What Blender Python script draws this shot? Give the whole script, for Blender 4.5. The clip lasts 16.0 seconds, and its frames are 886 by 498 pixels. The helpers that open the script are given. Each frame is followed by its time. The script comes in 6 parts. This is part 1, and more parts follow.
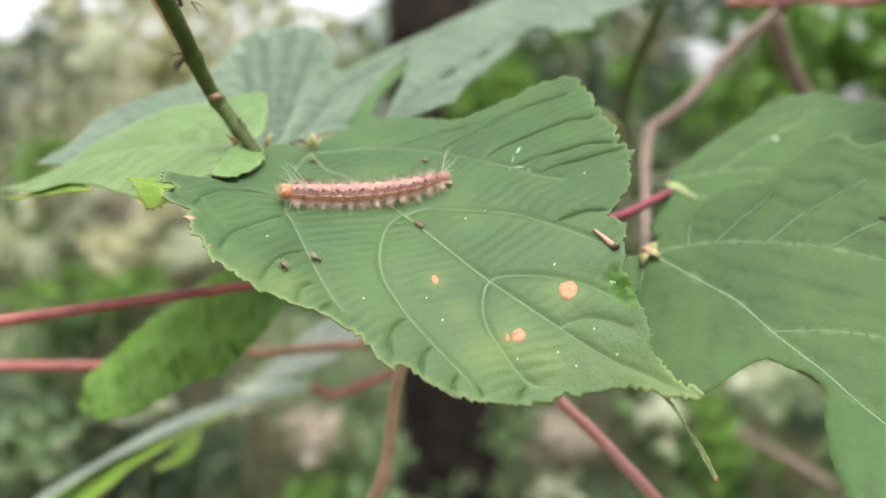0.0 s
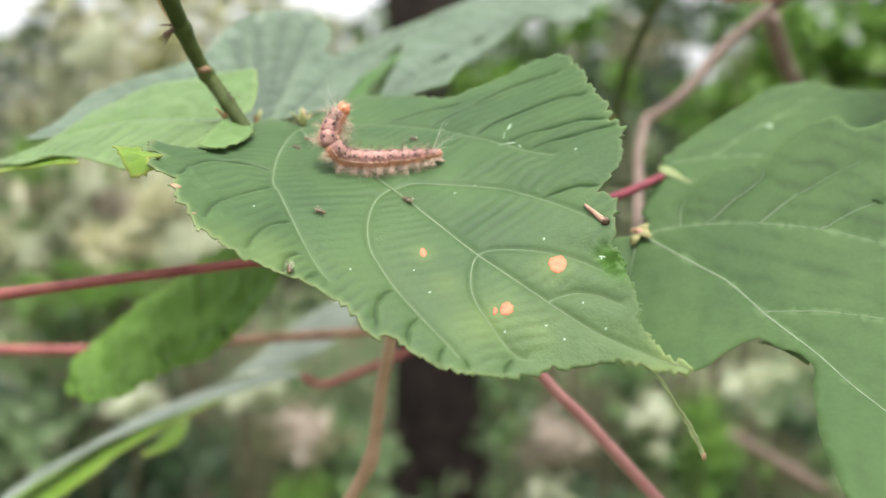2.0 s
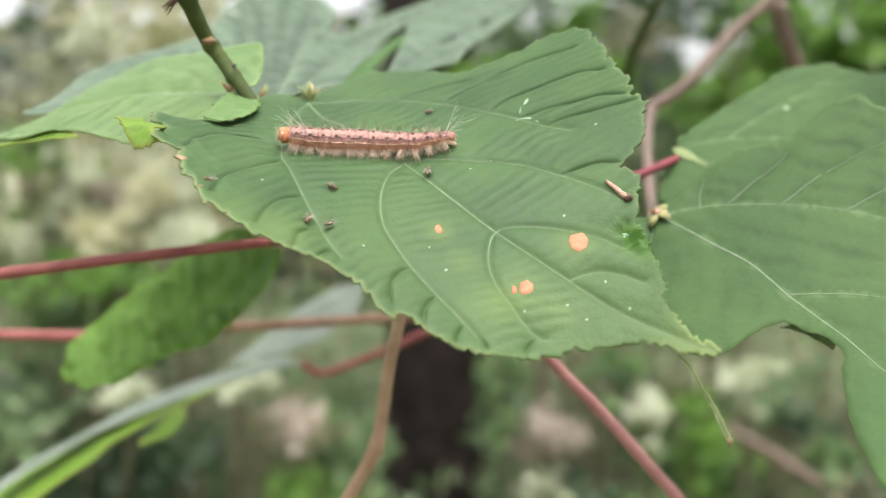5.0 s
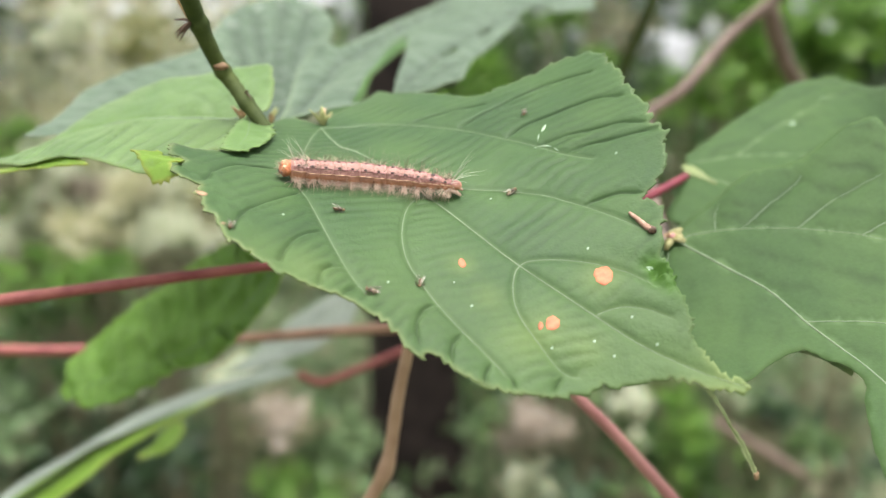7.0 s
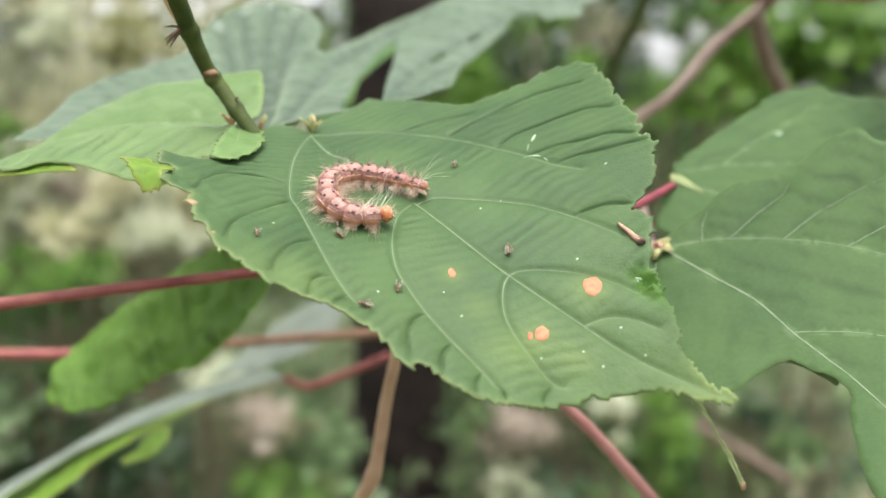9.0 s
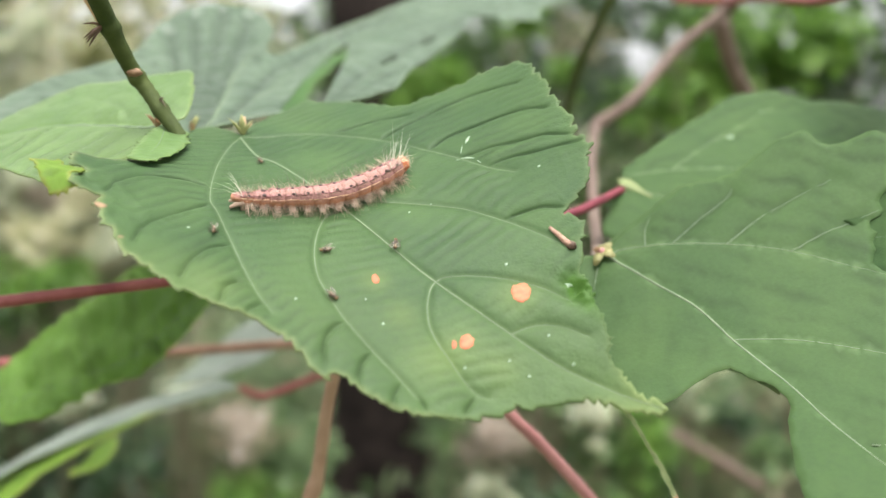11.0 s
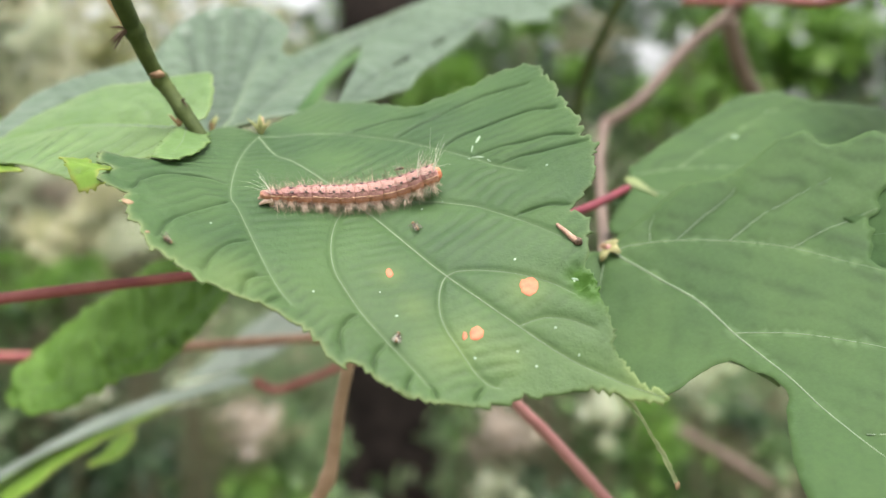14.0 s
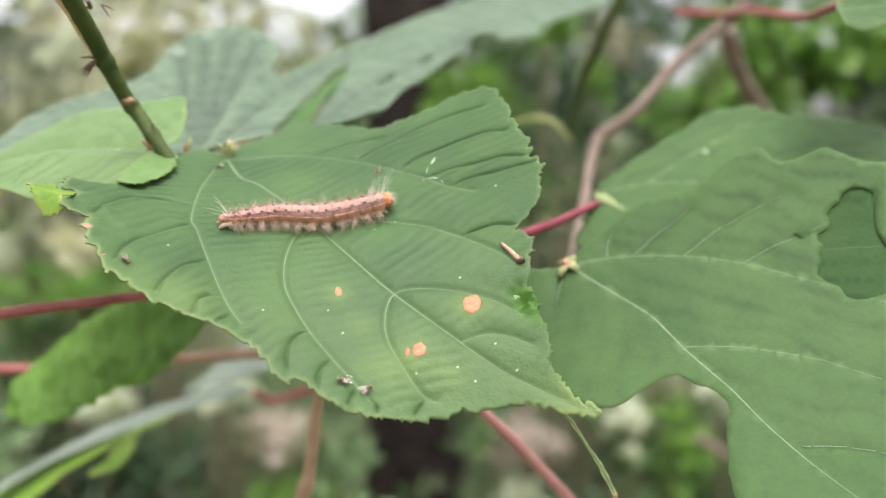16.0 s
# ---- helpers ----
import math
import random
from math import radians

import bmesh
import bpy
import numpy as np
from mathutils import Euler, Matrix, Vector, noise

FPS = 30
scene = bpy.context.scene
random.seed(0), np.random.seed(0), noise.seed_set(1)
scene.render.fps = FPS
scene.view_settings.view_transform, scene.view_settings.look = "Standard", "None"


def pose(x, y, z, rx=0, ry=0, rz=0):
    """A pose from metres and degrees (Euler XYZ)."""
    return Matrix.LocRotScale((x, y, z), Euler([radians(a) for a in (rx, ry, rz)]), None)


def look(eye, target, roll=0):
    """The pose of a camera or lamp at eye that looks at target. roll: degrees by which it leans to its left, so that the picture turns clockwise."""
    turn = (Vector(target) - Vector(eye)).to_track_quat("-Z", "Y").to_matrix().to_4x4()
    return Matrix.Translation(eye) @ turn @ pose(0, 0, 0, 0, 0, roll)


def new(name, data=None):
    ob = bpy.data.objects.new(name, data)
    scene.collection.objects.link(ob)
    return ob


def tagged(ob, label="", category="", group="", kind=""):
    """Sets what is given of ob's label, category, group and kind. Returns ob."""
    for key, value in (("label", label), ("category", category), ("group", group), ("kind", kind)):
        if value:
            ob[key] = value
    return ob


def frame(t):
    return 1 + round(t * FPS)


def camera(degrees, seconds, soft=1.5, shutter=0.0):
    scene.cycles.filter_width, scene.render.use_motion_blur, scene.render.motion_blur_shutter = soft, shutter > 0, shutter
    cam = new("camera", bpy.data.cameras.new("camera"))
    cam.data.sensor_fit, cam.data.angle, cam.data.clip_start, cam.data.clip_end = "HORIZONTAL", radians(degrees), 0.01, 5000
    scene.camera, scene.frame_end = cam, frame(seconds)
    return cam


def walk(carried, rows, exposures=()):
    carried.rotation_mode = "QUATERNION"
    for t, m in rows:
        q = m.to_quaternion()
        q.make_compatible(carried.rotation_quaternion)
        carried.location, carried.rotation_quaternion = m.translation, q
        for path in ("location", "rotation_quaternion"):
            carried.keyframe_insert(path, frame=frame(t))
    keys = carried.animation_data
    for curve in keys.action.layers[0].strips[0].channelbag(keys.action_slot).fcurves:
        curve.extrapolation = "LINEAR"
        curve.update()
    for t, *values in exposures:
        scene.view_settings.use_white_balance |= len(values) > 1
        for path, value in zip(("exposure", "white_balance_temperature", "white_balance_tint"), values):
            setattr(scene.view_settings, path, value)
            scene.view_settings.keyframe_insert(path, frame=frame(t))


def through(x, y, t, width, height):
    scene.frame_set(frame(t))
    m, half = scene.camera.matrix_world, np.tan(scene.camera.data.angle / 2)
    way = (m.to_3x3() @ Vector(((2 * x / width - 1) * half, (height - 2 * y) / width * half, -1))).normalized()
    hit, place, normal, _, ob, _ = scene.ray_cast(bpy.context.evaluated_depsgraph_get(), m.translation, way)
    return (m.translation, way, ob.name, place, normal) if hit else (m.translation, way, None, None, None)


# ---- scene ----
cam = camera(50, 16.0, 1.2)
PATH = [
    (0.0, 0.00012, -0.00778, 1.6017, 83.879, 0.832, -0.107),
    (0.5, -0.00085, -0.01045, 1.6018, 83.818, 0.251, -0.263),
    (1.0, -0.00036, -0.01215, 1.60095, 83.819, 0.086, -0.522),
    (1.5, 0.00113, -0.00869, 1.59564, 83.929, -0.071, -0.664),
    (2.0, 0.00146, -0.00617, 1.59519, 84.029, 0.063, -0.335),
    (2.5, -7e-05, -0.00384, 1.59208, 84.116, -0.036, -0.246),
    (3.0, 0.00348, 7e-05, 1.58922, 83.373, 0.013, -0.267),
    (5.5, -0.00409, 0.00129, 1.59237, 83.965, -0.427, -0.837),
    (6.0, -0.0053, 0.00064, 1.5987, 84.345, -0.021, -1.427),
    (6.5, -0.01103, 0.00265, 1.59926, 83.545, -0.046, -1.342),
    (7.0, -0.01184, 0.00421, 1.59943, 83.074, -0.102, -1.936),
    (7.5, -0.01099, 0.00496, 1.60255, 83.035, 0.003, -2.347),
    (8.0, -0.01223, 0.00664, 1.60083, 83.213, -0.266, -2.773),
    (8.5, -0.01295, 0.00323, 1.60122, 83.177, -0.517, -2.639),
    (11.0, -0.00114, 0.01041, 1.59992, 83.634, -0.622, -3.878),
    (11.5, 0.00593, 0.00755, 1.60178, 83.984, -0.565, -3.452),
    (12.0, 0.00887, 0.00743, 1.60388, 83.88, -0.515, -3.723),
    (12.5, 0.00574, 0.00258, 1.60388, 84.079, -0.46, -3.272),
    (13.0, 0.00115, 0.00212, 1.60416, 84.095, -0.631, -3.224),
    (13.5, -0.00027, 0.00046, 1.60157, 83.627, -0.684, -3.55),
    (14.0, -0.0019, 0.00263, 1.60018, 83.534, -0.686, -3.261),
    (14.5, 0.00554, 0.00163, 1.60109, 83.877, -0.511, -3.417),
    (15.0, 0.00895, -0.0002, 1.60441, 84.053, -0.696, -3.246),
    (15.5, 0.01566, -0.00366, 1.60452, 83.856, -0.448, -2.469),
    (16.0, 0.01499, -0.00558, 1.60369, 83.955, -0.109, -1.552),
]
walk(cam, [(r[0], pose(*r[1:])) for r in PATH], exposures=[(0.0, 2.02), (16.0, 2.02)])
import itertools


# ---- world and light: bright overcast sky over a wood, soft sun from above ----
cam.data.dof.use_dof = True
cam.data.dof.focus_distance = 0.20
cam.data.dof.aperture_fstop = 9.2
world = bpy.data.worlds.new("sky")
scene.world = world
world.use_nodes = True
wn = world.node_tree.nodes
sky = wn.new("ShaderNodeTexSky")
sky.sky_type = "NISHITA"
sky.sun_disc = False
sky.sun_elevation = radians(76)
sky.sun_rotation = radians(167)
sky.air_density, sky.dust_density = 1.0, 6.0
haze = wn.new("ShaderNodeHueSaturation")
haze.inputs["Saturation"].default_value = 0.12
world.node_tree.links.new(sky.outputs[0], haze.inputs["Color"])
world.node_tree.links.new(haze.outputs[0], wn["Background"].inputs[0])
wn["Background"].inputs[1].default_value = 0.13
sun = new("sun", bpy.data.lights.new("sun", "SUN"))
sun.data.energy = 0.9
sun.data.angle = radians(28)
sun.data.color = (1.0, 0.97, 0.92)
sun.matrix_world = look((0.5, -0.8, 6.0), (0, 0.2, 1.6))


# ---- materials ----
def material(name, rough=0.6):
    m = bpy.data.materials.new(name)
    m.use_nodes = True
    b = m.node_tree.nodes["Principled BSDF"]
    b.inputs["Roughness"].default_value = rough
    return m, m.node_tree.nodes, m.node_tree.links, b


def ramp(nodes, links, source, stops):
    r = nodes.new("ShaderNodeValToRGB")
    while len(r.color_ramp.elements) < len(stops):
        r.color_ramp.elements.new(0.5)
    for e, (p, c) in zip(r.color_ramp.elements, stops):
        e.position, e.color = p, (*c, 1) if len(c) == 3 else c
    links.new(source, r.inputs[0])
    return r.outputs[0]


def noise_tex(nodes, links, scale, detail=4.0, rough=0.6, coords="Object"):
    tc = nodes.new("ShaderNodeTexCoord")
    n = nodes.new("ShaderNodeTexNoise")
    n.inputs["Scale"].default_value, n.inputs["Detail"].default_value = scale, detail
    n.inputs["Roughness"].default_value = rough
    links.new(tc.outputs[coords], n.inputs["Vector"])
    return n.outputs["Fac"]


def mixed(nodes, links, fac, a, b):
    m = nodes.new("ShaderNodeMix")
    m.data_type = "RGBA"
    for sock, v in ((m.inputs[0], fac), (m.inputs[6], a), (m.inputs[7], b)):
        if isinstance(v, bpy.types.NodeSocket):
            links.new(v, sock)
        elif isinstance(v, tuple):
            sock.default_value = (*v, 1)
        else:
            sock.default_value = v
    return m.outputs[2]


def maths(nodes, links, op, a, b=0.0):
    m = nodes.new("ShaderNodeMath")
    m.operation = op
    for sock, v in ((m.inputs[0], a), (m.inputs[1], b)):
        if isinstance(v, bpy.types.NodeSocket):
            links.new(v, sock)
        else:
            sock.default_value = v
    return m.outputs[0]


def add_bump(nodes, links, b, height, strength, distance):
    n = nodes.new("ShaderNodeBump")
    n.inputs["Strength"].default_value, n.inputs["Distance"].default_value = strength, distance
    links.new(height, n.inputs["Height"])
    links.new(n.outputs[0], b.inputs["Normal"])


def leaf_material(name, dark, light, margin, veined, rough=0.52, through=0.3, grain=0.45, gloss=0.24):
    """A living blade: two greens in soft blotches, fine netted ribs darkened by painted groove shade, a yellowing
    margin, some light passing through.
    """
    m, nodes, links, b = material(name, rough)
    blot = ramp(nodes, links, noise_tex(nodes, links, 45, 3), [(0.35, dark), (0.65, light)])
    fine = noise_tex(nodes, links, 900, 3)
    col = mixed(nodes, links, maths(nodes, links, "MULTIPLY", fine, 0.5), blot, tuple(c * 1.7 for c in light))
    attr = {}
    for key in ("edge", "groove_shade", "vein", "sick", "wilt_shade"):
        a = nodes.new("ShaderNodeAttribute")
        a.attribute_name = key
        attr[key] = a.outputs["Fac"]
    # shade of grooves and creases, put into the colour as a darker green
    ribs = maths(nodes, links, "MULTIPLY", attr["groove_shade"], 0.60)
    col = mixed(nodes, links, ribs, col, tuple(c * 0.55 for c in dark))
    col = mixed(nodes, links, maths(nodes, links, "MULTIPLY", attr["vein"], 0.32), col, veined)
    wob = maths(nodes, links, "MULTIPLY", attr["edge"], maths(nodes, links, "MULTIPLY", noise_tex(nodes, links, 110, 4), 1.5))
    col = mixed(nodes, links, wob, col, margin)
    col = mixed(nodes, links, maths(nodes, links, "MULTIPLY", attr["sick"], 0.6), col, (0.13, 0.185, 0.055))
    # wilted green of the crinkled dent, with the dent's shade painted in
    soft = maths(nodes, links, "MULTIPLY", attr["wilt_shade"], maths(nodes, links, "ADD", noise_tex(nodes, links, 260, 3), 0.6))
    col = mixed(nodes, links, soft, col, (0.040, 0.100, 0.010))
    links.new(col, b.inputs["Base Color"])
    b.inputs["Specular IOR Level"].default_value = gloss
    b.inputs["Sheen Weight"].default_value = 0.03
    b.inputs["Sheen Roughness"].default_value = 0.5
    rgh = maths(nodes, links, "ADD", maths(nodes, links, "MULTIPLY", fine, 0.2), rough - 0.1)
    links.new(rgh, b.inputs["Roughness"])
    add_bump(nodes, links, b, maths(nodes, links, "ADD", noise_tex(nodes, links, 380, 4, 0.7), maths(nodes, links, "MULTIPLY", noise_tex(nodes, links, 1600, 3), 0.3)), grain, 0.0007)
    tr = nodes.new("ShaderNodeBsdfTranslucent")
    links.new(mixed(nodes, links, 0.5, col, (light[0] * 2.2, light[1] * 2.0, light[2] * 0.8)), tr.inputs["Color"])
    mx = nodes.new("ShaderNodeMixShader")
    mx.inputs[0].default_value = through
    links.new(b.outputs[0], mx.inputs[1])
    links.new(tr.outputs[0], mx.inputs[2])
    links.new(mx.outputs[0], nodes["Material Output"].inputs["Surface"])
    return m


def stem_material(name, a, b_, scale=120, rough=0.5):
    m, nodes, links, b = material(name, rough)
    b.inputs["Specular IOR Level"].default_value = 0.25
    n = noise_tex(nodes, links, scale, 5)
    links.new(ramp(nodes, links, n, [(0.3, a), (0.7, b_)]), b.inputs["Base Color"])
    add_bump(nodes, links, b, noise_tex(nodes, links, scale * 8, 4), 0.3, 0.0006)
    return m


def plain_material(name, a, b_, scale, rough=0.7, bump=0.0, size=0.001):
    m, nodes, links, b = material(name, rough)
    n = noise_tex(nodes, links, scale, 5)
    links.new(ramp(nodes, links, n, [(0.35, a), (0.65, b_)]), b.inputs["Base Color"])
    if bump:
        add_bump(nodes, links, b, n, bump, size)
    return m


def random_leaf_material(name, stops, through=0.3, rough=0.5):
    """Foliage of the wood: every leaf of a crown takes its own green."""
    m, nodes, links, b = material(name, rough)
    g = nodes.new("ShaderNodeNewGeometry")
    n = noise_tex(nodes, links, 1.3, 2)
    f = maths(nodes, links, "ADD", maths(nodes, links, "MULTIPLY", g.outputs["Random Per Island"], 0.6), maths(nodes, links, "MULTIPLY", n, 0.4))
    col = ramp(nodes, links, f, stops)
    links.new(col, b.inputs["Base Color"])
    tr = nodes.new("ShaderNodeBsdfTranslucent")
    links.new(col, tr.inputs["Color"])
    mx = nodes.new("ShaderNodeMixShader")
    mx.inputs[0].default_value = through
    links.new(b.outputs[0], mx.inputs[1])
    links.new(tr.outputs[0], mx.inputs[2])
    links.new(mx.outputs[0], nodes["Material Output"].inputs["Surface"])
    return m


LEAF = leaf_material("leaf_green", (0.0261, 0.0578, 0.0174), (0.0438, 0.0827, 0.024), (0.13, 0.19, 0.08), (0.20, 0.28, 0.14), grain=0.25, rough=0.6, gloss=0.16)
LEAF_MAIN = leaf_material("leaf_main", (0.023, 0.0537, 0.0195), (0.0475, 0.0901, 0.0282), (0.25, 0.28, 0.12), (0.19, 0.26, 0.14), rough=0.54, gloss=0.22)
# greyer than LEAF: sky glare on the edge-on blade is mixed into the colour
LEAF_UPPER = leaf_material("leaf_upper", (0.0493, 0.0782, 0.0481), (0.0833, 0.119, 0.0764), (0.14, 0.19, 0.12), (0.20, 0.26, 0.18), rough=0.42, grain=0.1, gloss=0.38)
# LEAF made darker: the shade behind the bitten hole is in the colour
LEAF_SHADE = leaf_material("leaf_hole_shade", (0.0208, 0.048, 0.0152), (0.032, 0.0624, 0.0208), (0.035, 0.07, 0.022), (0.045, 0.085, 0.026), rough=0.7, gloss=0.08)
# pale grey-green; on the drooping leaf it paints the glare of its top
LEAF_PALE_GLARE = leaf_material("leaf_pale_glare", (0.0954, 0.1178, 0.0954), (0.1403, 0.1627, 0.1346), (0.20, 0.25, 0.18), (0.25, 0.30, 0.24))
LEAF_YOUNG = leaf_material("leaf_young", (0.0731, 0.1344, 0.0416), (0.1204, 0.189, 0.0656), (0.21, 0.28, 0.10), (0.24, 0.34, 0.15), rough=0.36, through=0.4, gloss=0.4)
LEAF_BACK = leaf_material("leaf_back", (0.075, 0.150, 0.024), (0.130, 0.235, 0.045), (0.14, 0.24, 0.04), (0.14, 0.24, 0.07), through=0.55)
LEAF_DEEP = leaf_material("leaf_deep", (0.024, 0.066, 0.014), (0.045, 0.105, 0.022), (0.09, 0.14, 0.04), (0.09, 0.14, 0.04), through=0.2)
LEAF_FRESH = leaf_material("leaf_fresh", (0.072, 0.132, 0.04), (0.104, 0.172, 0.0576), (0.16, 0.24, 0.08), (0.16, 0.25, 0.09), through=0.35)
LEAF_CURL = leaf_material("leaf_curl", (0.085, 0.160, 0.016), (0.140, 0.230, 0.032), (0.30, 0.30, 0.08), (0.30, 0.42, 0.10), through=0.5)
VEIN = stem_material("vein_pale", (0.10, 0.140, 0.075), (0.155, 0.200, 0.115), 500)
SCAB = stem_material("dry_margin", (0.14, 0.085, 0.045), (0.28, 0.19, 0.11), 900)
NODE = stem_material("leaf_scar", (0.10, 0.060, 0.028), (0.21, 0.125, 0.07), 900)
STEM_GREEN = stem_material("stem_green", (0.018, 0.030, 0.005), (0.048, 0.064, 0.012), rough=0.75)
STEM_RED = stem_material("stem_red", (0.150, 0.036, 0.038), (0.235, 0.080, 0.066))
STEM_CRIMSON = stem_material("stem_crimson", (0.085, 0.012, 0.022), (0.17, 0.030, 0.042))
STEM_RUST = stem_material("stem_rust", (0.16, 0.085, 0.055), (0.28, 0.17, 0.115))
STEM_PINK = stem_material("stem_pink", (0.27, 0.115, 0.11), (0.36, 0.18, 0.165))
STEM_TAN = stem_material("stem_tan", (0.23, 0.14, 0.09), (0.35, 0.235, 0.16))
STEM_BROWN = stem_material("stem_brown", (0.078, 0.052, 0.040), (0.150, 0.108, 0.086))
STIPULE = stem_material("stipule_tan", (0.34, 0.19, 0.11), (0.48, 0.34, 0.20), 700)
SWELL = stem_material("leaf_base_swelling", (0.095, 0.130, 0.046), (0.155, 0.175, 0.068), 700)
BRACT = stem_material("bract_yellow", (0.105, 0.11, 0.04), (0.24, 0.215, 0.09), 400)
PEACH = stem_material("bract_peach", (0.45, 0.27, 0.16), (0.60, 0.42, 0.27), 400)
WEDGE = stem_material("pale_wedge", (0.27, 0.29, 0.12), (0.40, 0.40, 0.18), 700)
WITHERED = stem_material("withered_green", (0.14, 0.19, 0.075), (0.24, 0.27, 0.13), 500)
DRY = stem_material("dry_brown", (0.05, 0.030, 0.020), (0.12, 0.072, 0.045), 300)
SPOT = plain_material("rust_spot", (0.29, 0.075, 0.032), (0.42, 0.128, 0.055), 900)
SPECK = plain_material("pale_speck", (0.171, 0.252, 0.153), (0.297, 0.378, 0.261), 900)
TWIG = plain_material("dry_twig", (0.19, 0.10, 0.065), (0.34, 0.22, 0.155), 900, bump=0.4, size=0.0005)
SHRUB_TWIG = plain_material("shrub_twig", (0.07, 0.07, 0.035), (0.15, 0.13, 0.075), 60, 0.8)
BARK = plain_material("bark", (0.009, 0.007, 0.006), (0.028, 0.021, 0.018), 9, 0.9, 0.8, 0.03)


for bark_node in BARK.node_tree.nodes:
    if bark_node.type == "BSDF_PRINCIPLED":
        bark_node.inputs["Specular IOR Level"].default_value = 0.1


# ---- building helpers ----
def part(name, bm, mat, parent, label=""):
    me = bpy.data.meshes.new(name)
    bm.to_mesh(me)
    bm.free()
    for p in me.polygons:
        p.use_smooth = True
    me.materials.append(mat)
    ob = new(name, me)
    ob.parent = parent
    if label:
        ob["label"] = label
    return ob


def thing(name, at=(0, 0, 0), label="", category="", group="", kind=""):
    ob = new(name)
    ob.location = at
    ob.empty_display_size = 0.01
    return tagged(ob, label, category, group, kind)


def smooth_line(points, per=6):
    """A Catmull-Rom curve through points."""
    p = [np.array(q, float) for q in points]
    p = [2 * p[0] - p[1]] + p + [2 * p[-1] - p[-2]]
    out = []
    for i in range(1, len(p) - 2):
        for k in range(per):
            t = k / per
            out.append(0.5 * (2 * p[i] + (p[i + 1] - p[i - 1]) * t + (2 * p[i - 1] - 5 * p[i] + 4 * p[i + 1] - p[i + 2]) * t * t
                              + (3 * p[i] - p[i - 1] - 3 * p[i + 1] + p[i + 2]) * t ** 3))
    out.append(p[-2])
    return np.array(out)


def tube(bm, line, radii, sides=10, up=(0.13, 0.21, 0.97), flat=1.0):
    """A closed tube along a line; radii one per point."""
    line = np.array(line, float)
    rings = []
    for i, c in enumerate(line):
        d = Vector(line[min(i + 1, len(line) - 1)] - line[max(i - 1, 0)]).normalized()
        a = d.cross(Vector(up))
        a = a.normalized() if a.length > 1e-6 else d.orthogonal().normalized()
        b = a.cross(d)
        r = radii[i]
        rings.append([bm.verts.new(Vector(c) + a * (r * math.cos(k * 2 * math.pi / sides)) + b * (r * flat * math.sin(k * 2 * math.pi / sides))) for k in range(sides)])
    for r0, r1 in zip(rings, rings[1:]):
        for k in range(sides):
            bm.faces.new((r0[k], r0[(k + 1) % sides], r1[(k + 1) % sides], r1[k]))
    bm.faces.new(rings[0][::-1])
    bm.faces.new(rings[-1])
    return bm


class Surface:
    """A gently bent sheet, in centimetres: origin, its long axis and its normal in the world, and the bend about a middle point."""

    def __init__(self, origin, u, n, middle, bend):
        self.o, self.n = Vector(origin), Vector(n).normalized()
        u = Vector(u)
        self.u = (u - self.n * u.dot(self.n)).normalized()
        self.v = self.n.cross(self.u)
        self.middle, self.bend = middle, bend

    def height(self, a, b):
        a, b = a - self.middle[0], b - self.middle[1]
        terms = (1, a, b, a * a, a * b, b * b)
        return sum(k * t for k, t in zip(self.bend, terms))

    def place(self, a, b, up=0.0):
        return self.o + (self.u * a + self.v * b + self.n * (self.height(a, b) + up)) * 0.01

    def normal(self, a, b):
        du = self.place(a + 0.02, b) - self.place(a - 0.02, b)
        dv = self.place(a, b + 0.02) - self.place(a, b - 0.02)
        return du.cross(dv).normalized()


def inside(points, ring):
    """Which of the points lie in the ring (even-odd rule)."""
    x, y = points[:, 0], points[:, 1]
    hit = np.zeros(len(points), bool)
    for (ax, ay), (bx, by) in zip(ring, np.roll(ring, -1, 0)):
        cross = (ay > y) != (by > y)
        hit ^= cross & (x < (bx - ax) * (y - ay) / (by - ay + 1e-12) + ax)
    return hit


def ring_line(points, step, tooth, pitch, seed):
    """A closed outline cut into even steps, softly rounded, with small uneven teeth."""
    rng = random.Random(seed)
    p = np.array(points, float)
    q = []
    for a, b in zip(p, np.roll(p, -1, 0)):
        q += [a * 0.9 + b * 0.1, a * 0.1 + b * 0.9]
    q = np.array(q)
    out, run, nxt, high = [], 0.0, pitch, 1.0
    for a, b in zip(q, np.roll(q, -1, 0)):
        d = np.linalg.norm(b - a)
        n = max(1, int(round(d / step)))
        side = np.array([(b - a)[1], -(b - a)[0]]) / (d + 1e-9)
        for k in range(n):
            c = a + (b - a) * k / n
            run += d / n
            if run > nxt:
                run, nxt, high = 0.0, pitch * rng.uniform(0.3, 2.1), rng.uniform(0.1, 2.0)
            out.append(c + side * tooth * high * (run / nxt - 0.4))
    return np.array(out)


def near_lines(points, lines):
    """Distance to the nearest line, and how far along it that lies."""
    best, along = np.full(len(points), 1e9), np.zeros(len(points))
    for k, line in enumerate(lines):
        run = k * 3.7
        for a, b in zip(line, line[1:]):
            d = b - a
            n = np.linalg.norm(d)
            t = np.clip(((points - a) @ d) / (n * n + 1e-12), 0, 1)
            dist = np.linalg.norm(points - a - t[:, None] * d, axis=1)
            closer = dist < best
            best[closer], along[closer] = dist[closer], run + t[closer] * n
            run += n
    return best, along


RISE = {}


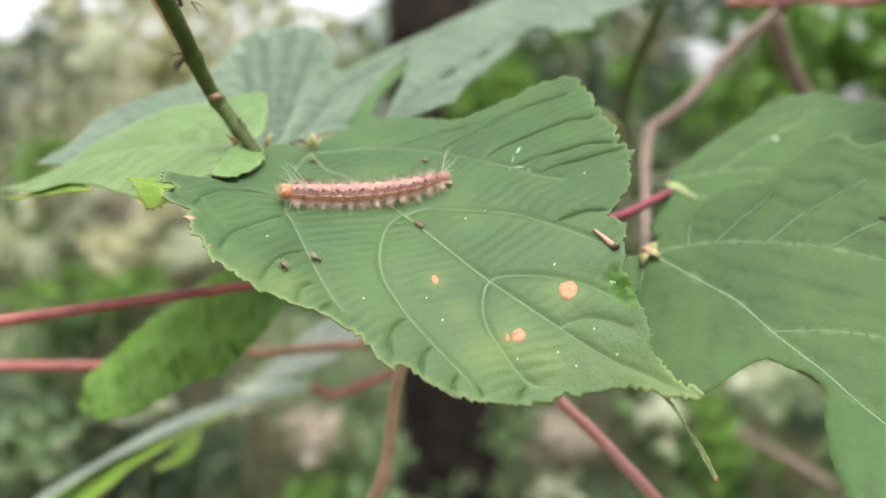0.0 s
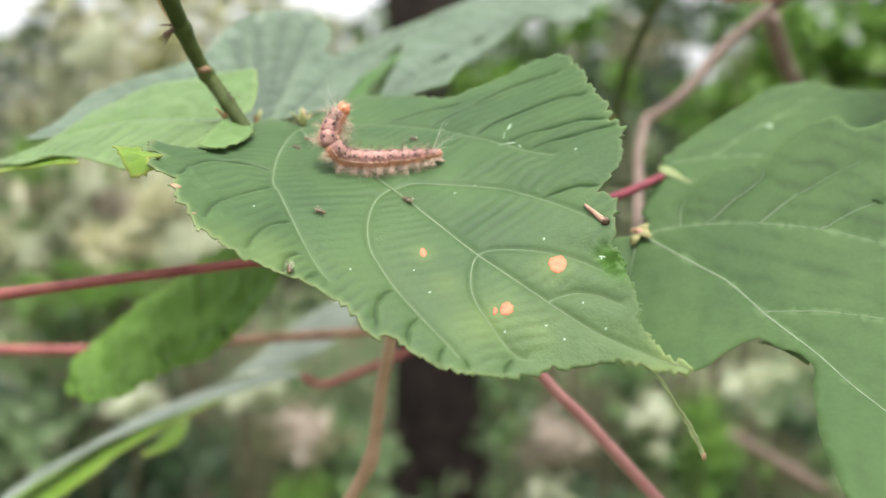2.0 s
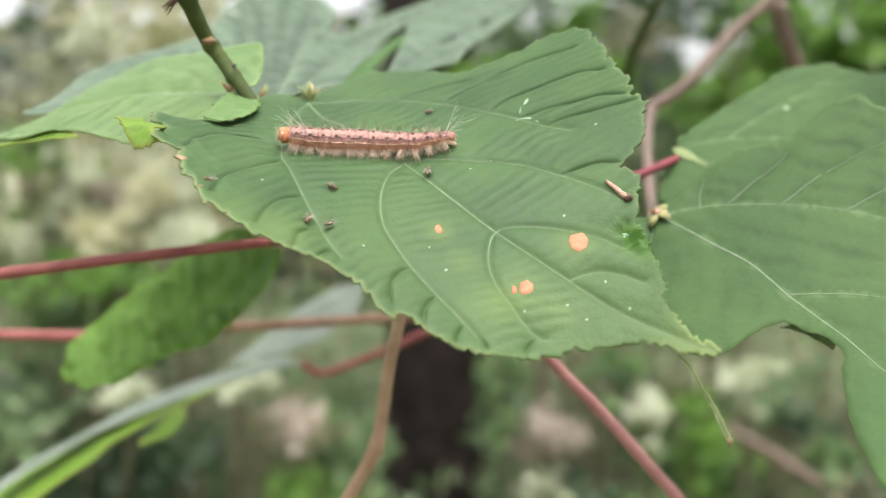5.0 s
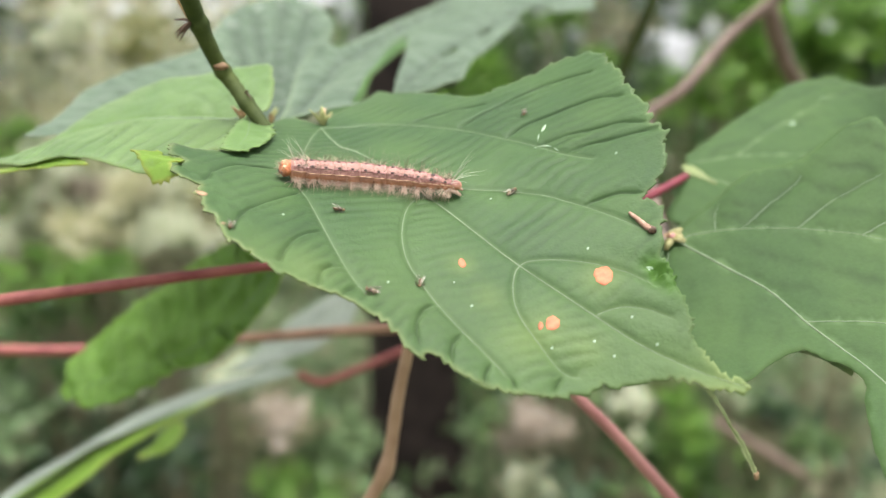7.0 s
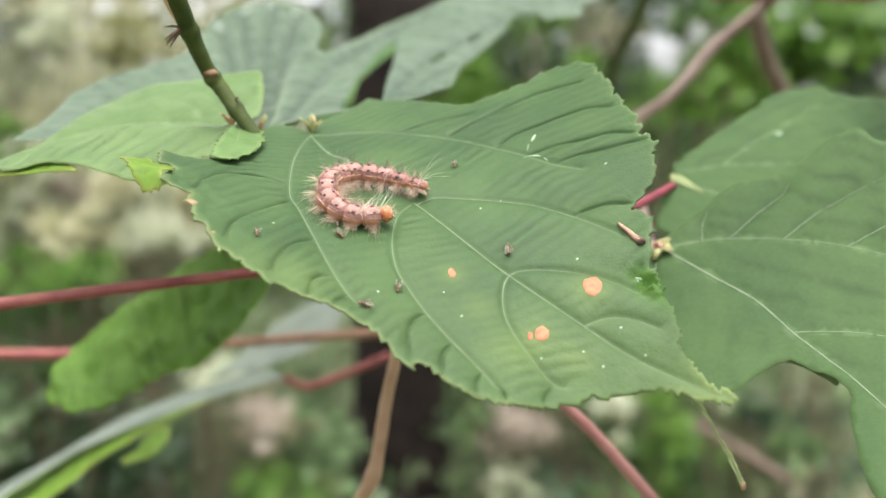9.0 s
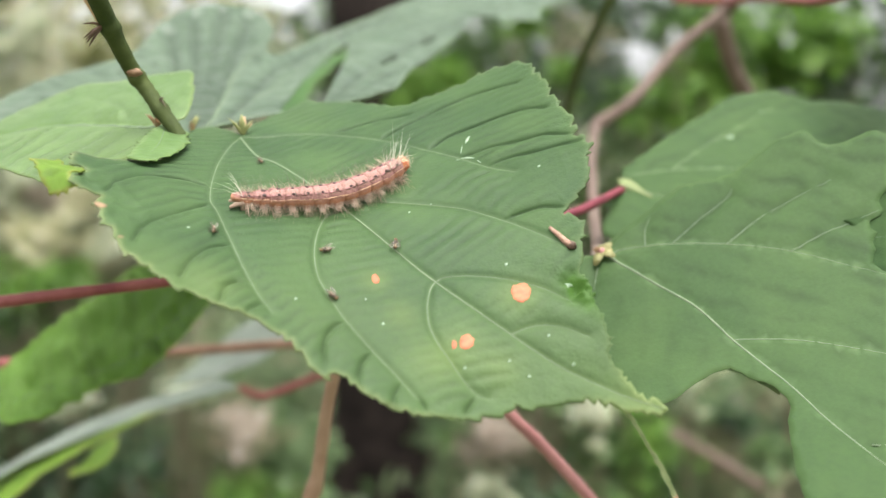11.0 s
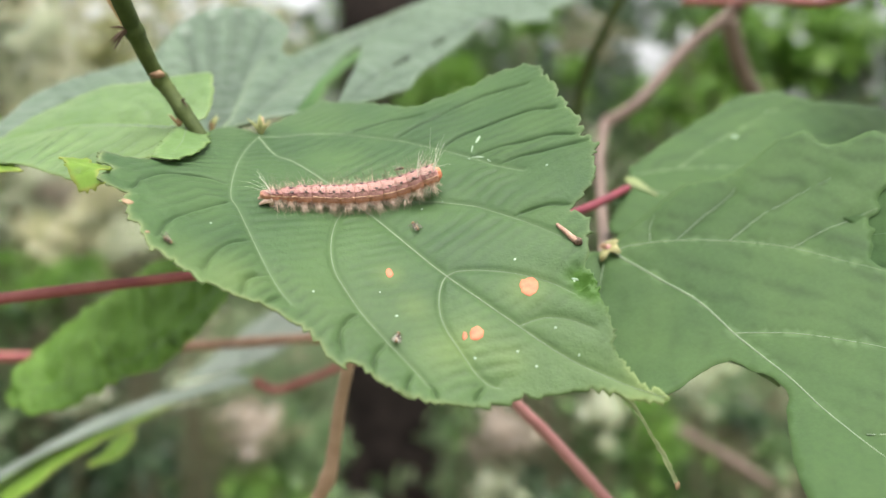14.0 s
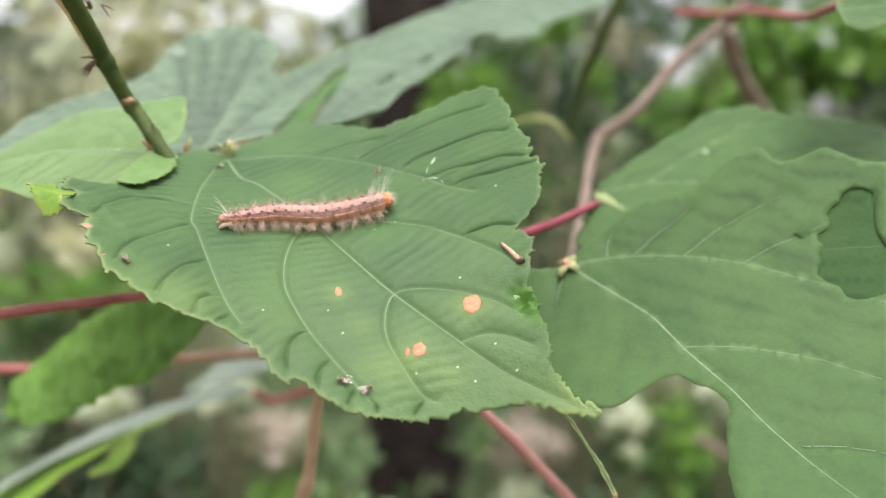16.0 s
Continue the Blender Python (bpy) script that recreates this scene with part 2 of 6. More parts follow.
def lift_at(key, a, b):
    """How high a blade's own relief stands at a place on it."""
    uv, rise = RISE[key]
    d = (uv[:, 0] - a) ** 2 + (uv[:, 1] - b) ** 2
    k = np.argpartition(d, 6)[:6]
    w = 1 / (d[k] + 1e-3)
    return float((rise[k] * w).sum() / w.sum())


def blade_mesh(name, surf, outline, veins, holes=(), step=0.12, grid=0.16, tooth=0.06, pitch=0.34, quilt=0.15, ribs=0.072, rib_right=(45, 0.55), rib_left=(74, 0.40), split=-0.6, sick=(), seed=1, droop=None, rim=0.05, rim_share=None, wilt_shade=(), creases=(), crease=(0.05, 0.06, 0.045, 0.28), rib_line=None, crumbs=1.0, follow=False):
    rng = np.random.default_rng(seed)
    ring = ring_line(outline, step, tooth, pitch, seed)
    cuts = [ring_line(h, step, tooth * 0.8, pitch, seed + 5) for h in holes]
    lo, hi = ring.min(0), ring.max(0)
    gx, gy = np.meshgrid(np.arange(lo[0], hi[0], grid), np.arange(lo[1], hi[1], grid))
    pts = np.stack([gx.ravel(), gy.ravel()], 1) + rng.uniform(-0.25, 0.25, (gx.size, 2)) * grid
    keep = inside(pts, ring)
    for c in cuts:
        keep &= ~inside(pts, c)
    pts = pts[keep]
    border = [ring, *cuts]
    dist, _ = near_lines(pts, [np.vstack([b, b[:1]]) for b in border])
    pts = pts[dist > grid * 0.5]
    if follow:
        # rows of points along every vein and crease, so that their grooves run clean
        rows = []
        for line in [*veins, *creases]:
            line = np.asarray(line)
            run = np.concatenate([[0], np.cumsum(np.linalg.norm(np.diff(line, axis=0), axis=1))])
            at = np.arange(0.03, run[-1], 0.06)
            spine = np.stack([np.interp(at, run, line[:, k]) for k in (0, 1)], 1)
            way = np.gradient(spine, axis=0)
            way /= np.linalg.norm(way, axis=1)[:, None] + 1e-9
            across = np.stack([-way[:, 1], way[:, 0]], 1)
            rows += [spine + across * w for w in (0, -0.028, 0.028, -0.07, 0.07)]
        rows = np.concatenate(rows)
        d_rim, _ = near_lines(rows, [np.vstack([b, b[:1]]) for b in border])
        rows = rows[inside(rows, ring) & (d_rim > grid * 0.5)]
        d_line, _ = near_lines(pts, [*veins, *creases])
        pts = np.concatenate([pts[d_line > 0.13], rows])
    coords, edges = [], []
    for b in border:
        n0 = len(coords)
        coords += [Vector(c) for c in b]
        edges += [(n0 + i, n0 + (i + 1) % len(b)) for i in range(len(b))]
    coords += [Vector(c) for c in pts]
    from mathutils import geometry
    vs, _, fs, *_ = geometry.delaunay_2d_cdt(coords, edges, [], 0, 1e-5)
    uv = np.array([tuple(v) for v in vs])
    fs = np.array([f for f in fs if len(f) == 3])
    mid = uv[fs].mean(1)
    ok = inside(mid, ring)
    for c in cuts:
        ok &= ~inside(mid, c)
    fs = fs[ok]
    edge_d, _ = near_lines(uv, [np.vstack([b, b[:1]]) for b in border])
    outer_d, _ = near_lines(uv, [np.vstack([ring, ring[:1]])])
    vein_d, run = near_lines(uv, veins)
    rise = quilt * (0.25 - 0.55 * np.exp(-(vein_d / 0.07) ** 2) - 0.45 * np.exp(-(vein_d / 0.34) ** 2)) * np.clip(edge_d / 0.45, 0, 1) ** 0.7
    fade = np.clip(vein_d / 0.18, 0, 1) * np.clip(edge_d / 0.2, 0.25, 1)
    warp = np.array([noise.noise((a * 0.7, b * 0.7, seed)) for a, b in uv])
    side = 1 / (1 + np.exp(-(uv[:, 1] - split) / 0.35))
    crumb = np.array([noise.noise((a * 2.2, b * 2.2, seed + 9)) for a, b in uv])
    broad_swell = np.array([noise.noise((a * 0.9, b * 0.9, seed + 21)) for a, b in uv])
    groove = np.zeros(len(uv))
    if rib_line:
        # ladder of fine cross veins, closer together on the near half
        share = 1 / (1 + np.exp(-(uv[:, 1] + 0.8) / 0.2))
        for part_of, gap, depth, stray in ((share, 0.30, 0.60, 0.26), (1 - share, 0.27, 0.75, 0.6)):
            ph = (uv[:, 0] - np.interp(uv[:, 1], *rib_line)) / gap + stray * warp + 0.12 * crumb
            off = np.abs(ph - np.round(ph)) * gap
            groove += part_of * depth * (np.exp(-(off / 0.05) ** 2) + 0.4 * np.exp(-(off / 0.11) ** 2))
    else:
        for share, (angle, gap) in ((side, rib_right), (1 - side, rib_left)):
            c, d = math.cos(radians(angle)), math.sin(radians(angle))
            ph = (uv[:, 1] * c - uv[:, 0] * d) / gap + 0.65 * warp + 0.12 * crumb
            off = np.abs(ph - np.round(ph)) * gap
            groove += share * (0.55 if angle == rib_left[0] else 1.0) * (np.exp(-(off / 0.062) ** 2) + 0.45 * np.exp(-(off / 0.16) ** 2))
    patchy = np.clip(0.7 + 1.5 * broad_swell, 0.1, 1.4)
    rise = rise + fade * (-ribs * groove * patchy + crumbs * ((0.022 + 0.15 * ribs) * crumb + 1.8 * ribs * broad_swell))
    # mask for the painted shade, strongest at the bottom of each groove
    groove_shade = groove * patchy / 1.45
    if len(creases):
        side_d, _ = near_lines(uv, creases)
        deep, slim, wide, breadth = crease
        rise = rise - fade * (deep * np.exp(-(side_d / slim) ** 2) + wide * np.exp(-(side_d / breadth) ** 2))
        groove_shade = np.maximum(groove_shade * np.clip(side_d / 0.12, 0.3, 1), np.exp(-(side_d / slim) ** 2))
    if droop:
        rise = rise + droop(uv, edge_d)
    co = [tuple(surf.place(a, b, h)) for (a, b), h in zip(uv.tolist(), rise.tolist())]
    me = bpy.data.meshes.new(name)
    me.from_pydata(co, [], fs.tolist())
    # painted groove shade also runs as a thin line along both vein sides
    values = {"wilt_shade": sum((np.exp(-((uv[:, 0] - a) / p) ** 2 - ((uv[:, 1] - b) / q) ** 2) for a, b, p, q in wilt_shade), np.zeros(len(uv))).clip(0, 1), "edge": np.clip(1 - outer_d / rim, 0, 1) ** 1.3 * (rim_share(uv) if rim_share else 1.0), "groove_shade": np.maximum(np.clip(groove_shade, 0, 1) * fade, 0.55 * follow * np.exp(-((vein_d - 0.05) / 0.025) ** 2)), "sick": sum((w * np.exp(-((uv[:, 0] - a) ** 2 + (uv[:, 1] - b) ** 2) / (r * r)) for a, b, r, w in sick), np.zeros(len(uv))).clip(0, 1), "vein": np.exp(-(vein_d / 0.03) ** 2)}
    RISE[name + str(seed)] = (uv, rise)
    for key, val in values.items():
        at = me.attributes.new(key, "FLOAT", "POINT")
        at.data.foreach_set("value", np.ascontiguousarray(val, dtype=np.float32))
    for p in me.polygons:
        p.use_smooth = True
    if len(me.polygons) and sum((p.normal.dot(surf.n) for p in me.polygons)) < 0:
        me.flip_normals()
    return me


def leaf(name, surf, outline, veins, mat, label, holes=(), fine=(), creases=(), vein_mat=None, thick=0.0003, vein_size=0.026, group="leaves of the shrub", **shape):
    """A leaf of the shrub: its blade, and each raised vein on it."""
    base = thing(name, surf.place(*outline[0]), label, "leaf", group)
    curves = [smooth_line(v, 7) for v in veins]
    me = blade_mesh("blade", surf, outline, curves, holes, creases=[smooth_line(v, 6) for v in creases], **shape)
    me.materials.append(mat)
    blade = new("blade", me)
    blade.parent = base
    blade.matrix_parent_inverse = Matrix.Translation(-base.location)
    sol = blade.modifiers.new("thickness", "SOLIDIFY")
    sol.thickness, sol.offset = thick, -1
    thin = len(curves)
    curves = curves + [smooth_line(v, 6) for v in fine]
    for hole in holes:
        # a vein breaks off where the blade is bitten away
        whole, curves = curves, []
        for c in whole:
            gone = inside(np.asarray(c, dtype=float), np.asarray(hole, dtype=float))
            for bitten, run in itertools.groupby(range(len(c)), key=lambda i: bool(gone[i])):
                run = list(run)
                if not bitten and len(run) > 2:
                    curves.append([c[i] for i in run])
    for k, c in enumerate(curves):
        bm = bmesh.new()
        size = vein_size * (1.0 if k == 0 else 0.50 if k < thin else 0.45)
        n = len(c)
        line = [surf.place(a, b, lift_at("blade" + str(shape.get("seed", 1)), a, b) + 0.004) for a, b in c]
        tube(bm, line, [0.01 * size * (1 - 0.75 * i / n) for i in range(n)], 6, up=tuple(surf.n), flat=0.6)
        v = part("vein", bm, vein_mat or VEIN, base, "pale raised leaf vein" if k == 0 else "")
        v.matrix_parent_inverse = Matrix.Translation(-base.location)
    return base


def stem(name, points, r0, r1, mat, label, category="stem", knots=(), group="stems of the shrub"):
    """A twig or leaf stalk along points, thickened at its nodes."""
    line = smooth_line(points, 8)
    n = len(line)
    base = thing(name, tuple(line[0]), label, category, group)
    bm = bmesh.new()
    rng = random.Random(len(points) * 7 + int(1e4 * abs(points[0][0])))
    radii = []
    for i in range(n):
        t = i / (n - 1)
        r = r0 + (r1 - r0) * t
        for k in knots:
            r *= 1 + 0.24 * math.exp(-((t - k) / 0.025) ** 2)
        radii.append(r * rng.uniform(0.96, 1.04))
    tube(bm, [Vector(p) - Vector(line[0]) for p in line], radii, 12)
    part("stalk", bm, mat, base)
    return base


# ---- the wood behind: ground, tree, undergrowth, far trees ----
GROUND = plain_material("leaf_litter", (0.040, 0.060, 0.022), (0.13, 0.125, 0.070), 3.0, 0.95, 0.6, 0.05)
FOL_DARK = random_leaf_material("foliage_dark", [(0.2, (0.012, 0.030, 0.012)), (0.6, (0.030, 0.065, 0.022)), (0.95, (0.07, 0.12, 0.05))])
FOL_MID = random_leaf_material("foliage_mid", [(0.2, (0.018, 0.045, 0.010)), (0.55, (0.060, 0.125, 0.028)), (0.95, (0.16, 0.24, 0.07))])
FOL_BRIGHT = random_leaf_material("foliage_bright", [(0.2, (0.06, 0.14, 0.020)), (0.6, (0.11, 0.22, 0.03)), (0.95, (0.20, 0.30, 0.06))], 0.45)
FOL_DRY = random_leaf_material("foliage_dry", [(0.15, (0.27, 0.30, 0.13)), (0.5, (0.50, 0.49, 0.30)), (0.95, (0.68, 0.63, 0.50))], 0.55)
FOL_OLIVE = random_leaf_material("foliage_olive", [(0.2, (0.07, 0.09, 0.035)), (0.6, (0.19, 0.18, 0.09)), (0.95, (0.42, 0.34, 0.26))], 0.35)
FOL_MOSS = random_leaf_material("foliage_moss", [(0.2, (0.07, 0.085, 0.015)), (0.6, (0.17, 0.18, 0.045)), (0.95, (0.28, 0.28, 0.09))], 0.4)
FOL_PINK = random_leaf_material("foliage_pink", [(0.2, (0.28, 0.24, 0.18)), (0.6, (0.44, 0.37, 0.31)), (0.95, (0.60, 0.52, 0.47))], 0.55)
FOL_WHITE = random_leaf_material("foliage_whitish", [(0.2, (0.32, 0.36, 0.21)), (0.6, (0.52, 0.55, 0.40)), (0.95, (0.70, 0.70, 0.60))], 0.55)
FOL_PALE = random_leaf_material("foliage_pale", [(0.2, (0.05, 0.09, 0.035)), (0.6, (0.13, 0.20, 0.08)), (0.95, (0.28, 0.33, 0.20))], 0.4)


def ground():
    n, half = 90, 60.0
    xs = np.sign(np.linspace(-1, 1, n)) * np.abs(np.linspace(-1, 1, n)) ** 2 * half
    co, fs = [], []
    for j, y in enumerate(xs):
        for i, x in enumerate(xs):
            co.append((x, y + 4, 0.12 * noise.noise((x * 0.5, y * 0.5, 3)) - 0.02 + 0.05 * max(0.0, y - 3)))
    for j in range(n - 1):
        for i in range(n - 1):
            a = j * n + i
            fs.append((a, a + 1, a + n + 1, a + n))
    me = bpy.data.meshes.new("ground")
    me.from_pydata(co, [], fs)
    me.materials.append(GROUND)
    for p in me.polygons:
        p.use_smooth = True
    return tagged(new("ground", me), "leaf-littered woodland floor under the shrubs", "ground", kind="structure")


def leaf_cloud(name, centres, sizes, mat, seed):
    """Many small bent leaves, each of six corners, at centres."""
    rng = np.random.default_rng(seed)
    n = len(centres)
    shape = np.array([(0, 0, 0), (0.35, 0.28, 0.05), (0.7, 0.22, 0.02), (1, 0, -0.08), (0.7, -0.22, 0.02), (0.35, -0.28, 0.05)])
    yaw, tilt, roll = rng.uniform(0, 2 * np.pi, n), rng.normal(-0.25, 0.45, n), rng.normal(0, 0.5, n)
    cy, sy, ct, st, cr, sr = np.cos(yaw), np.sin(yaw), np.cos(tilt), np.sin(tilt), np.cos(roll), np.sin(roll)
    v = np.repeat(shape[None], n, 0) * np.asarray(sizes)[:, None, None]
    x, y, z = v[..., 0], v[..., 1], v[..., 2]
    y, z = y * cr[:, None] - z * sr[:, None], y * sr[:, None] + z * cr[:, None]
    x, z = x * ct[:, None] - z * st[:, None], x * st[:, None] + z * ct[:, None]
    x, y = x * cy[:, None] - y * sy[:, None], x * sy[:, None] + y * cy[:, None]
    co = (np.stack([x, y, z], -1) + np.asarray(centres)[:, None]).reshape(-1, 3)
    fs = []
    for k in range(n):
        b = k * 6
        fs += [(b, b + 1, b + 5), (b + 1, b + 2, b + 4, b + 5), (b + 2, b + 3, b + 4)]
    me = bpy.data.meshes.new(name)
    me.from_pydata(co.tolist(), [], fs)
    me.materials.append(mat)
    return me


def open_sky(p, more=0.008):
    """Gaps in the leaves through which the bright sky shows, seen from where the shrub stands."""
    ex, ez = p[:, 0] / p[:, 1], (p[:, 2] - 1.6) / p[:, 1]
    gap = np.zeros(len(p), bool)
    for x, z, rx, rz in ((-0.46, 0.158, 0.045, 0.03), (-0.095, 0.190, 0.055, 0.042), (0.279, 0.087, 0.014, 0.014), (0.312, 0.115, 0.006, 0.006), (0.435, 0.115, 0.006, 0.005), (0.43, 0.045, 0.008, 0.005),
                         (-0.36, 0.155, 0.008, 0.006)):
        gap |= ((ex - x) / (rx + more)) ** 2 + ((ez - z) / (rz + more)) ** 2 < 1
    return gap


def clump(rng, n, centre, radii):
    """Leaf places bunched round twig ends within a rounded mass."""
    ends = rng.normal(0, 0.55, (max(4, n // 14), 3))
    pts = ends[rng.integers(0, len(ends), n)] + rng.normal(0, 0.16, (n, 3))
    return pts * np.array(radii) + np.array(centre)


def shrub(centre, radii, mat, count, size, label, seed):
    """A shrub of the undergrowth: leaning stems from the ground and a ragged crown."""
    rng = np.random.default_rng(seed)
    x, y, z = centre
    foot = Vector((x + rng.normal(0, 0.1), y + 0.1, 0.05 * max(0.0, y - 7)))
    base = thing("shrub", foot, label, "shrub", "shrubs of the undergrowth")
    pts = clump(rng, count, centre, radii)
    pts = pts[~open_sky(pts)] - np.array(foot)
    me = leaf_cloud("crown", pts, rng.uniform(0.5, 1.2, len(pts)) * size, mat, seed + 1)
    crown = new("crown", me)
    crown.parent = base
    for k in range(3):
        bm = bmesh.new()
        end = np.array((x, y, z)) + rng.normal(0, 0.5, 3) * np.array(radii)
        line = smooth_line([(0, 0, -0.05), tuple((end - np.array(foot)) * 0.5 + rng.normal(0, 0.05, 3)), tuple(end - np.array(foot))], 6)
        tube(bm, line, np.linspace(0.008, 0.003, len(line)), 6)
        part("branch", bm, SHRUB_TWIG, base)
    return base


def tree_trunk():
    base = thing("tree", (0, 4.0, 0.0), "dark-barked straight tree trunk rising out of the undergrowth", "tree")
    bm = bmesh.new()
    rows, sides = 44, 28
    rings = []
    for j in range(rows):
        z = -0.15 + j * 0.17
        r = 0.205 - 0.010 * z + 0.10 * math.exp(-max(z, 0) * 3.0)
        cx = 0.045 - 0.032 * z
        ring = []
        for k in range(sides):
            a = 2 * math.pi * k / sides
            rr = r * (1 + 0.05 * noise.noise((math.cos(a) * 2.5, math.sin(a) * 2.5, z * 0.7)) + 0.03 * noise.noise((math.cos(a) * 7, math.sin(a) * 7, z * 2.2)))
            ring.append(bm.verts.new((cx + rr * math.cos(a), rr * math.sin(a), z)))
        rings.append(ring)
    for r0, r1 in zip(rings, rings[1:]):
        for k in range(sides):
            bm.faces.new((r0[k], r0[(k + 1) % sides], r1[(k + 1) % sides], r1[k]))
    bm.faces.new(rings[-1])
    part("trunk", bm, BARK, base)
    rng = np.random.default_rng(77)
    pts = clump(rng, 2200, (0, -0.2, 7.4), (1.9, 1.6, 1.0))
    crown = new("crown", leaf_cloud("crown", pts, rng.uniform(0.14, 0.30, len(pts)), FOL_MID, 78))
    crown.parent = base
    for k in range(5):
        bm = bmesh.new()
        a = k * 1.26 + 0.4
        line = smooth_line([(-0.15, 0, 5.2 + 0.2 * k), (0.8 * math.cos(a), 0.8 * math.sin(a), 6.0 + 0.15 * k), (1.8 * math.cos(a), -0.2 + 1.5 * math.sin(a), 7.1)], 6)
        tube(bm, line, np.linspace(0.06, 0.015, len(line)), 8)
        part("limb", bm, BARK, base)
    return base


def far_wood():
    """The closed green of the wood farther off, with openings to the sky."""
    rng = np.random.default_rng(5)
    n = 34000
    x, y = rng.uniform(-11, 11, n), rng.uniform(8.5, 12, n)
    z = rng.beta(1.1, 1.3, n) * 6.5 + 0.2
    pts = np.stack([x, y, z], 1)
    pts = pts[~open_sky(pts, 0.012)]
    left = pts[:, 0] < -0.8
    for sel, mat, name, label in ((left & (rng.random(len(pts)) < 0.75), FOL_DRY, "far_thicket", "pale dry thicket at the wood's edge"),
                                  (~left, FOL_MID, "far_wood", "soft green wood in the distance")):
        p = pts[sel]
        me = leaf_cloud(name, p, rng.uniform(0.12, 0.30, len(p)), mat, 6)
        tagged(new(name, me), label, "foliage", kind="stuff")
    p = pts[left][::4]
    tagged(new("far_wood", leaf_cloud("far_wood", p, rng.uniform(0.12, 0.28, len(p)), FOL_MID, 9)), "soft green wood in the distance", "foliage", kind="stuff")


def undergrowth():
    rng = np.random.default_rng(15)
    n = 9000
    x, y = rng.uniform(-6, 6, n), rng.uniform(2.8, 9, n)
    z = 0.02 + 0.05 * np.maximum(0, y - 7) + rng.beta(1, 2.2, n) * 0.55
    me = leaf_cloud("undergrowth", np.stack([x, y, z], 1), rng.uniform(0.05, 0.13, n), FOL_PALE, 16)
    tagged(new("undergrowth", me), "low tangled green and brown undergrowth on the woodland floor", "undergrowth", kind="stuff")


ground()
tree_trunk()
far_wood()
undergrowth()
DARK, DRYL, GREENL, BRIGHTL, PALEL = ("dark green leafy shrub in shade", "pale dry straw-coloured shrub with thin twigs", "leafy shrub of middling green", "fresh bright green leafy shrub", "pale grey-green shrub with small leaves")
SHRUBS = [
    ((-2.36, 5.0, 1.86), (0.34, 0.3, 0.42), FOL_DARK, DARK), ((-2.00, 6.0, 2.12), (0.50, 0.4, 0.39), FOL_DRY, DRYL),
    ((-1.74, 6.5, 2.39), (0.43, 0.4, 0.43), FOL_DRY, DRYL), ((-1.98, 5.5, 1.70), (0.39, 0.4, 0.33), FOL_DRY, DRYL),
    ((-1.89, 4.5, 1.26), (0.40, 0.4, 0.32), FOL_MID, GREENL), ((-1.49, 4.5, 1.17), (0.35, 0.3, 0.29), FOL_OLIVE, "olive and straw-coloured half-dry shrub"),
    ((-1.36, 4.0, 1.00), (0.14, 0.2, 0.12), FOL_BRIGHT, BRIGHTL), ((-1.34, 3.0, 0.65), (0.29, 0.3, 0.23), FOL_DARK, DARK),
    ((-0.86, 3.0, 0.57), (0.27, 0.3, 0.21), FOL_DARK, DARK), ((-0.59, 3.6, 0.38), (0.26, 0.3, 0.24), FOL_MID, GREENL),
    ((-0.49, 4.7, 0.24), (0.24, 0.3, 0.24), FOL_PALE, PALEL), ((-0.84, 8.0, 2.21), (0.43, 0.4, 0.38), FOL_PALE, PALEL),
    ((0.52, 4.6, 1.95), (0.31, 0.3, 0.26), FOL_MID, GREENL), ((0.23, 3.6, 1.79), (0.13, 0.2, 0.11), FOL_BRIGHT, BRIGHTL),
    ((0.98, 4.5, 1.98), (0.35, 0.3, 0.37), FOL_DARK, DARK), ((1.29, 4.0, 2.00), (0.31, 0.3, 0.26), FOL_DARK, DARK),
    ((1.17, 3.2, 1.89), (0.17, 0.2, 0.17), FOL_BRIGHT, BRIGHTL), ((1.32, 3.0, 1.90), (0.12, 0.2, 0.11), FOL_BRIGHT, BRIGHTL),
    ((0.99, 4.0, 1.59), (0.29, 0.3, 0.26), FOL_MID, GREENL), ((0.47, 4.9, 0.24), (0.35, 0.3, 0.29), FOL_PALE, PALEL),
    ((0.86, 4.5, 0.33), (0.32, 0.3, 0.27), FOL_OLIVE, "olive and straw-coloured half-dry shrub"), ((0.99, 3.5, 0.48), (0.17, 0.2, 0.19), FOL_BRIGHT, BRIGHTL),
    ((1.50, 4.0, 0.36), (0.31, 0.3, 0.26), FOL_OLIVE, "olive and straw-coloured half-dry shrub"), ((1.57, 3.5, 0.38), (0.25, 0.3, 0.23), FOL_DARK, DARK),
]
for i, (c, r, m, lab) in enumerate(SHRUBS):
    shrub(c, r, m, 900, 0.055, lab, 100 + i)
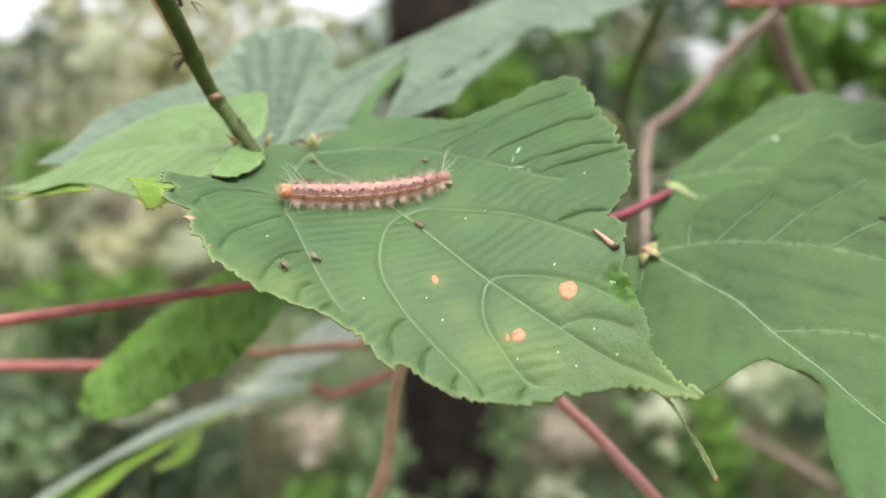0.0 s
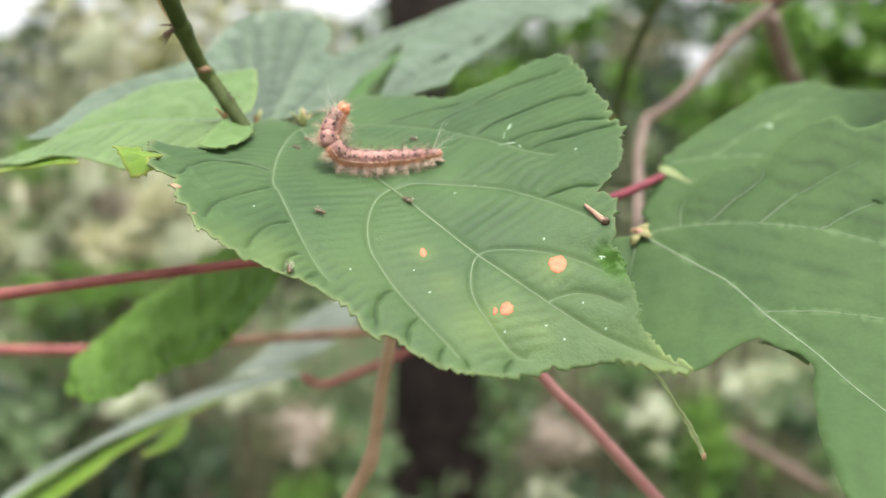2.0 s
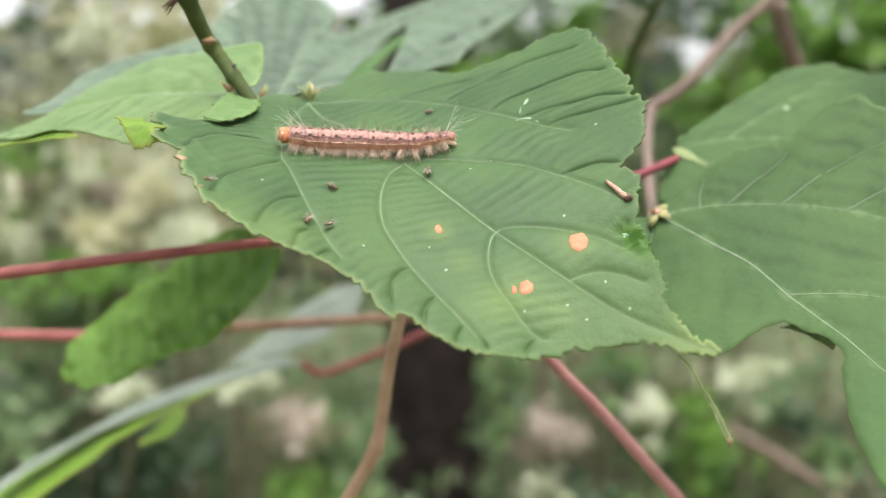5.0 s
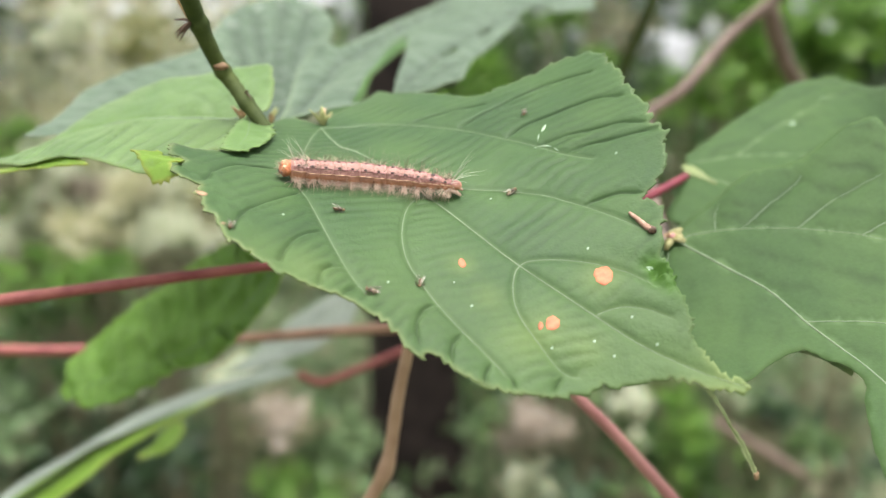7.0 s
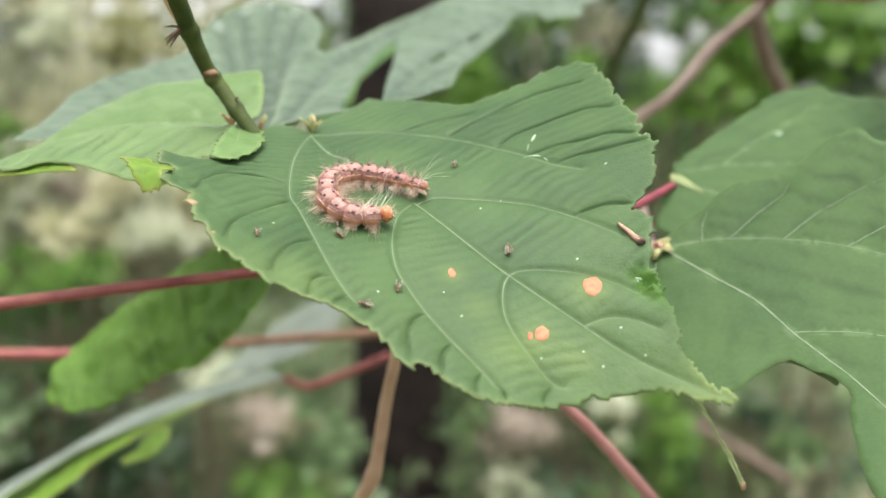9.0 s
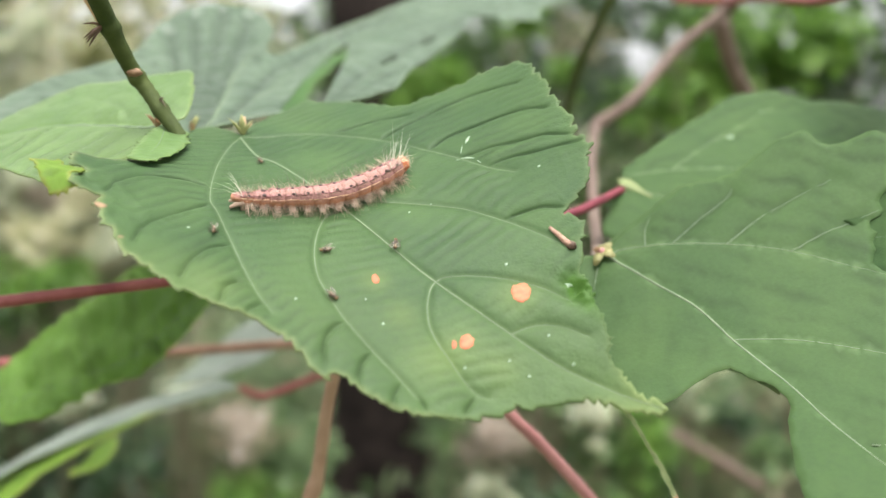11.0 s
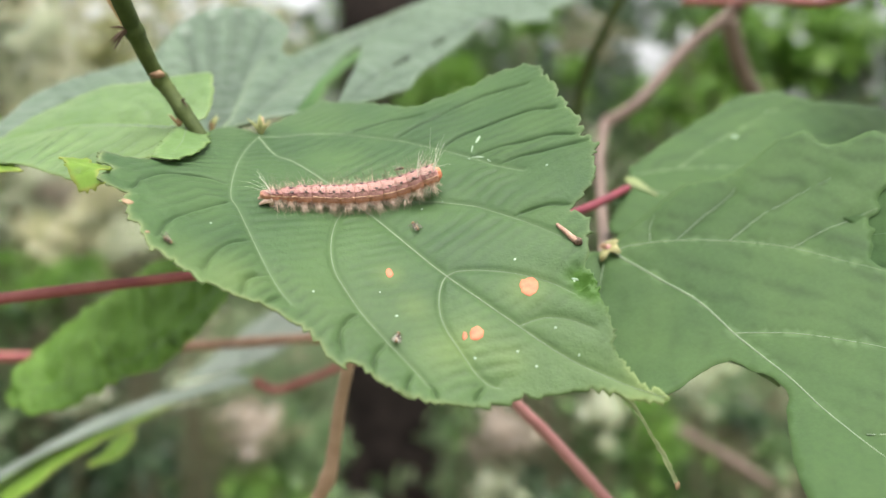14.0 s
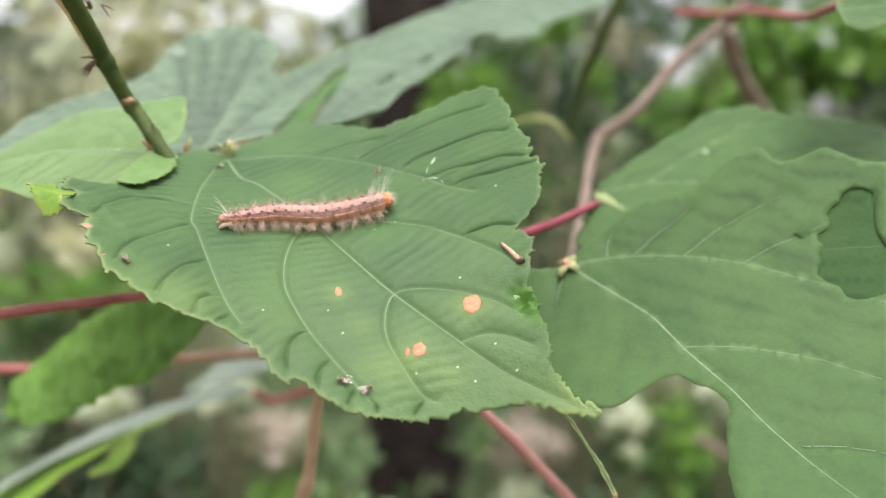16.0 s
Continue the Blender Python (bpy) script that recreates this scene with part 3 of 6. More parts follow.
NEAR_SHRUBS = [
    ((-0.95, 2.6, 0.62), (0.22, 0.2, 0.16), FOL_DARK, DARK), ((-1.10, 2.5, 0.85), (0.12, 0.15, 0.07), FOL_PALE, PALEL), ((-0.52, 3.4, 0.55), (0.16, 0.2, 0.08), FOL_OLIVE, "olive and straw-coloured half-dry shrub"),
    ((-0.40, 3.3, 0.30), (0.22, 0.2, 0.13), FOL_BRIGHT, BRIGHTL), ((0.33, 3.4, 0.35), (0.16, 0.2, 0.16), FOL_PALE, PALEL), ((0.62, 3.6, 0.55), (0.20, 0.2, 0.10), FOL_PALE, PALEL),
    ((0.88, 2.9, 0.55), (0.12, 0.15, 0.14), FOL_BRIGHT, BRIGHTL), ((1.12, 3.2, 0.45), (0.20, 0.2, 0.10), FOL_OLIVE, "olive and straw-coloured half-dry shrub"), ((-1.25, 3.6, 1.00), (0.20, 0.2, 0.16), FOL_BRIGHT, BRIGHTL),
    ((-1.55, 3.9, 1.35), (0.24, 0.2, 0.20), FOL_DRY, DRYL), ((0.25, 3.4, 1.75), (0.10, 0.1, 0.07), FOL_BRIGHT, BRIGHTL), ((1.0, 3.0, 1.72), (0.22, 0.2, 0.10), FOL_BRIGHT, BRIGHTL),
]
for i, (c, r, m, lab) in enumerate(NEAR_SHRUBS):
    shrub(c, r, m, 600, 0.05, lab, 300 + i)
PINKL = "faded pinkish dry shrub with small leaves"
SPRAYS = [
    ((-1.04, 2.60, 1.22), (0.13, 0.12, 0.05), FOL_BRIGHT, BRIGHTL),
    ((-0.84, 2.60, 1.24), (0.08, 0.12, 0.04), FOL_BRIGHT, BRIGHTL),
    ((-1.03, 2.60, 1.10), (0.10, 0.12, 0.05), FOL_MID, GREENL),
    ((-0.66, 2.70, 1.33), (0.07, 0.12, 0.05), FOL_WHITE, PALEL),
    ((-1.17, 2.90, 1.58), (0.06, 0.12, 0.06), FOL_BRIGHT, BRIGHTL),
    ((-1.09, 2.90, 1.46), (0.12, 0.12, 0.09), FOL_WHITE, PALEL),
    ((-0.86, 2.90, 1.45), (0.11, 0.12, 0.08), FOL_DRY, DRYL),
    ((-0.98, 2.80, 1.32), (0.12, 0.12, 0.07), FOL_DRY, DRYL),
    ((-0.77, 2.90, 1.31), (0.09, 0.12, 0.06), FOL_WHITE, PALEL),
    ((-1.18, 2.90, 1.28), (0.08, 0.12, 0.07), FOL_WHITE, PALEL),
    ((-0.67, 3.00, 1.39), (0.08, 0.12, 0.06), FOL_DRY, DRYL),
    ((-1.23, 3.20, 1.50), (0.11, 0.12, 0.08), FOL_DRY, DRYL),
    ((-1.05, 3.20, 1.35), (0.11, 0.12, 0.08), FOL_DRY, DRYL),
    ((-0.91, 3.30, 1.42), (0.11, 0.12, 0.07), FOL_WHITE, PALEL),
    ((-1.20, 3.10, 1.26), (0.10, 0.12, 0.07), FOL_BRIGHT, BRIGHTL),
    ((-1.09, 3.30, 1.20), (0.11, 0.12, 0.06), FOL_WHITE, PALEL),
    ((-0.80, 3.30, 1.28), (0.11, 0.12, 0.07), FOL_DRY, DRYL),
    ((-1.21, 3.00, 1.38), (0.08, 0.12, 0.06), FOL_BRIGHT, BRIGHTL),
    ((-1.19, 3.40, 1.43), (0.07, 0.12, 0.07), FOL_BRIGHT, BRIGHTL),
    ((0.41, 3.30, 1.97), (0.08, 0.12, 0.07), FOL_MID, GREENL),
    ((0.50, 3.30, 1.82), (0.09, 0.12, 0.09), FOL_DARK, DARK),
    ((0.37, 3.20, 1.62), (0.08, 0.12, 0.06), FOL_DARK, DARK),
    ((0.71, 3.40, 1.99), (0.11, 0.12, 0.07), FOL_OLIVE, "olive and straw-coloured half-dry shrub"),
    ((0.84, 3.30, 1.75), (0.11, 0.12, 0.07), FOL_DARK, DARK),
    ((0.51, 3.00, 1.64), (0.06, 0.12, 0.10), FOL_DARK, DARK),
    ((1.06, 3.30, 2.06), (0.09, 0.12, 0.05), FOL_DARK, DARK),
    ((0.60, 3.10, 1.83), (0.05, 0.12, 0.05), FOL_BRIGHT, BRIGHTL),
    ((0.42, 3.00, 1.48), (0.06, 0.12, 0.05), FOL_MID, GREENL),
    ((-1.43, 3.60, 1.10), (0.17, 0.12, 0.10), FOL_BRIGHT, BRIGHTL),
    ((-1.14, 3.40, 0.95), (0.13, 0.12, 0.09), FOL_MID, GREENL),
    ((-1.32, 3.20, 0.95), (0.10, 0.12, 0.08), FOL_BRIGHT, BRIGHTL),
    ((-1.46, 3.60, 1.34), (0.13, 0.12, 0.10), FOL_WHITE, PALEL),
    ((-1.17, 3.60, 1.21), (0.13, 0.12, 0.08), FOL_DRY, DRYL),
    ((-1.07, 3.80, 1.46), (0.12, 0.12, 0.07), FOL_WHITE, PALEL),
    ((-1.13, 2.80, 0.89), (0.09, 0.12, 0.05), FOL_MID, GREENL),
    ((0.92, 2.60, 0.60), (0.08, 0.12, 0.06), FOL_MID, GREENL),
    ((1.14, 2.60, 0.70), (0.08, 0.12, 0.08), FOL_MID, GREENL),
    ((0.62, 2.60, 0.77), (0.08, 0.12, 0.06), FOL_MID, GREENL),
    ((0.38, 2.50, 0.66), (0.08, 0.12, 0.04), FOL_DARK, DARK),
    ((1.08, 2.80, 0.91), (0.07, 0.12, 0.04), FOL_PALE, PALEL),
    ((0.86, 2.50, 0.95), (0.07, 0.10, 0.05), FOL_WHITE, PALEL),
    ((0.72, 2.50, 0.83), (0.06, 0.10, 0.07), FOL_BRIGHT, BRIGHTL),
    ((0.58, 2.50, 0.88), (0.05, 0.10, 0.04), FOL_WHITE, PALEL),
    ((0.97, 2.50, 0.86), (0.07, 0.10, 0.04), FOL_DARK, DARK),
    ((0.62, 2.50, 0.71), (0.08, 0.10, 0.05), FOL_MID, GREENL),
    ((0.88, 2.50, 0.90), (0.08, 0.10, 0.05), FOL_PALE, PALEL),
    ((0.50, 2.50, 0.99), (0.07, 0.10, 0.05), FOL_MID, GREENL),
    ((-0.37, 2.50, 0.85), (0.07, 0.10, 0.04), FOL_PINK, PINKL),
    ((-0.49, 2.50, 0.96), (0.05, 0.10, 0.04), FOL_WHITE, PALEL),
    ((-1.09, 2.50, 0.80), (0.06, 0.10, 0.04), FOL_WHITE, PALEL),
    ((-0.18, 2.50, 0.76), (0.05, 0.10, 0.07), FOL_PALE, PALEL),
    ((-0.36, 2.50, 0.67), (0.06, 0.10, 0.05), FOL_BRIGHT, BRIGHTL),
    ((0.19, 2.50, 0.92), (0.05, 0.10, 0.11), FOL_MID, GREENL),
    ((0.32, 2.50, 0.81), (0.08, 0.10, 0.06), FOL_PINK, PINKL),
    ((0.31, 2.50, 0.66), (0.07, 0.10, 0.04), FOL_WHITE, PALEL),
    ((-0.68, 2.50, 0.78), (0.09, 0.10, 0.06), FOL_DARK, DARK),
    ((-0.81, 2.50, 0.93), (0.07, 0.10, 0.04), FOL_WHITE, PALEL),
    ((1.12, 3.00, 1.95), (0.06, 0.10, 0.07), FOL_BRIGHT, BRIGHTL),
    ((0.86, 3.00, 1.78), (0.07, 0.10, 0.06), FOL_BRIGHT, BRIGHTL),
    ((1.52, 3.00, 1.96), (0.05, 0.10, 0.08), FOL_BRIGHT, BRIGHTL),
    ((0.91, 3.00, 1.97), (0.06, 0.10, 0.06), FOL_MID, GREENL),
    ((1.41, 3.00, 1.85), (0.10, 0.10, 0.05), FOL_DARK, DARK),
    ((1.37, 3.00, 1.79), (0.11, 0.10, 0.05), FOL_DARK, DARK),
    ((0.46, 3.00, 1.97), (0.05, 0.10, 0.06), FOL_BRIGHT, BRIGHTL),
    ((-1.16, 3.00, 1.80), (0.10, 0.10, 0.08), FOL_WHITE, PALEL),
    ((-0.86, 3.00, 1.88), (0.08, 0.10, 0.09), FOL_MOSS, "mossy yellow-green shrub with small leaves"),
    ((-1.04, 3.00, 1.90), (0.07, 0.10, 0.07), FOL_WHITE, PALEL),
    ((-1.21, 3.00, 1.93), (0.10, 0.10, 0.08), FOL_DARK, DARK),
    ((-1.12, 3.00, 1.31), (0.06, 0.10, 0.05), FOL_BRIGHT, BRIGHTL),
    ((-0.91, 3.00, 1.36), (0.10, 0.10, 0.06), FOL_WHITE, PALEL),
    ((-1.25, 3.00, 1.56), (0.06, 0.10, 0.05), FOL_BRIGHT, BRIGHTL),
    ((-0.73, 3.00, 1.43), (0.06, 0.10, 0.04), FOL_WHITE, PALEL),
    ((-1.04, 3.00, 1.43), (0.06, 0.10, 0.05), FOL_PINK, PINKL),
    ((-1.09, 3.00, 1.48), (0.07, 0.10, 0.06), FOL_WHITE, PALEL),
]
for i, (c, r, m, lab) in enumerate(SPRAYS):
    shrub(c, r, m, 320, 0.034, lab, 500 + i)

# ---- the shrub in front: leaves ----
LOBE_SHEET = Surface((-0.0492, 0.2346, 1.6024), (-0.0892, -0.9612, -0.2609), (0.1365, -0.2713, 0.9528), (1.2509, 0.1314), (-0.0000, 0.0000, 0.0000, 0.0000, 0.0000, 0.0000))
LOBE_RIM = [(-0.15, -0.30), (-0.32, 0.02), (-0.11, 0.37), (0.08, 0.47), (0.53, 0.58), (0.68, 0.67), (1.01, 0.62), (1.31, 0.67), (1.59, 0.60), (1.85, 0.63), (1.95, 0.47), (2.29, 0.41), (2.43, 0.18), (2.41, -0.15), (1.65, -0.25), (0.61, -0.32)]
LOBE_VEINS = [[(-0.06, -0.11), (1.04, 0.10), (1.95, 0.16)]]
SLIT_SHEET = Surface((-0.0274, 0.4600, 1.6344), (0.6773, 0.4461, 0.5850), (-0.4551, -0.3707, 0.8096), (0.7998, -0.4380), (-0.0000, -0.0000, -0.0000, 0.0000, 0.0000, 0.0000))
SLIT_RIM = [(2.38, -0.31), (1.11, -1.28), (0.08, -1.04), (-1.45, -1.21), (-2.76, -2.43), (-4.23, -2.97), (-5.16, -1.63), (-2.60, -0.06), (0.79, 0.40)]
SLIT_VEINS = [[(-0.00, -0.00), (1.15, -0.11), (2.02, -0.40)]]
MAIN_SHEET = Surface((-0.0347, 0.2408, 1.6147), (0.6635, -0.5721, -0.4822), (0.0121, -0.6362, 0.7715), (6.9185, -0.0445), (-0.0751, 0.0574, 0.0820, -0.0207, 0.0542, 0.0436))
# the broad leaf's margin, side by side: behind, the toothed lobe, the bitten side, the tip, the near side, the chewed corner
FAR_SIDE = [(0.53, -0.34), (-0.02, 0.30), (-0.30, 1.11), (-0.46, 1.92), (-0.80, 2.62), (-0.19, 2.50), (0.33, 2.66), (1.00, 2.80), (1.62, 2.88), (2.40, 2.95)]
TOOTHED_LOBE = [(2.70, 3.21), (2.83, 3.57), (3.03, 3.77), (3.27, 4.21), (3.42, 4.21), (3.44, 4.72), (3.61, 4.67), (3.69, 4.94), (3.99, 4.99), (4.18, 5.23), (4.30, 5.16), (4.65, 5.20), (4.79, 5.06), (5.28, 4.84), (5.60, 4.70), (5.71, 4.56), (5.92, 4.44), (6.18, 4.36), (6.30, 4.24), (6.70, 4.08), (6.92, 4.02), (7.00, 3.90), (7.19, 3.80), (7.19, 3.68), (7.45, 3.72), (7.55, 3.63), (7.75, 3.64), (7.78, 3.50), (7.87, 3.34), (8.04, 3.16), (8.21, 3.02), (8.32, 2.79), (8.35, 2.57), (8.41, 2.32), (8.39, 2.01)]
BITTEN_SIDE = [(8.66, 2.09), (8.85, 2.10), (9.02, 1.95), (9.15, 1.88), (9.15, 1.75), (9.28, 1.59), (9.43, 1.49), (9.50, 1.30), (9.57, 1.20), (9.74, 1.20), (9.96, 1.10), (10.12, 1.00), (10.22, 0.88), (10.38, 0.86), (10.56, 0.78), (10.72, 0.66), (10.80, 0.58), (10.95, 0.56), (11.03, 0.48), (11.08, 0.34), (11.18, 0.25), (11.30, 0.26), (11.65, 0.17), (12.07, 0.14)]
TIP_SIDE = [(12.18, 0.21), (12.28, 0.28), (12.51, 0.32), (12.55, 0.13), (12.38, 0.01), (12.05, -0.22), (11.55, -0.50), (11.35, -0.66), (11.17, -0.93), (10.86, -1.37), (10.73, -1.60), (10.61, -1.62), (10.62, -1.72), (10.52, -2.00), (10.37, -2.30), (10.16, -2.54), (9.93, -2.75), (9.76, -2.95), (9.50, -3.21), (9.33, -3.37), (9.09, -3.46), (8.86, -3.53), (8.74, -3.63), (8.49, -3.68)]
NEAR_SIDE = [(8.36, -3.65), (8.26, -3.68), (8.18, -3.79), (8.26, -3.90), (8.22, -3.96), (7.98, -4.06), (7.75, -4.04), (7.54, -4.02), (7.39, -4.03), (7.15, -4.06), (6.78, -4.19), (6.51, -4.26), (6.18, -4.50), (6.00, -4.68), (5.65, -4.86), (5.46, -5.08), (5.19, -5.14), (4.99, -5.24), (4.84, -5.19), (4.73, -5.30), (4.53, -5.34), (4.49, -5.46), (4.30, -5.39), (4.14, -5.37), (3.89, -5.31), (3.72, -5.22), (3.60, -5.27), (3.58, -5.39), (3.17, -5.15), (3.03, -5.20)]
CHEWED_CORNER = [(2.82, -5.02), (2.62, -4.85), (2.51, -5.02), (2.32, -5.14), (2.20, -5.20), (1.93, -5.06), (1.79, -4.72), (1.57, -4.64), (1.58, -4.79), (1.47, -4.88), (1.12, -4.66), (0.94, -4.51), (1.18, -4.13), (1.32, -3.49), (1.38, -2.98), (0.78, -2.14), (0.09, -1.69), (-0.43, -1.03), (-0.45, -0.54), (0.03, -0.41)]
MAIN_RIM = FAR_SIDE + TOOTHED_LOBE + BITTEN_SIDE + TIP_SIDE + NEAR_SIDE + CHEWED_CORNER
MAIN_VEINS = [[(0.62, -0.45), (1.81, -0.80), (2.50, -0.68), (4.87, -0.76), (6.55, -0.83), (7.68, -0.82), (9.53, -0.62), (10.49, -0.47), (11.27, -0.25), (11.98, 0.01), (12.47, 0.24)], [(0.62, -0.45), (1.00, 0.18), (1.30, 0.66), (2.01, 1.17), (3.27, 1.64), (4.60, 1.92), (5.43, 2.07), (6.17, 2.17), (6.80, 2.36)], [(0.62, -0.45), (1.02, -1.01), (1.94, -1.95), (3.07, -2.84), (3.62, -3.03), (4.59, -3.37), (5.44, -3.65), (6.07, -3.81), (6.55, -3.86)], [(4.82, -0.72), (4.93, -0.26), (5.49, 0.22), (6.00, 0.58), (6.64, 0.95), (7.13, 1.11), (7.76, 1.28), (8.40, 1.41), (8.91, 1.49)], [(4.73, -0.76), (4.85, -1.28), (5.22, -1.79), (5.70, -2.23), (6.21, -2.54), (6.68, -2.68), (7.31, -2.81), (8.00, -2.86), (8.62, -2.86), (9.07, -2.86), (9.32, -2.88)], [(7.68, -0.82), (7.72, -0.62), (7.89, -0.38), (8.22, -0.07), (8.69, 0.25), (9.21, 0.49), (9.66, 0.63), (9.98, 0.67)], [(7.68, -0.82), (7.75, -1.02), (7.97, -1.31), (8.29, -1.58), (8.66, -1.75), (9.15, -1.86), (9.68, -1.96), (10.03, -1.94), (10.21, -1.82)], [(9.53, -0.62), (9.64, -0.32), (9.83, -0.05), (10.18, 0.19), (10.61, 0.34)]]
MAIN_CREASES = [[(2.01, 1.17), (2.43, 2.11), (3.08, 2.82)], [(3.27, 1.64), (3.41, 2.53), (3.80, 3.63), (4.17, 4.11), (4.83, 4.61)], [(4.60, 1.92), (4.67, 2.52), (4.94, 2.98), (5.20, 3.44), (5.62, 3.89), (6.05, 4.09)], [(5.43, 2.07), (5.78, 2.60), (6.21, 3.03), (6.63, 3.45), (7.19, 3.68)], [(6.17, 2.17), (6.42, 2.61), (6.84, 3.03), (7.16, 3.37), (7.46, 3.62)], [(7.57, 1.24), (7.68, 1.54), (7.96, 1.91), (8.35, 2.15)], [(3.32, -3.05), (3.42, -3.65), (3.61, -4.43), (3.86, -4.84), (4.07, -5.05)], [(4.67, -3.35), (4.63, -3.72), (4.69, -4.08), (4.91, -4.52), (5.15, -4.80)], [(5.73, -3.73), (5.62, -4.05), (5.70, -4.28), (5.96, -4.55)], [(6.28, -3.85), (6.29, -4.18), (6.39, -4.31)], [(2.71, -2.58), (2.27, -2.99), (1.96, -3.62), (2.15, -4.26), (2.47, -4.68)], [(7.40, -2.76), (7.35, -3.10), (7.49, -3.42), (7.70, -3.63), (7.90, -3.74)], [(8.19, -2.88), (8.23, -3.16), (8.39, -3.38), (8.62, -3.54)], [(8.99, -2.90), (9.07, -3.14), (9.20, -3.28)], [(9.31, -2.87), (9.42, -2.83), (9.66, -2.93)], [(10.00, -1.98), (10.04, -2.25), (10.16, -2.46)]]
RIGHT_SHEET = Surface((0.0556, 0.2381, 1.5722), (0.5111, -0.7473, -0.4247), (-0.3383, -0.6291, 0.6999), (3.4080, 1.9370), (-0.1493, -0.0108, -0.0405, 0.0066, -0.0200, 0.0197))
RIGHT_RIM = [(4.34, 7.67), (3.53, 7.26), (2.83, 6.93)] + [(2.13, 6.83), (1.97, 6.62), (1.82, 6.19), (1.58, 5.86), (1.22, 5.78), (0.90, 5.88), (0.77, 5.78), (0.48, 5.28), (0.39, 4.55), (0.32, 3.82), (0.04, 3.30), (-0.37, 2.80), (-0.47, 2.30), (-0.43, 1.71), (-0.46, 0.97), (-0.46, 0.45), (-0.34, 0.10), (-0.36, -0.12), (-0.50, -0.34), (-0.80, -0.64), (-1.08, -0.86), (-0.95, -1.20)] + [ (0.10, -1.75), (1.52, -2.43), (2.86, -2.66), (3.74, -2.37), (4.03, -2.04), (4.08, -1.76), (4.05, -1.08), (4.13, -0.64), (4.24, -0.34), (4.45, -0.30), (4.69, -0.28), (4.90, -0.17), (5.21, -0.07), (5.59, -0.12), (5.71, -0.20), (6.10, -0.67), (6.65, -1.15), (7.31, -1.65), (7.70, -1.85), (8.39, -2.22), (9.56, -1.74), (10.36, -0.54), (10.21, 1.16), (8.88, 3.62), (6.95, 6.20)]
RIGHT_VEINS = [[(-0.15, 0.04), (0.32, 0.09), (1.55, 0.26), (2.55, 0.38), (3.74, 0.26), (4.61, 0.22), (5.44, 0.18), (6.45, 0.05), (7.46, -0.01), (7.93, -0.02), (9.00, 0.00)], [(-0.15, 0.04), (-0.03, 0.40), (0.29, 0.87), (0.76, 1.39), (1.27, 1.85), (1.73, 2.24), (2.33, 2.66), (2.89, 3.00), (3.49, 3.27), (4.09, 3.51), (4.79, 3.79), (6.39, 4.38)], [(3.73, 0.27), (4.23, 0.80), (4.76, 1.28), (5.54, 1.80), (6.17, 2.17), (7.28, 2.60)]]
RIGHT_FINE = [[(0.71, 1.38), (0.67, 2.25), (0.70, 3.22), (0.62, 3.50)], [(1.68, 2.20), (1.70, 3.14), (1.90, 4.10), (2.22, 5.13)], [(2.89, 3.00), (3.07, 3.76), (3.41, 4.70), (3.63, 5.21)], [(-0.05, -0.37), (0.26, -0.73), (0.58, -1.06)], [(0.29, 0.87), (-0.08, 1.23), (-0.27, 1.56)], [(7.37, 0.18), (7.96, 0.80), (8.79, 1.41)]]
RIGHT_HOLES = [[(3.31, 6.21), (3.51, 6.39), (3.80, 6.46), (4.07, 6.24), (4.26, 5.98), (4.62, 5.65), (4.98, 5.48), (5.27, 5.36), (5.41, 5.16), (5.68, 5.09), (5.83, 4.87), (5.91, 4.56), (5.82, 4.33), (5.71, 4.10), (5.52, 3.88), (5.30, 3.81), (5.02, 3.94), (4.70, 3.84), (4.43, 3.86), (4.25, 4.20), (4.02, 4.38), (3.97, 4.61), (3.77, 4.60), (3.62, 4.75), (3.70, 5.01), (3.63, 5.20), (3.44, 5.30), (3.37, 5.55), (3.40, 5.77), (3.30, 6.00)]]
UPPER_SHEET = Surface((-0.0494, 0.2622, 1.6014), (0.4367, 0.8646, 0.2484), (-0.0454, -0.2546, 0.9660), (8.6769, 1.9501), (-0.1816, 0.0155, 0.0074, 0.0028, 0.0109, 0.0110))
UPPER_RIM = [(-0.11, -0.09), (0.37, 3.20), (-0.68, 5.15), (-2.08, 6.93), (0.01, 7.63), (2.42, 8.90), (4.46, 9.12), (6.38, 8.81), (8.00, 8.60), (9.35, 9.00), (11.52, 9.94), (13.90, 10.25), (15.35, 9.51), (15.86, 8.40), (15.16, 7.13), (14.05, 6.16), (12.63, 5.48), (11.66, 5.07), (11.27, 4.65), (11.20, 4.28)] + [(15.01, 4.33), (19.69, 3.93), (22.46, 3.70), (31.29, 1.76), (34.86, -2.13), (31.57, -3.59), (27.60, -2.50), (24.79, -1.90), (22.51, -2.59), (20.80, -1.20), (21.84, -0.79), (21.91, 0.07), (20.89, 0.24), (18.06, -0.32), (13.36, -1.00), (9.83, -1.64), (6.60, -2.73), (5.52, -2.65), (3.87, -2.49), (2.69, -1.58), (2.04, -0.99), (1.15, -0.38), (0.34, -0.15)]
UPPER_VEINS = [[(0.35, -0.10), (8.22, 4.20), (13.50, 6.00)], [(-0.14, -0.61), (6.32, 1.72), (13.35, 2.92), (19.91, 2.34), (25.28, 0.42)]]
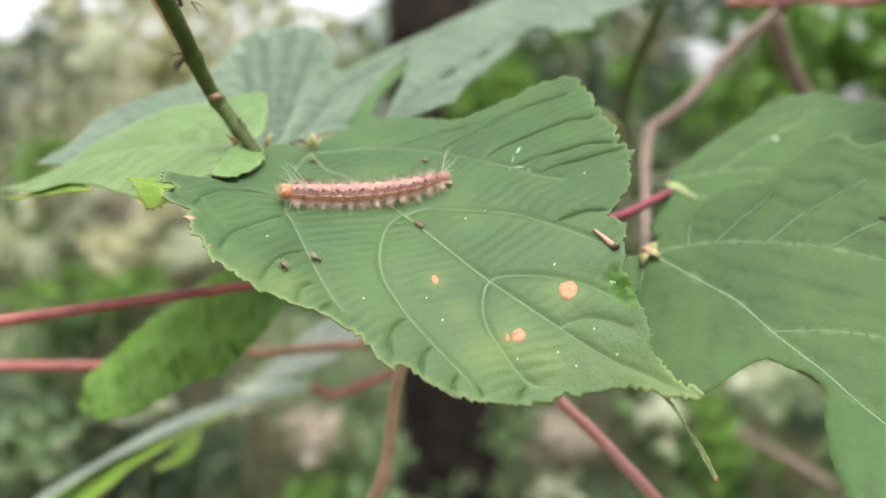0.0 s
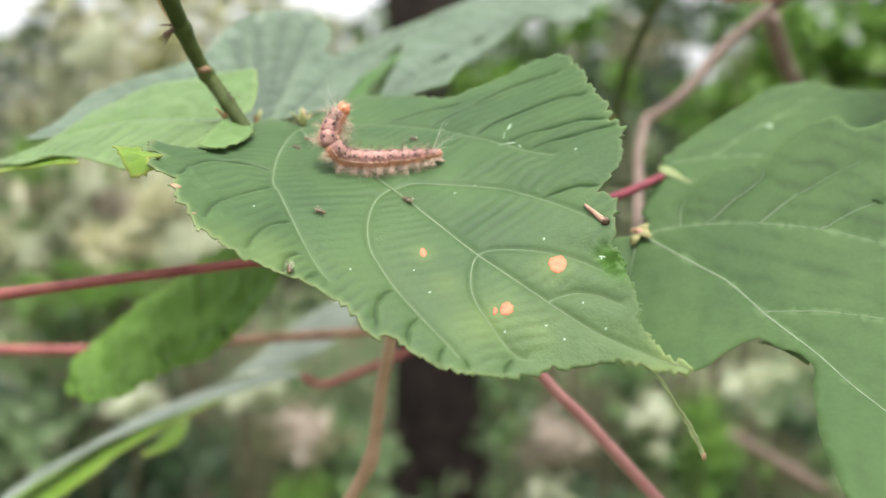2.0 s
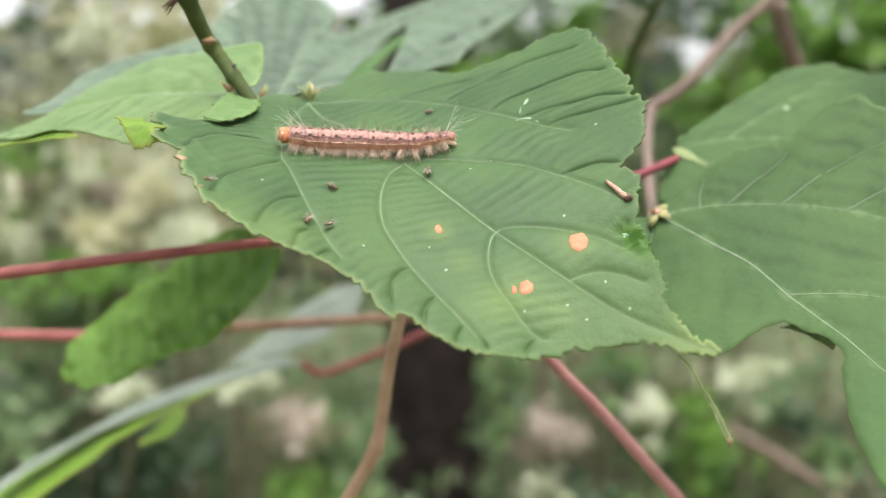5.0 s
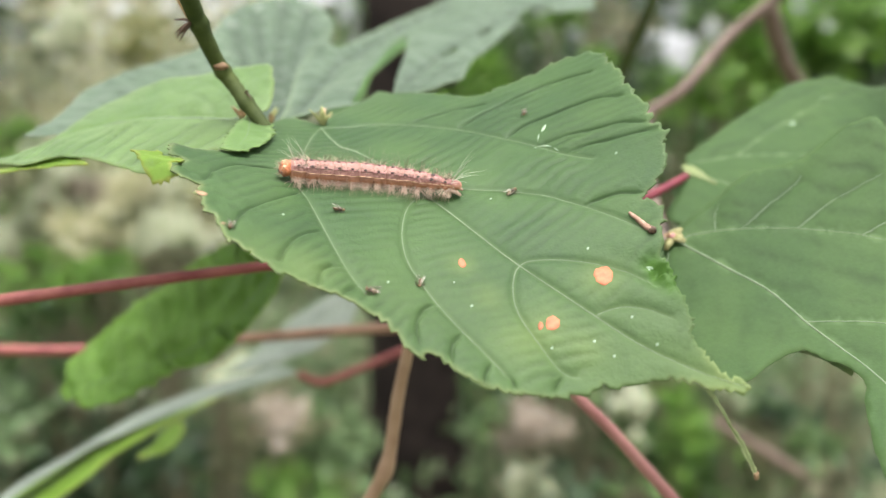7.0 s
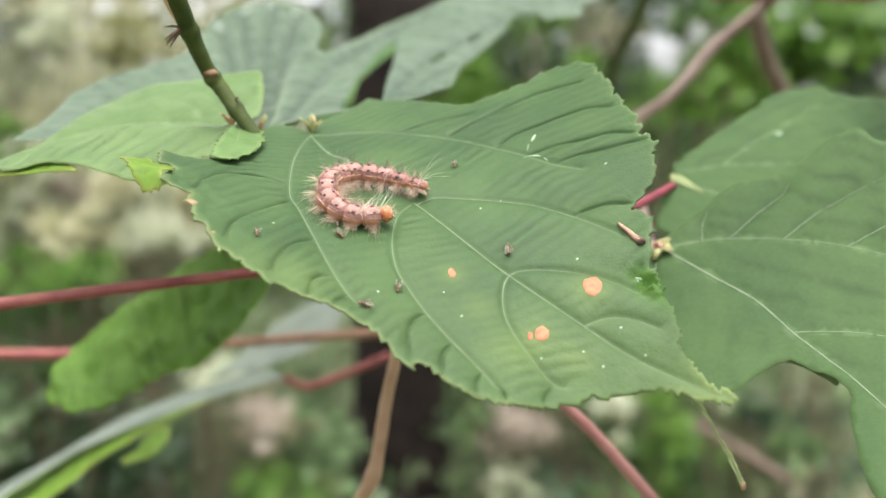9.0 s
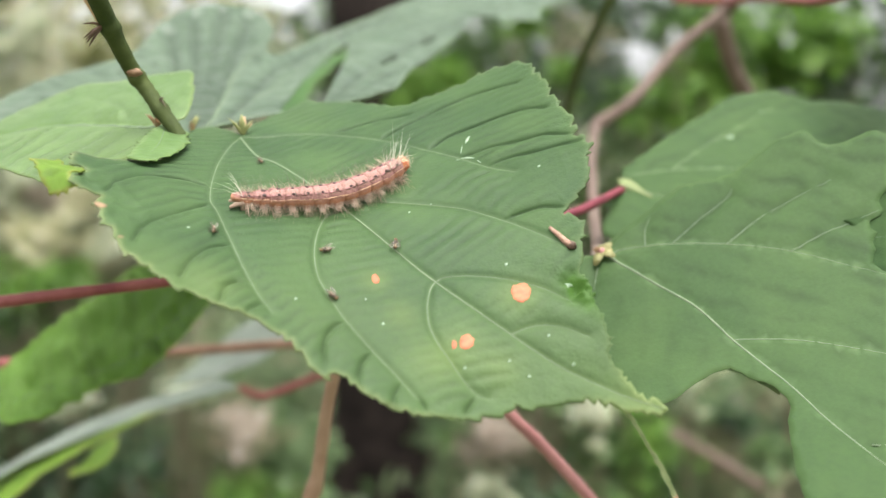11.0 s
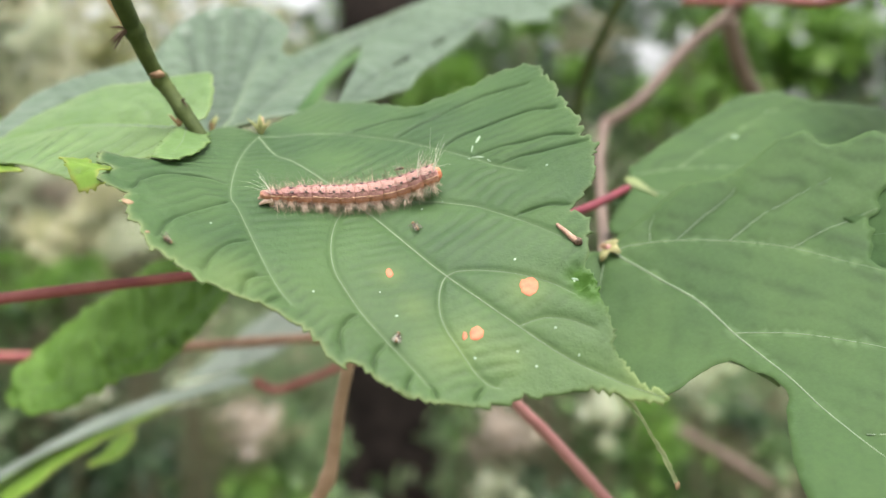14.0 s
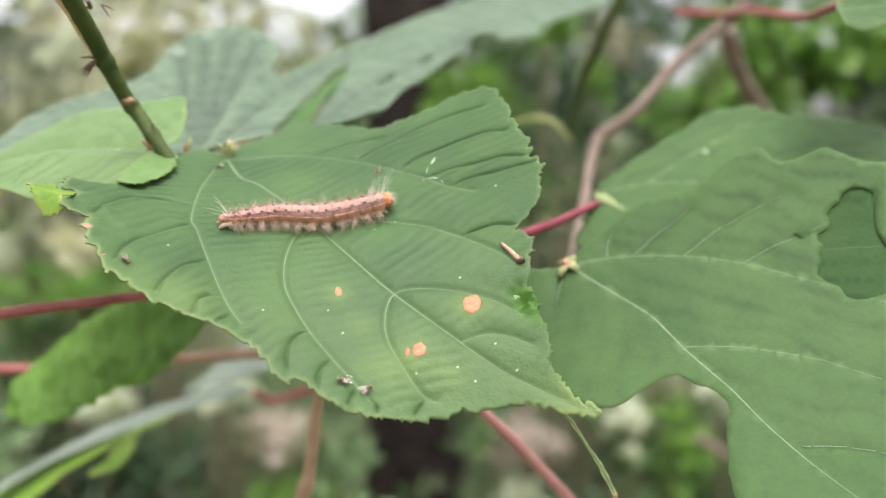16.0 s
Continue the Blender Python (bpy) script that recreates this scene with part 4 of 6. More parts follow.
UPPER_PLEATS = [[(0.39, 0.06), (7.33, 5.86), (11.31, 9.24)], [(0.39, 0.04), (8.23, 5.82), (13.58, 9.69)], [(0.38, -0.01), (8.51, 5.35), (14.83, 9.11)], [(0.36, -0.05), (8.76, 4.91), (15.22, 8.07)], [(0.10, -0.40), (7.86, 2.91), (14.27, 3.92), (20.06, 3.53)], [(3.80, -1.70), (8.61, -0.05), (13.95, 0.71), (20.09, 0.48), (24.10, -0.57)], [(3.80, -1.70), (8.68, -0.89), (13.91, -0.77), (19.35, -0.35)], [(3.80, -1.70), (6.22, -2.30), (10.43, -1.81)]]
UPPER_HOLES = [[(14.39, 2.95), (12.28, 1.94), (7.55, -0.00), (3.54, -1.85), (2.79, -1.42), (2.86, -0.84), (7.86, 1.31), (11.97, 2.56)], [(11.60, 0.32), (13.19, 0.31), (13.25, 0.15), (12.40, -0.06), (11.26, -0.08)], [(15.56, 0.43), (16.91, 0.50), (17.15, 0.27), (16.32, 0.05), (15.17, 0.04)]]
LEFT_SHEET = Surface((-0.0551, 0.2449, 1.6070), (-0.9583, 0.1995, -0.2045), (-0.2722, -0.4204, 0.8655), (2.2185, -0.4380), (0.0554, 0.0336, -0.0346, -0.0182, 0.0278, 0.0155))
LEFT_RIM = [(-0.23, 0.58), (-0.94, 0.87), (-1.04, 1.55), (-0.31, 2.09), (0.22, 1.98), (0.86, 2.89), (1.53, 2.99), (2.33, 2.46), (3.49, 1.60), (4.57, 1.11), (5.40, 1.19), (9.53, -1.86), (6.59, -0.17), (5.53, -0.36), (4.68, -1.79), (3.52, -2.29), (2.63, -2.46), (1.62, -2.14), (0.56, -2.12), (-0.47, -2.09), (-0.76, -0.94), (-0.81, 0.12)]
LEFT_VEINS = [[(-0.17, 0.43), (1.05, 0.10), (2.22, -0.27), (3.62, -0.60), (4.64, -0.62), (5.23, -0.39), (5.60, 0.55)]]
RR_SHEET = Surface((0.0711, 0.2895, 1.5886), (0.9691, 0.1822, 0.1662), (-0.0421, -0.5418, 0.8395), (2.8967, 1.0651), (0.1149, 0.0142, 0.0047, -0.0155, 0.0022, 0.0057))
RR_RIM = [(0.10, 0.11), (0.29, 0.65), (1.32, 1.21), (2.66, 1.91), (4.04, 2.57), (5.64, 3.51), (6.57, 3.57), (7.66, 3.66), (7.77, 3.27), (8.49, 2.94), (9.65, 2.88), (10.54, 2.74), (11.20, 2.62), (12.61, 1.21), (5.51, -6.90), (2.74, -7.37), (0.63, -5.31), (-0.73, -2.76), (-1.36, -2.13), (-1.34, -1.56), (-0.74, -0.69)]
RR_VEINS = [[(0.10, 0.11), (0.47, -0.55), (0.88, -1.03), (1.99, -2.57)], [(0.24, 0.35), (1.74, 0.12), (3.43, -0.35), (5.07, -0.93)], [(1.74, 0.12), (3.4, 1.0), (5.02, 1.71), (6.96, 2.70)]]
LL_SHEET = Surface((-0.0585, 0.3511, 1.5398), (-0.8845, -0.1515, -0.4412), (-0.2434, -0.6570, 0.7135), (3.9751, -1.4225), (-0.0352, -0.0252, 0.0104, 0.0004, 0.0231, 0.0072))
LL_RIM = [(8.78, -0.97), (8.48, -1.69), (8.29, -2.34), (7.52, -2.74), (6.50, -3.11), (5.21, -3.44), (3.45, -3.57), (2.89, -3.80), (1.62, -3.83), (1.13, -3.78), (0.30, -3.32), (-0.20, -2.02), (-0.54, -0.72), (0.10, 0.06), (1.26, 0.77), (2.01, 1.02), (2.68, 1.45), (3.39, 1.28), (3.92, 0.78), (4.57, 0.78), (5.46, 0.91), (6.75, 0.98), (7.55, 0.61), (8.14, 0.20)]
LL_VEINS = [[(-0.44, -1.39), (1.54, -0.46), (3.72, 0.02), (5.88, -0.27), (8.46, -0.88)]]
LOW_SHEET = Surface((-0.0632, 0.4595, 1.4871), (-0.7639, -0.5966, -0.2459), (-0.2217, -0.1151, 0.9683), (8.7297, 0.1828), (-0.0000, -0.0000, -0.0000, 0.0000, 0.0000, 0.0000))
LOW_RIM = [(0.60, -0.14), (0.60, -1.83), (2.43, -2.62), (4.29, -3.46), (7.25, -3.83), (10.19, -2.92), (13.11, -2.13), (15.0, -0.9), (15.0, 0.1), (13.34, -0.95), (10.13, -2.10), (8.13, -2.05), (6.36, -1.75), (4.22, -1.20), (2.56, -0.58), (0.88, 0.63)]
LOW_VEINS = [[(0.9, -0.6), (3.5, -2.2), (7.6, -3.0), (10.1, -2.5), (13.0, -1.6)]]
GREY_SHEET = Surface((-0.0388, 0.4971, 1.5128), (-0.8641, -0.2407, -0.4420), (-0.1947, -0.6500, 0.7345), (3.1477, 0.8614), (0.0000, -0.0000, 0.0000, 0.0000, -0.0000, 0.0000))
GREY_RIM = [(-0.36, -0.48), (0.97, -1.26), (3.36, -1.20), (6.35, -0.30), (8.04, -0.05), (5.88, 0.90), (3.27, 1.55), (0.92, 1.10)]
GREY_VEINS = [[(-0.06, -0.23), (3.56, 0.02), (7.73, -0.03)]]
TOPR_SHEET = Surface((0.1447, 0.2886, 1.6484), (0.9231, -0.2141, -0.3195), (0.1775, -0.4997, 0.8478), (0.7324, -0.5008), (-0.0000, 0.0000, 0.0000, -0.0000, -0.0000, -0.0000))
TOPR_RIM = [(-0.13, -0.45), (0.10, -1.83), (0.59, -2.14), (1.22, -0.88), (2.74, 1.22), (4.32, 5.87), (3.30, 7.68), (0.70, 4.16), (0.07, 1.53)]
TOPR_VEINS = [[(-0.14, -0.89), (1.33, 1.28), (3.38, 4.26)]]
CURL_SHEET = Surface((-0.0592, 0.1991, 1.5941), (-0.92, 0.30, 0.14), (-0.02, -0.55, 0.83), (0.3, 0.1), (0.02, 0.0, 0.0, 0.0, 0.0, 0.0))
CURL_RIM = [(1.09, -0.06), (0.93, -0.19), (0.78, -0.20), (0.68, -0.32), (0.48, -0.25), (0.40, -0.09), (0.28, -0.13), (0.08, -0.09), (-0.02, -0.14), (-0.14, -0.06), (-0.20, 0.07), (-0.05, 0.22), (-0.18, 0.36), (-0.35, 0.49), (-0.23, 0.67), (-0.09, 0.75), (0.11, 0.78), (0.45, 0.53), (0.75, 0.21), (0.96, 0.03)]
CURL_VEINS = [[(-0.06, 0.05), (0.26, 0.16), (0.69, 0.09)]]
DROOP_SHEET = Surface((-0.0789, 0.4498, 1.4846), (-0.7878, -0.5228, -0.3256), (-0.2545, -0.2051, 0.9451), (5.8342, 0.0374), (-0.0000, 0.0000, 0.0000, 0.0000, 0.0000, 0.0000))
DROOP_RIM = [(2.01, -0.52), (2.5, -0.70), (4.58, -1.60), (6.32, -2.20), (8.31, -2.70), (11.42, -2.40), (13.2, -0.6), (12.6, 2.2), (11.2, 1.15), (9.05, 0.39), (7.81, -0.35), (5.92, -0.58), (5.04, -0.57), (4.01, -0.55), (2.77, -0.55)]
DROOP_VEINS = [[(3.0, -0.75), (6.2, -1.4), (8.6, -1.3), (11.5, -0.4)]]
SCRAP_SHEET = Surface((-0.1088, 0.4099, 1.4760), (-0.7174, -0.3229, -0.6173), (-0.5580, -0.2642, 0.7867), (1.2314, 0.2847), (0.0000, 0.0000, -0.0000, 0.0000, 0.0000, 0.0000))
SCRAP_RIM = [(0.17, -0.18), (0.53, 0.92), (1.16, 1.30), (1.67, 1.05), (2.20, 0.30), (2.69, -0.36), (2.67, -1.03), (1.96, -0.54), (1.32, -0.96), (0.62, -0.87)]
SCRAP_VEINS = [[(-0.00, 0.11), (1.75, 0.29), (3.04, -0.10)]]
UNDER_SHEET = Surface((0.0822, 0.2260, 1.5475), (0.4350, -0.8891, -0.1424), (0.5729, 0.1513, 0.8055), (0.7360, 0.2802), (-0.0000, -0.0000, 0.0000, 0.0000, 0.0000, 0.0000))
UNDER_RIM = [(-0.33, 0.21), (0.80, -0.63), (1.53, -0.80), (1.85, -0.49), (1.41, 0.20), (1.05, -0.15), (0.43, -0.17)]
UNDER_VEINS = [[(0.09, -0.00), (0.90, -0.05), (1.41, 0.34)]]

# how far the fine cross veins lean away from the leaf base, by the distance from the midrib
CROSS_VEINS = ((-6.0, -3.4, -0.8, 1.7, 2.5, 3.5, 5.0), (0.65, 0.0, 1.04, 1.1, 1.4, 1.95, 3.1))


def pale_rim(uv):
    """The margin has yellowed most along the chewed side and at the tip."""
    return np.clip((-uv[:, 1] - 1.0) / 2.5, 0.30, 1) * 0.6 + np.clip((uv[:, 0] - 11.3) / 0.8, 0, 0.8)


def faint_rim(uv):
    """A margin hardly paler than the blade."""
    return np.full(len(uv), 0.25)


def half_turned(uv, edge):
    """The hanging leaf's near half is bent up along a line."""
    past = -0.626 * (uv[:, 0] - 1.23) + 0.78 * (uv[:, 1] + 1.15)
    return 0.38 * np.logaddexp(0, past * 6) / 6


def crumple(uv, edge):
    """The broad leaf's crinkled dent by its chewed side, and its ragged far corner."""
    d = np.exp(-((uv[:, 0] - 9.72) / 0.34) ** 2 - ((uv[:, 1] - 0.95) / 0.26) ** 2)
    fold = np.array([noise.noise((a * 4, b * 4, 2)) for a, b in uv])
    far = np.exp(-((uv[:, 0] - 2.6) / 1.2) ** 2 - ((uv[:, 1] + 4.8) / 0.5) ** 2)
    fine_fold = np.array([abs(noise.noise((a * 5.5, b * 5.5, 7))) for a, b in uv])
    wilt_shade = np.exp(-((uv[:, 0] - 9.96) / 0.36) ** 2 - ((uv[:, 1] - 0.94) / 0.24) ** 2)
    return -d * (0.16 + 0.12 * fold) + wilt_shade * (0.32 * fine_fold - 0.06) + far * 0.10 * fold


leaf("broad_leaf", MAIN_SHEET, MAIN_RIM, MAIN_VEINS, LEAF_MAIN, "broad toothed green leaf with chewed edges and rust-orange spots", rim=0.11, vein_size=0.021, quilt=0.09, ribs=0.026, step=0.04, tooth=0.065, pitch=0.2, follow=True, creases=MAIN_CREASES, crease=(0.070, 0.030, 0.018, 0.14), rib_line=CROSS_VEINS, crumbs=0.55, rim_share=pale_rim, droop=crumple, wilt_shade=((10.02, 0.92, 0.48, 0.30), (9.72, 0.99, 0.28, 0.16)), grid=0.06, sick=((9.03, 0.06, 0.40, 0.7), (9.10, -1.60, 0.42, 0.5), (6.95, -1.73, 0.26, 0.7), (9.9, -1.3, 0.4, 0.5), (5.6, -4.5, 0.5, 0.5), (9.0, -2.2, 0.5, 0.5), (7.9, -1.9, 0.35, 0.5), (12.5, 0.15, 0.7, 1.2), (11.2, -0.6, 2.2, 0.40), (7.5, -3.2, 1.6, 0.25), (5.0, -5.2, 0.9, 0.35)))
leaf("lobed_leaf", RIGHT_SHEET, RIGHT_RIM, RIGHT_VEINS, LEAF, "large smooth dusty-green lobed leaf with a bitten hole", holes=RIGHT_HOLES, fine=RIGHT_FINE, creases=RIGHT_FINE, vein_size=0.033, thick=0.00014, tooth=0.03, ribs=0.003, seed=2, rim=0.015, rim_share=faint_rim, quilt=0.06, rib_right=(20, 0.6), rib_left=(-40, 0.6), split=0.2)
leaf("lobed_leaf", RR_SHEET, RR_RIM, RR_VEINS, LEAF, "dusty-green leaf half hidden behind a larger one", thick=0.00014, tooth=0.09, pitch=0.7, ribs=0.003, seed=3, rim=0.015, rim_share=faint_rim, quilt=0.06, rib_right=(20, 0.6), rib_left=(-40, 0.6), split=0.2)
leaf("lobed_leaf", UPPER_SHEET, UPPER_RIM, UPPER_VEINS, LEAF_UPPER, "large lobed leaf with chewed slits, seen almost edge-on, sky glare painted grey-green", holes=UPPER_HOLES, creases=UPPER_PLEATS, crease=(0.08, 0.22, 0.18, 0.5), step=0.16, grid=0.17, tooth=0.05, seed=4, vein_size=0.05, rim=0.03, quilt=0.12, ribs=0.11, rib_right=(60, 0.8), rib_left=(-50, 0.8), split=3.0)
# added sheet closing the hole, coloured like the rear leaf in shade
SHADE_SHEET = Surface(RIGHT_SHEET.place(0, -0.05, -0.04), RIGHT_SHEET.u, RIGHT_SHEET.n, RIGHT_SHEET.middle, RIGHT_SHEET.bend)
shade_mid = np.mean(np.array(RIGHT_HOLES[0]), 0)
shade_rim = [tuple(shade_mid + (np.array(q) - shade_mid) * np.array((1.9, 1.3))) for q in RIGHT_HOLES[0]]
leaf("small_leaf", SHADE_SHEET, shade_rim, [[tuple(shade_mid - 0.6), tuple(shade_mid), tuple(shade_mid + 0.7)]], LEAF_SHADE, vein_size=0.004, label="added leaf sheet behind a bitten hole, shade painted into its green", tooth=0.03, seed=33, rim=0.01, ribs=0.003, quilt=0.01)
leaf("young_leaf", LEFT_SHEET, LEFT_RIM, LEFT_VEINS, LEAF_YOUNG, vein_size=0.055, grid=0.1, quilt=0.2, label="fresh light-green young leaf beside the green stem", tooth=0.03, seed=5, ribs=0.05, rib_right=(60, 0.55), rib_left=(-50, 0.55), split=0.0)
leaf("hanging_leaf", LL_SHEET, LL_RIM, LL_VEINS, LEAF_BACK, "bright green leaf hanging in shade with light shining through", tooth=0.12, pitch=0.8, seed=6, ribs=0.38, quilt=0.2, rib_right=(95, 0.62), rib_left=(80, 0.62), split=0.0, rim=0.03, droop=half_turned)
# upper strip of the drooping leaf, its glare given by the pale colour
leaf("narrow_leaf", LOW_SHEET, LOW_RIM, LOW_VEINS, LEAF_PALE_GLARE, "drooping light-green leaf with glare painted pale on its upper side", tooth=0.04, seed=7, ribs=0.01, rim=0.02)
leaf("narrow_leaf", DROOP_SHEET, DROOP_RIM, DROOP_VEINS, LEAF_CURL, "yellow-green leaf half bent down below a pale fold", tooth=0.05, seed=21, rim=0.02)
leaf("leaf_scrap", SCRAP_SHEET, SCRAP_RIM, SCRAP_VEINS, LEAF_CURL, "small light-green leaf scrap hanging in shade", tooth=0.05, seed=22, rim=0.02)
leaf("leaf_scrap", UNDER_SHEET, UNDER_RIM, UNDER_VEINS, LEAF_DEEP, "dark green rolled-under leaf edge", tooth=0.02, seed=23, rim=0.02)
leaf("leaf_scrap", SLIT_SHEET, SLIT_RIM, SLIT_VEINS, LEAF_DEEP, "green leaf piece behind a chewed slit", tooth=0.03, seed=24, rim=0.02)
leaf("young_leaf", LOBE_SHEET, LOBE_RIM, LOBE_VEINS, LEAF_FRESH, "small fresh green leaf lobe with a toothed edge", tooth=0.09, pitch=0.22, step=0.06, grid=0.1, seed=25, rim=0.03, quilt=0.05, ribs=0.005, vein_size=0.01)
leaf("grey_leaf", GREY_SHEET, GREY_RIM, GREY_VEINS, LEAF_PALE_GLARE, "pale grey-green leaf in the shrub's shade", tooth=0.03, seed=8)
leaf("small_leaf", TOPR_SHEET, TOPR_RIM, TOPR_VEINS, LEAF, "green leaf at the end of a red stalk", tooth=0.03, seed=9)

flap = blade_mesh("curled_flap", CURL_SHEET, CURL_RIM, [smooth_line(v, 5) for v in CURL_VEINS], grid=0.08, step=0.08, tooth=0.06, pitch=0.25, quilt=0.04, seed=12,
                  droop=lambda uv, edge: 0.12 * np.sin(uv[:, 1] * 5.0))
flap.materials.append(LEAF_CURL)
flap_ob = new("curled_flap", flap)
host = [o for o in scene.objects if o.name == "broad_leaf"][0]
flap_ob.parent = host
flap_ob.matrix_parent_inverse = Matrix.Translation(-host.location)
flap_ob["label"] = "curled yellow-green underside flap"
flap_sol = flap_ob.modifiers.new("thickness", "SOLIDIFY")
flap_sol.thickness = 0.0003

fold_sheet = Surface(LEFT_SHEET.place(0, 0) + LEFT_SHEET.n * 0.0006, LEFT_SHEET.u, LEFT_SHEET.n, LEFT_SHEET.middle, LEFT_SHEET.bend)
FOLD_RIM = [(7.05, 0.27), (6.05, 0.76), (5.27, 0.95), (4.73, 0.90), (4.26, 0.96), (3.66, 1.52), (3.26, 1.92), (3.96, 1.69), (4.66, 1.51), (5.44, 1.23), (6.29, 0.93)]
fold = blade_mesh("turned_edge", fold_sheet, FOLD_RIM, [smooth_line([FOLD_RIM[0], FOLD_RIM[3], FOLD_RIM[6]], 5)], grid=0.09, step=0.08, tooth=0.03, pitch=0.3, quilt=0.04, seed=13)
fold.materials.append(LEAF_CURL)
young = [o for o in scene.objects if o.get("label", "").startswith("fresh light-green young leaf")][0]
fold_ob = new("turned_edge", fold)
fold_ob.parent = young
fold_ob.matrix_parent_inverse = Matrix.Translation(-young.location)
fold_ob["label"] = "yellow-green turned-down leaf edge"
fold_sol = fold_ob.modifiers.new("thickness", "SOLIDIFY")
fold_sol.thickness = 0.0003

# ---- stems and stalks ----
stem("shoot", [(-0.0675, 0.2050, 1.6525), (-0.0655, 0.2120, 1.6436), (-0.0639, 0.2180, 1.6376), (-0.0620, 0.2270, 1.6295), (-0.0611, 0.2320, 1.6248), (-0.0591, 0.2360, 1.6187), (-0.0573, 0.2380, 1.6148), (-0.0547, 0.2380, 1.6113), (-0.0512, 0.2360, 1.6067), (-0.0475, 0.2340, 1.6021), (-0.0458, 0.2330, 1.5997)], 0.0023, 0.0016, STEM_GREEN, "knobbly green shoot coming down to the leaf bases", knots=(0.40, 0.62, 0.80))
stem("leaf_stalk", [(-0.1368, 0.2620, 1.5525), (-0.1232, 0.2620, 1.5543), (-0.0933, 0.2640, 1.5581), (-0.0508, 0.2680, 1.5629), (-0.0162, 0.2750, 1.5667)], 0.0019, 0.0013, STEM_RED, "smooth red leaf stalk")
stem("leaf_stalk", [(-0.2048, 0.4000, 1.5092), (-0.1839, 0.4000, 1.5091), (-0.1523, 0.4000, 1.5089), (-0.1243, 0.4050, 1.5095), (-0.1088, 0.4100, 1.5098)], 0.0024, 0.002, STEM_RED, "red leaf stalk running behind a hanging leaf")
stem("leaf_stalk", [(-0.1107, 0.4100, 1.5096), (-0.0813, 0.4200, 1.5095), (-0.0215, 0.4300, 1.5117), (0.0017, 0.4300, 1.5131)], 0.0020, 0.0026, STEM_RUST, "thin rust-brown stalk behind the leaves")
stem("leaf_stalk", [(-0.0667, 0.4620, 1.4822), (-0.0576, 0.4680, 1.4763), (-0.0420, 0.4650, 1.4818), (-0.0167, 0.4600, 1.4937), (0.0025, 0.4550, 1.5036)], 0.0018, 0.002, STEM_RED, "bent dark red leaf stalk")
stem("twig", [(-0.0090, 0.2680, 1.5547), (-0.0110, 0.2700, 1.5463), (-0.0127, 0.2720, 1.5376), (-0.0156, 0.2750, 1.5235), (-0.0174, 0.2780, 1.5106), (-0.0195, 0.2800, 1.4994), (-0.0244, 0.2830, 1.4891), (-0.0346, 0.2900, 1.4702), (-0.0418, 0.2950, 1.4568), (-0.0514, 0.3018, 1.4323), (-0.0623, 0.3102, 1.3881), (-0.0714, 0.3185, 1.3105), (-0.0702, 0.3226, 1.1769), (-0.0683, 0.3295, 0.9499), (-0.0651, 0.3413, 0.5639), (-0.0600, 0.3600, -0.0500)], 0.0016, 0.003, STEM_TAN, "tan-brown stem rising under the leaf", knots=(0.336,))
stem("leaf_stalk", [(0.0225, 0.2700, 1.5395), (0.0370, 0.2720, 1.5230), (0.0468, 0.2740, 1.5130), (0.0671, 0.2780, 1.4900), (0.0840, 0.2800, 1.4713)], 0.0016, 0.002, STEM_PINK, "pinkish leaf stalk slanting away below the leaf")
stem("leaf_stalk", [(0.0381, 0.2500, 1.5786), (0.0496, 0.2580, 1.5817), (0.0572, 0.2680, 1.5833), (0.0710, 0.2880, 1.5868)], 0.0014, 0.0012, STEM_CRIMSON, "short crimson leaf stalk")
stem("brown_branch", [(0.0569, 0.2620, 1.5674), (0.0612, 0.2750, 1.5705), (0.0705, 0.3200, 1.5744), (0.0832, 0.3800, 1.5822), (0.0958, 0.4400, 1.5943), (0.1090, 0.4900, 1.6104)], 0.0017, 0.0025, STEM_BROWN, "grey-brown woody branch with a swollen fork", knots=(0.97,))
stem("brown_branch", [(0.1090, 0.4900, 1.6100), (0.1271, 0.4900, 1.6223), (0.1527, 0.5000, 1.6493), (0.1791, 0.5000, 1.6714), (0.1992, 0.5000, 1.6933)], 0.0032, 0.003, STEM_BROWN, "grey-brown woody branch slanting upward", knots=(0.02, 0.75))
stem("leaf_stalk", [(0.1601, 0.5300, 1.6792), (0.1775, 0.5000, 1.6743), (0.1735, 0.4500, 1.6687), (0.1658, 0.3700, 1.6552), (0.1459, 0.2900, 1.6481)], 0.0024, 0.0014, STEM_RED, "red leaf stalk at the branch end")
stem("brown_branch", [(0.2099, 0.6000, 1.6795), (0.2266, 0.6200, 1.6530), (0.2478, 0.6400, 1.6319), (0.2863, 0.6600, 1.6014)], 0.0058, 0.0050, STEM_BROWN, "reddish-brown branch out of focus")
stem("dry_stalk", [(0.0500, 0.5000, 1.6080), (0.0604, 0.5000, 1.6145), (0.0740, 0.5000, 1.6195), (0.0860, 0.5020, 1.6185), (0.0950, 0.5100, 1.6120), (0.1045, 0.5480, 1.6081)], 0.0014, 0.0012, WEDGE, "withered yellowish leaf stalk")
stem("twig", [(0.1292, 0.5200, 1.6933), (0.1163, 0.5300, 1.6611), (0.1089, 0.5400, 1.6400), (0.1046, 0.5500, 1.6081)], 0.0028, 0.003, STEM_GREEN, "thin green twig among the branches")
stem("fallen_branch", [(0.3823, 1.2000, 1.2267), (0.4165, 1.2000, 1.2059), (0.4546, 1.2000, 1.1842), (0.5084, 1.2000, 1.1493)], 0.006, 0.007, STEM_BROWN, "fallen pinkish-brown branch out of focus below")


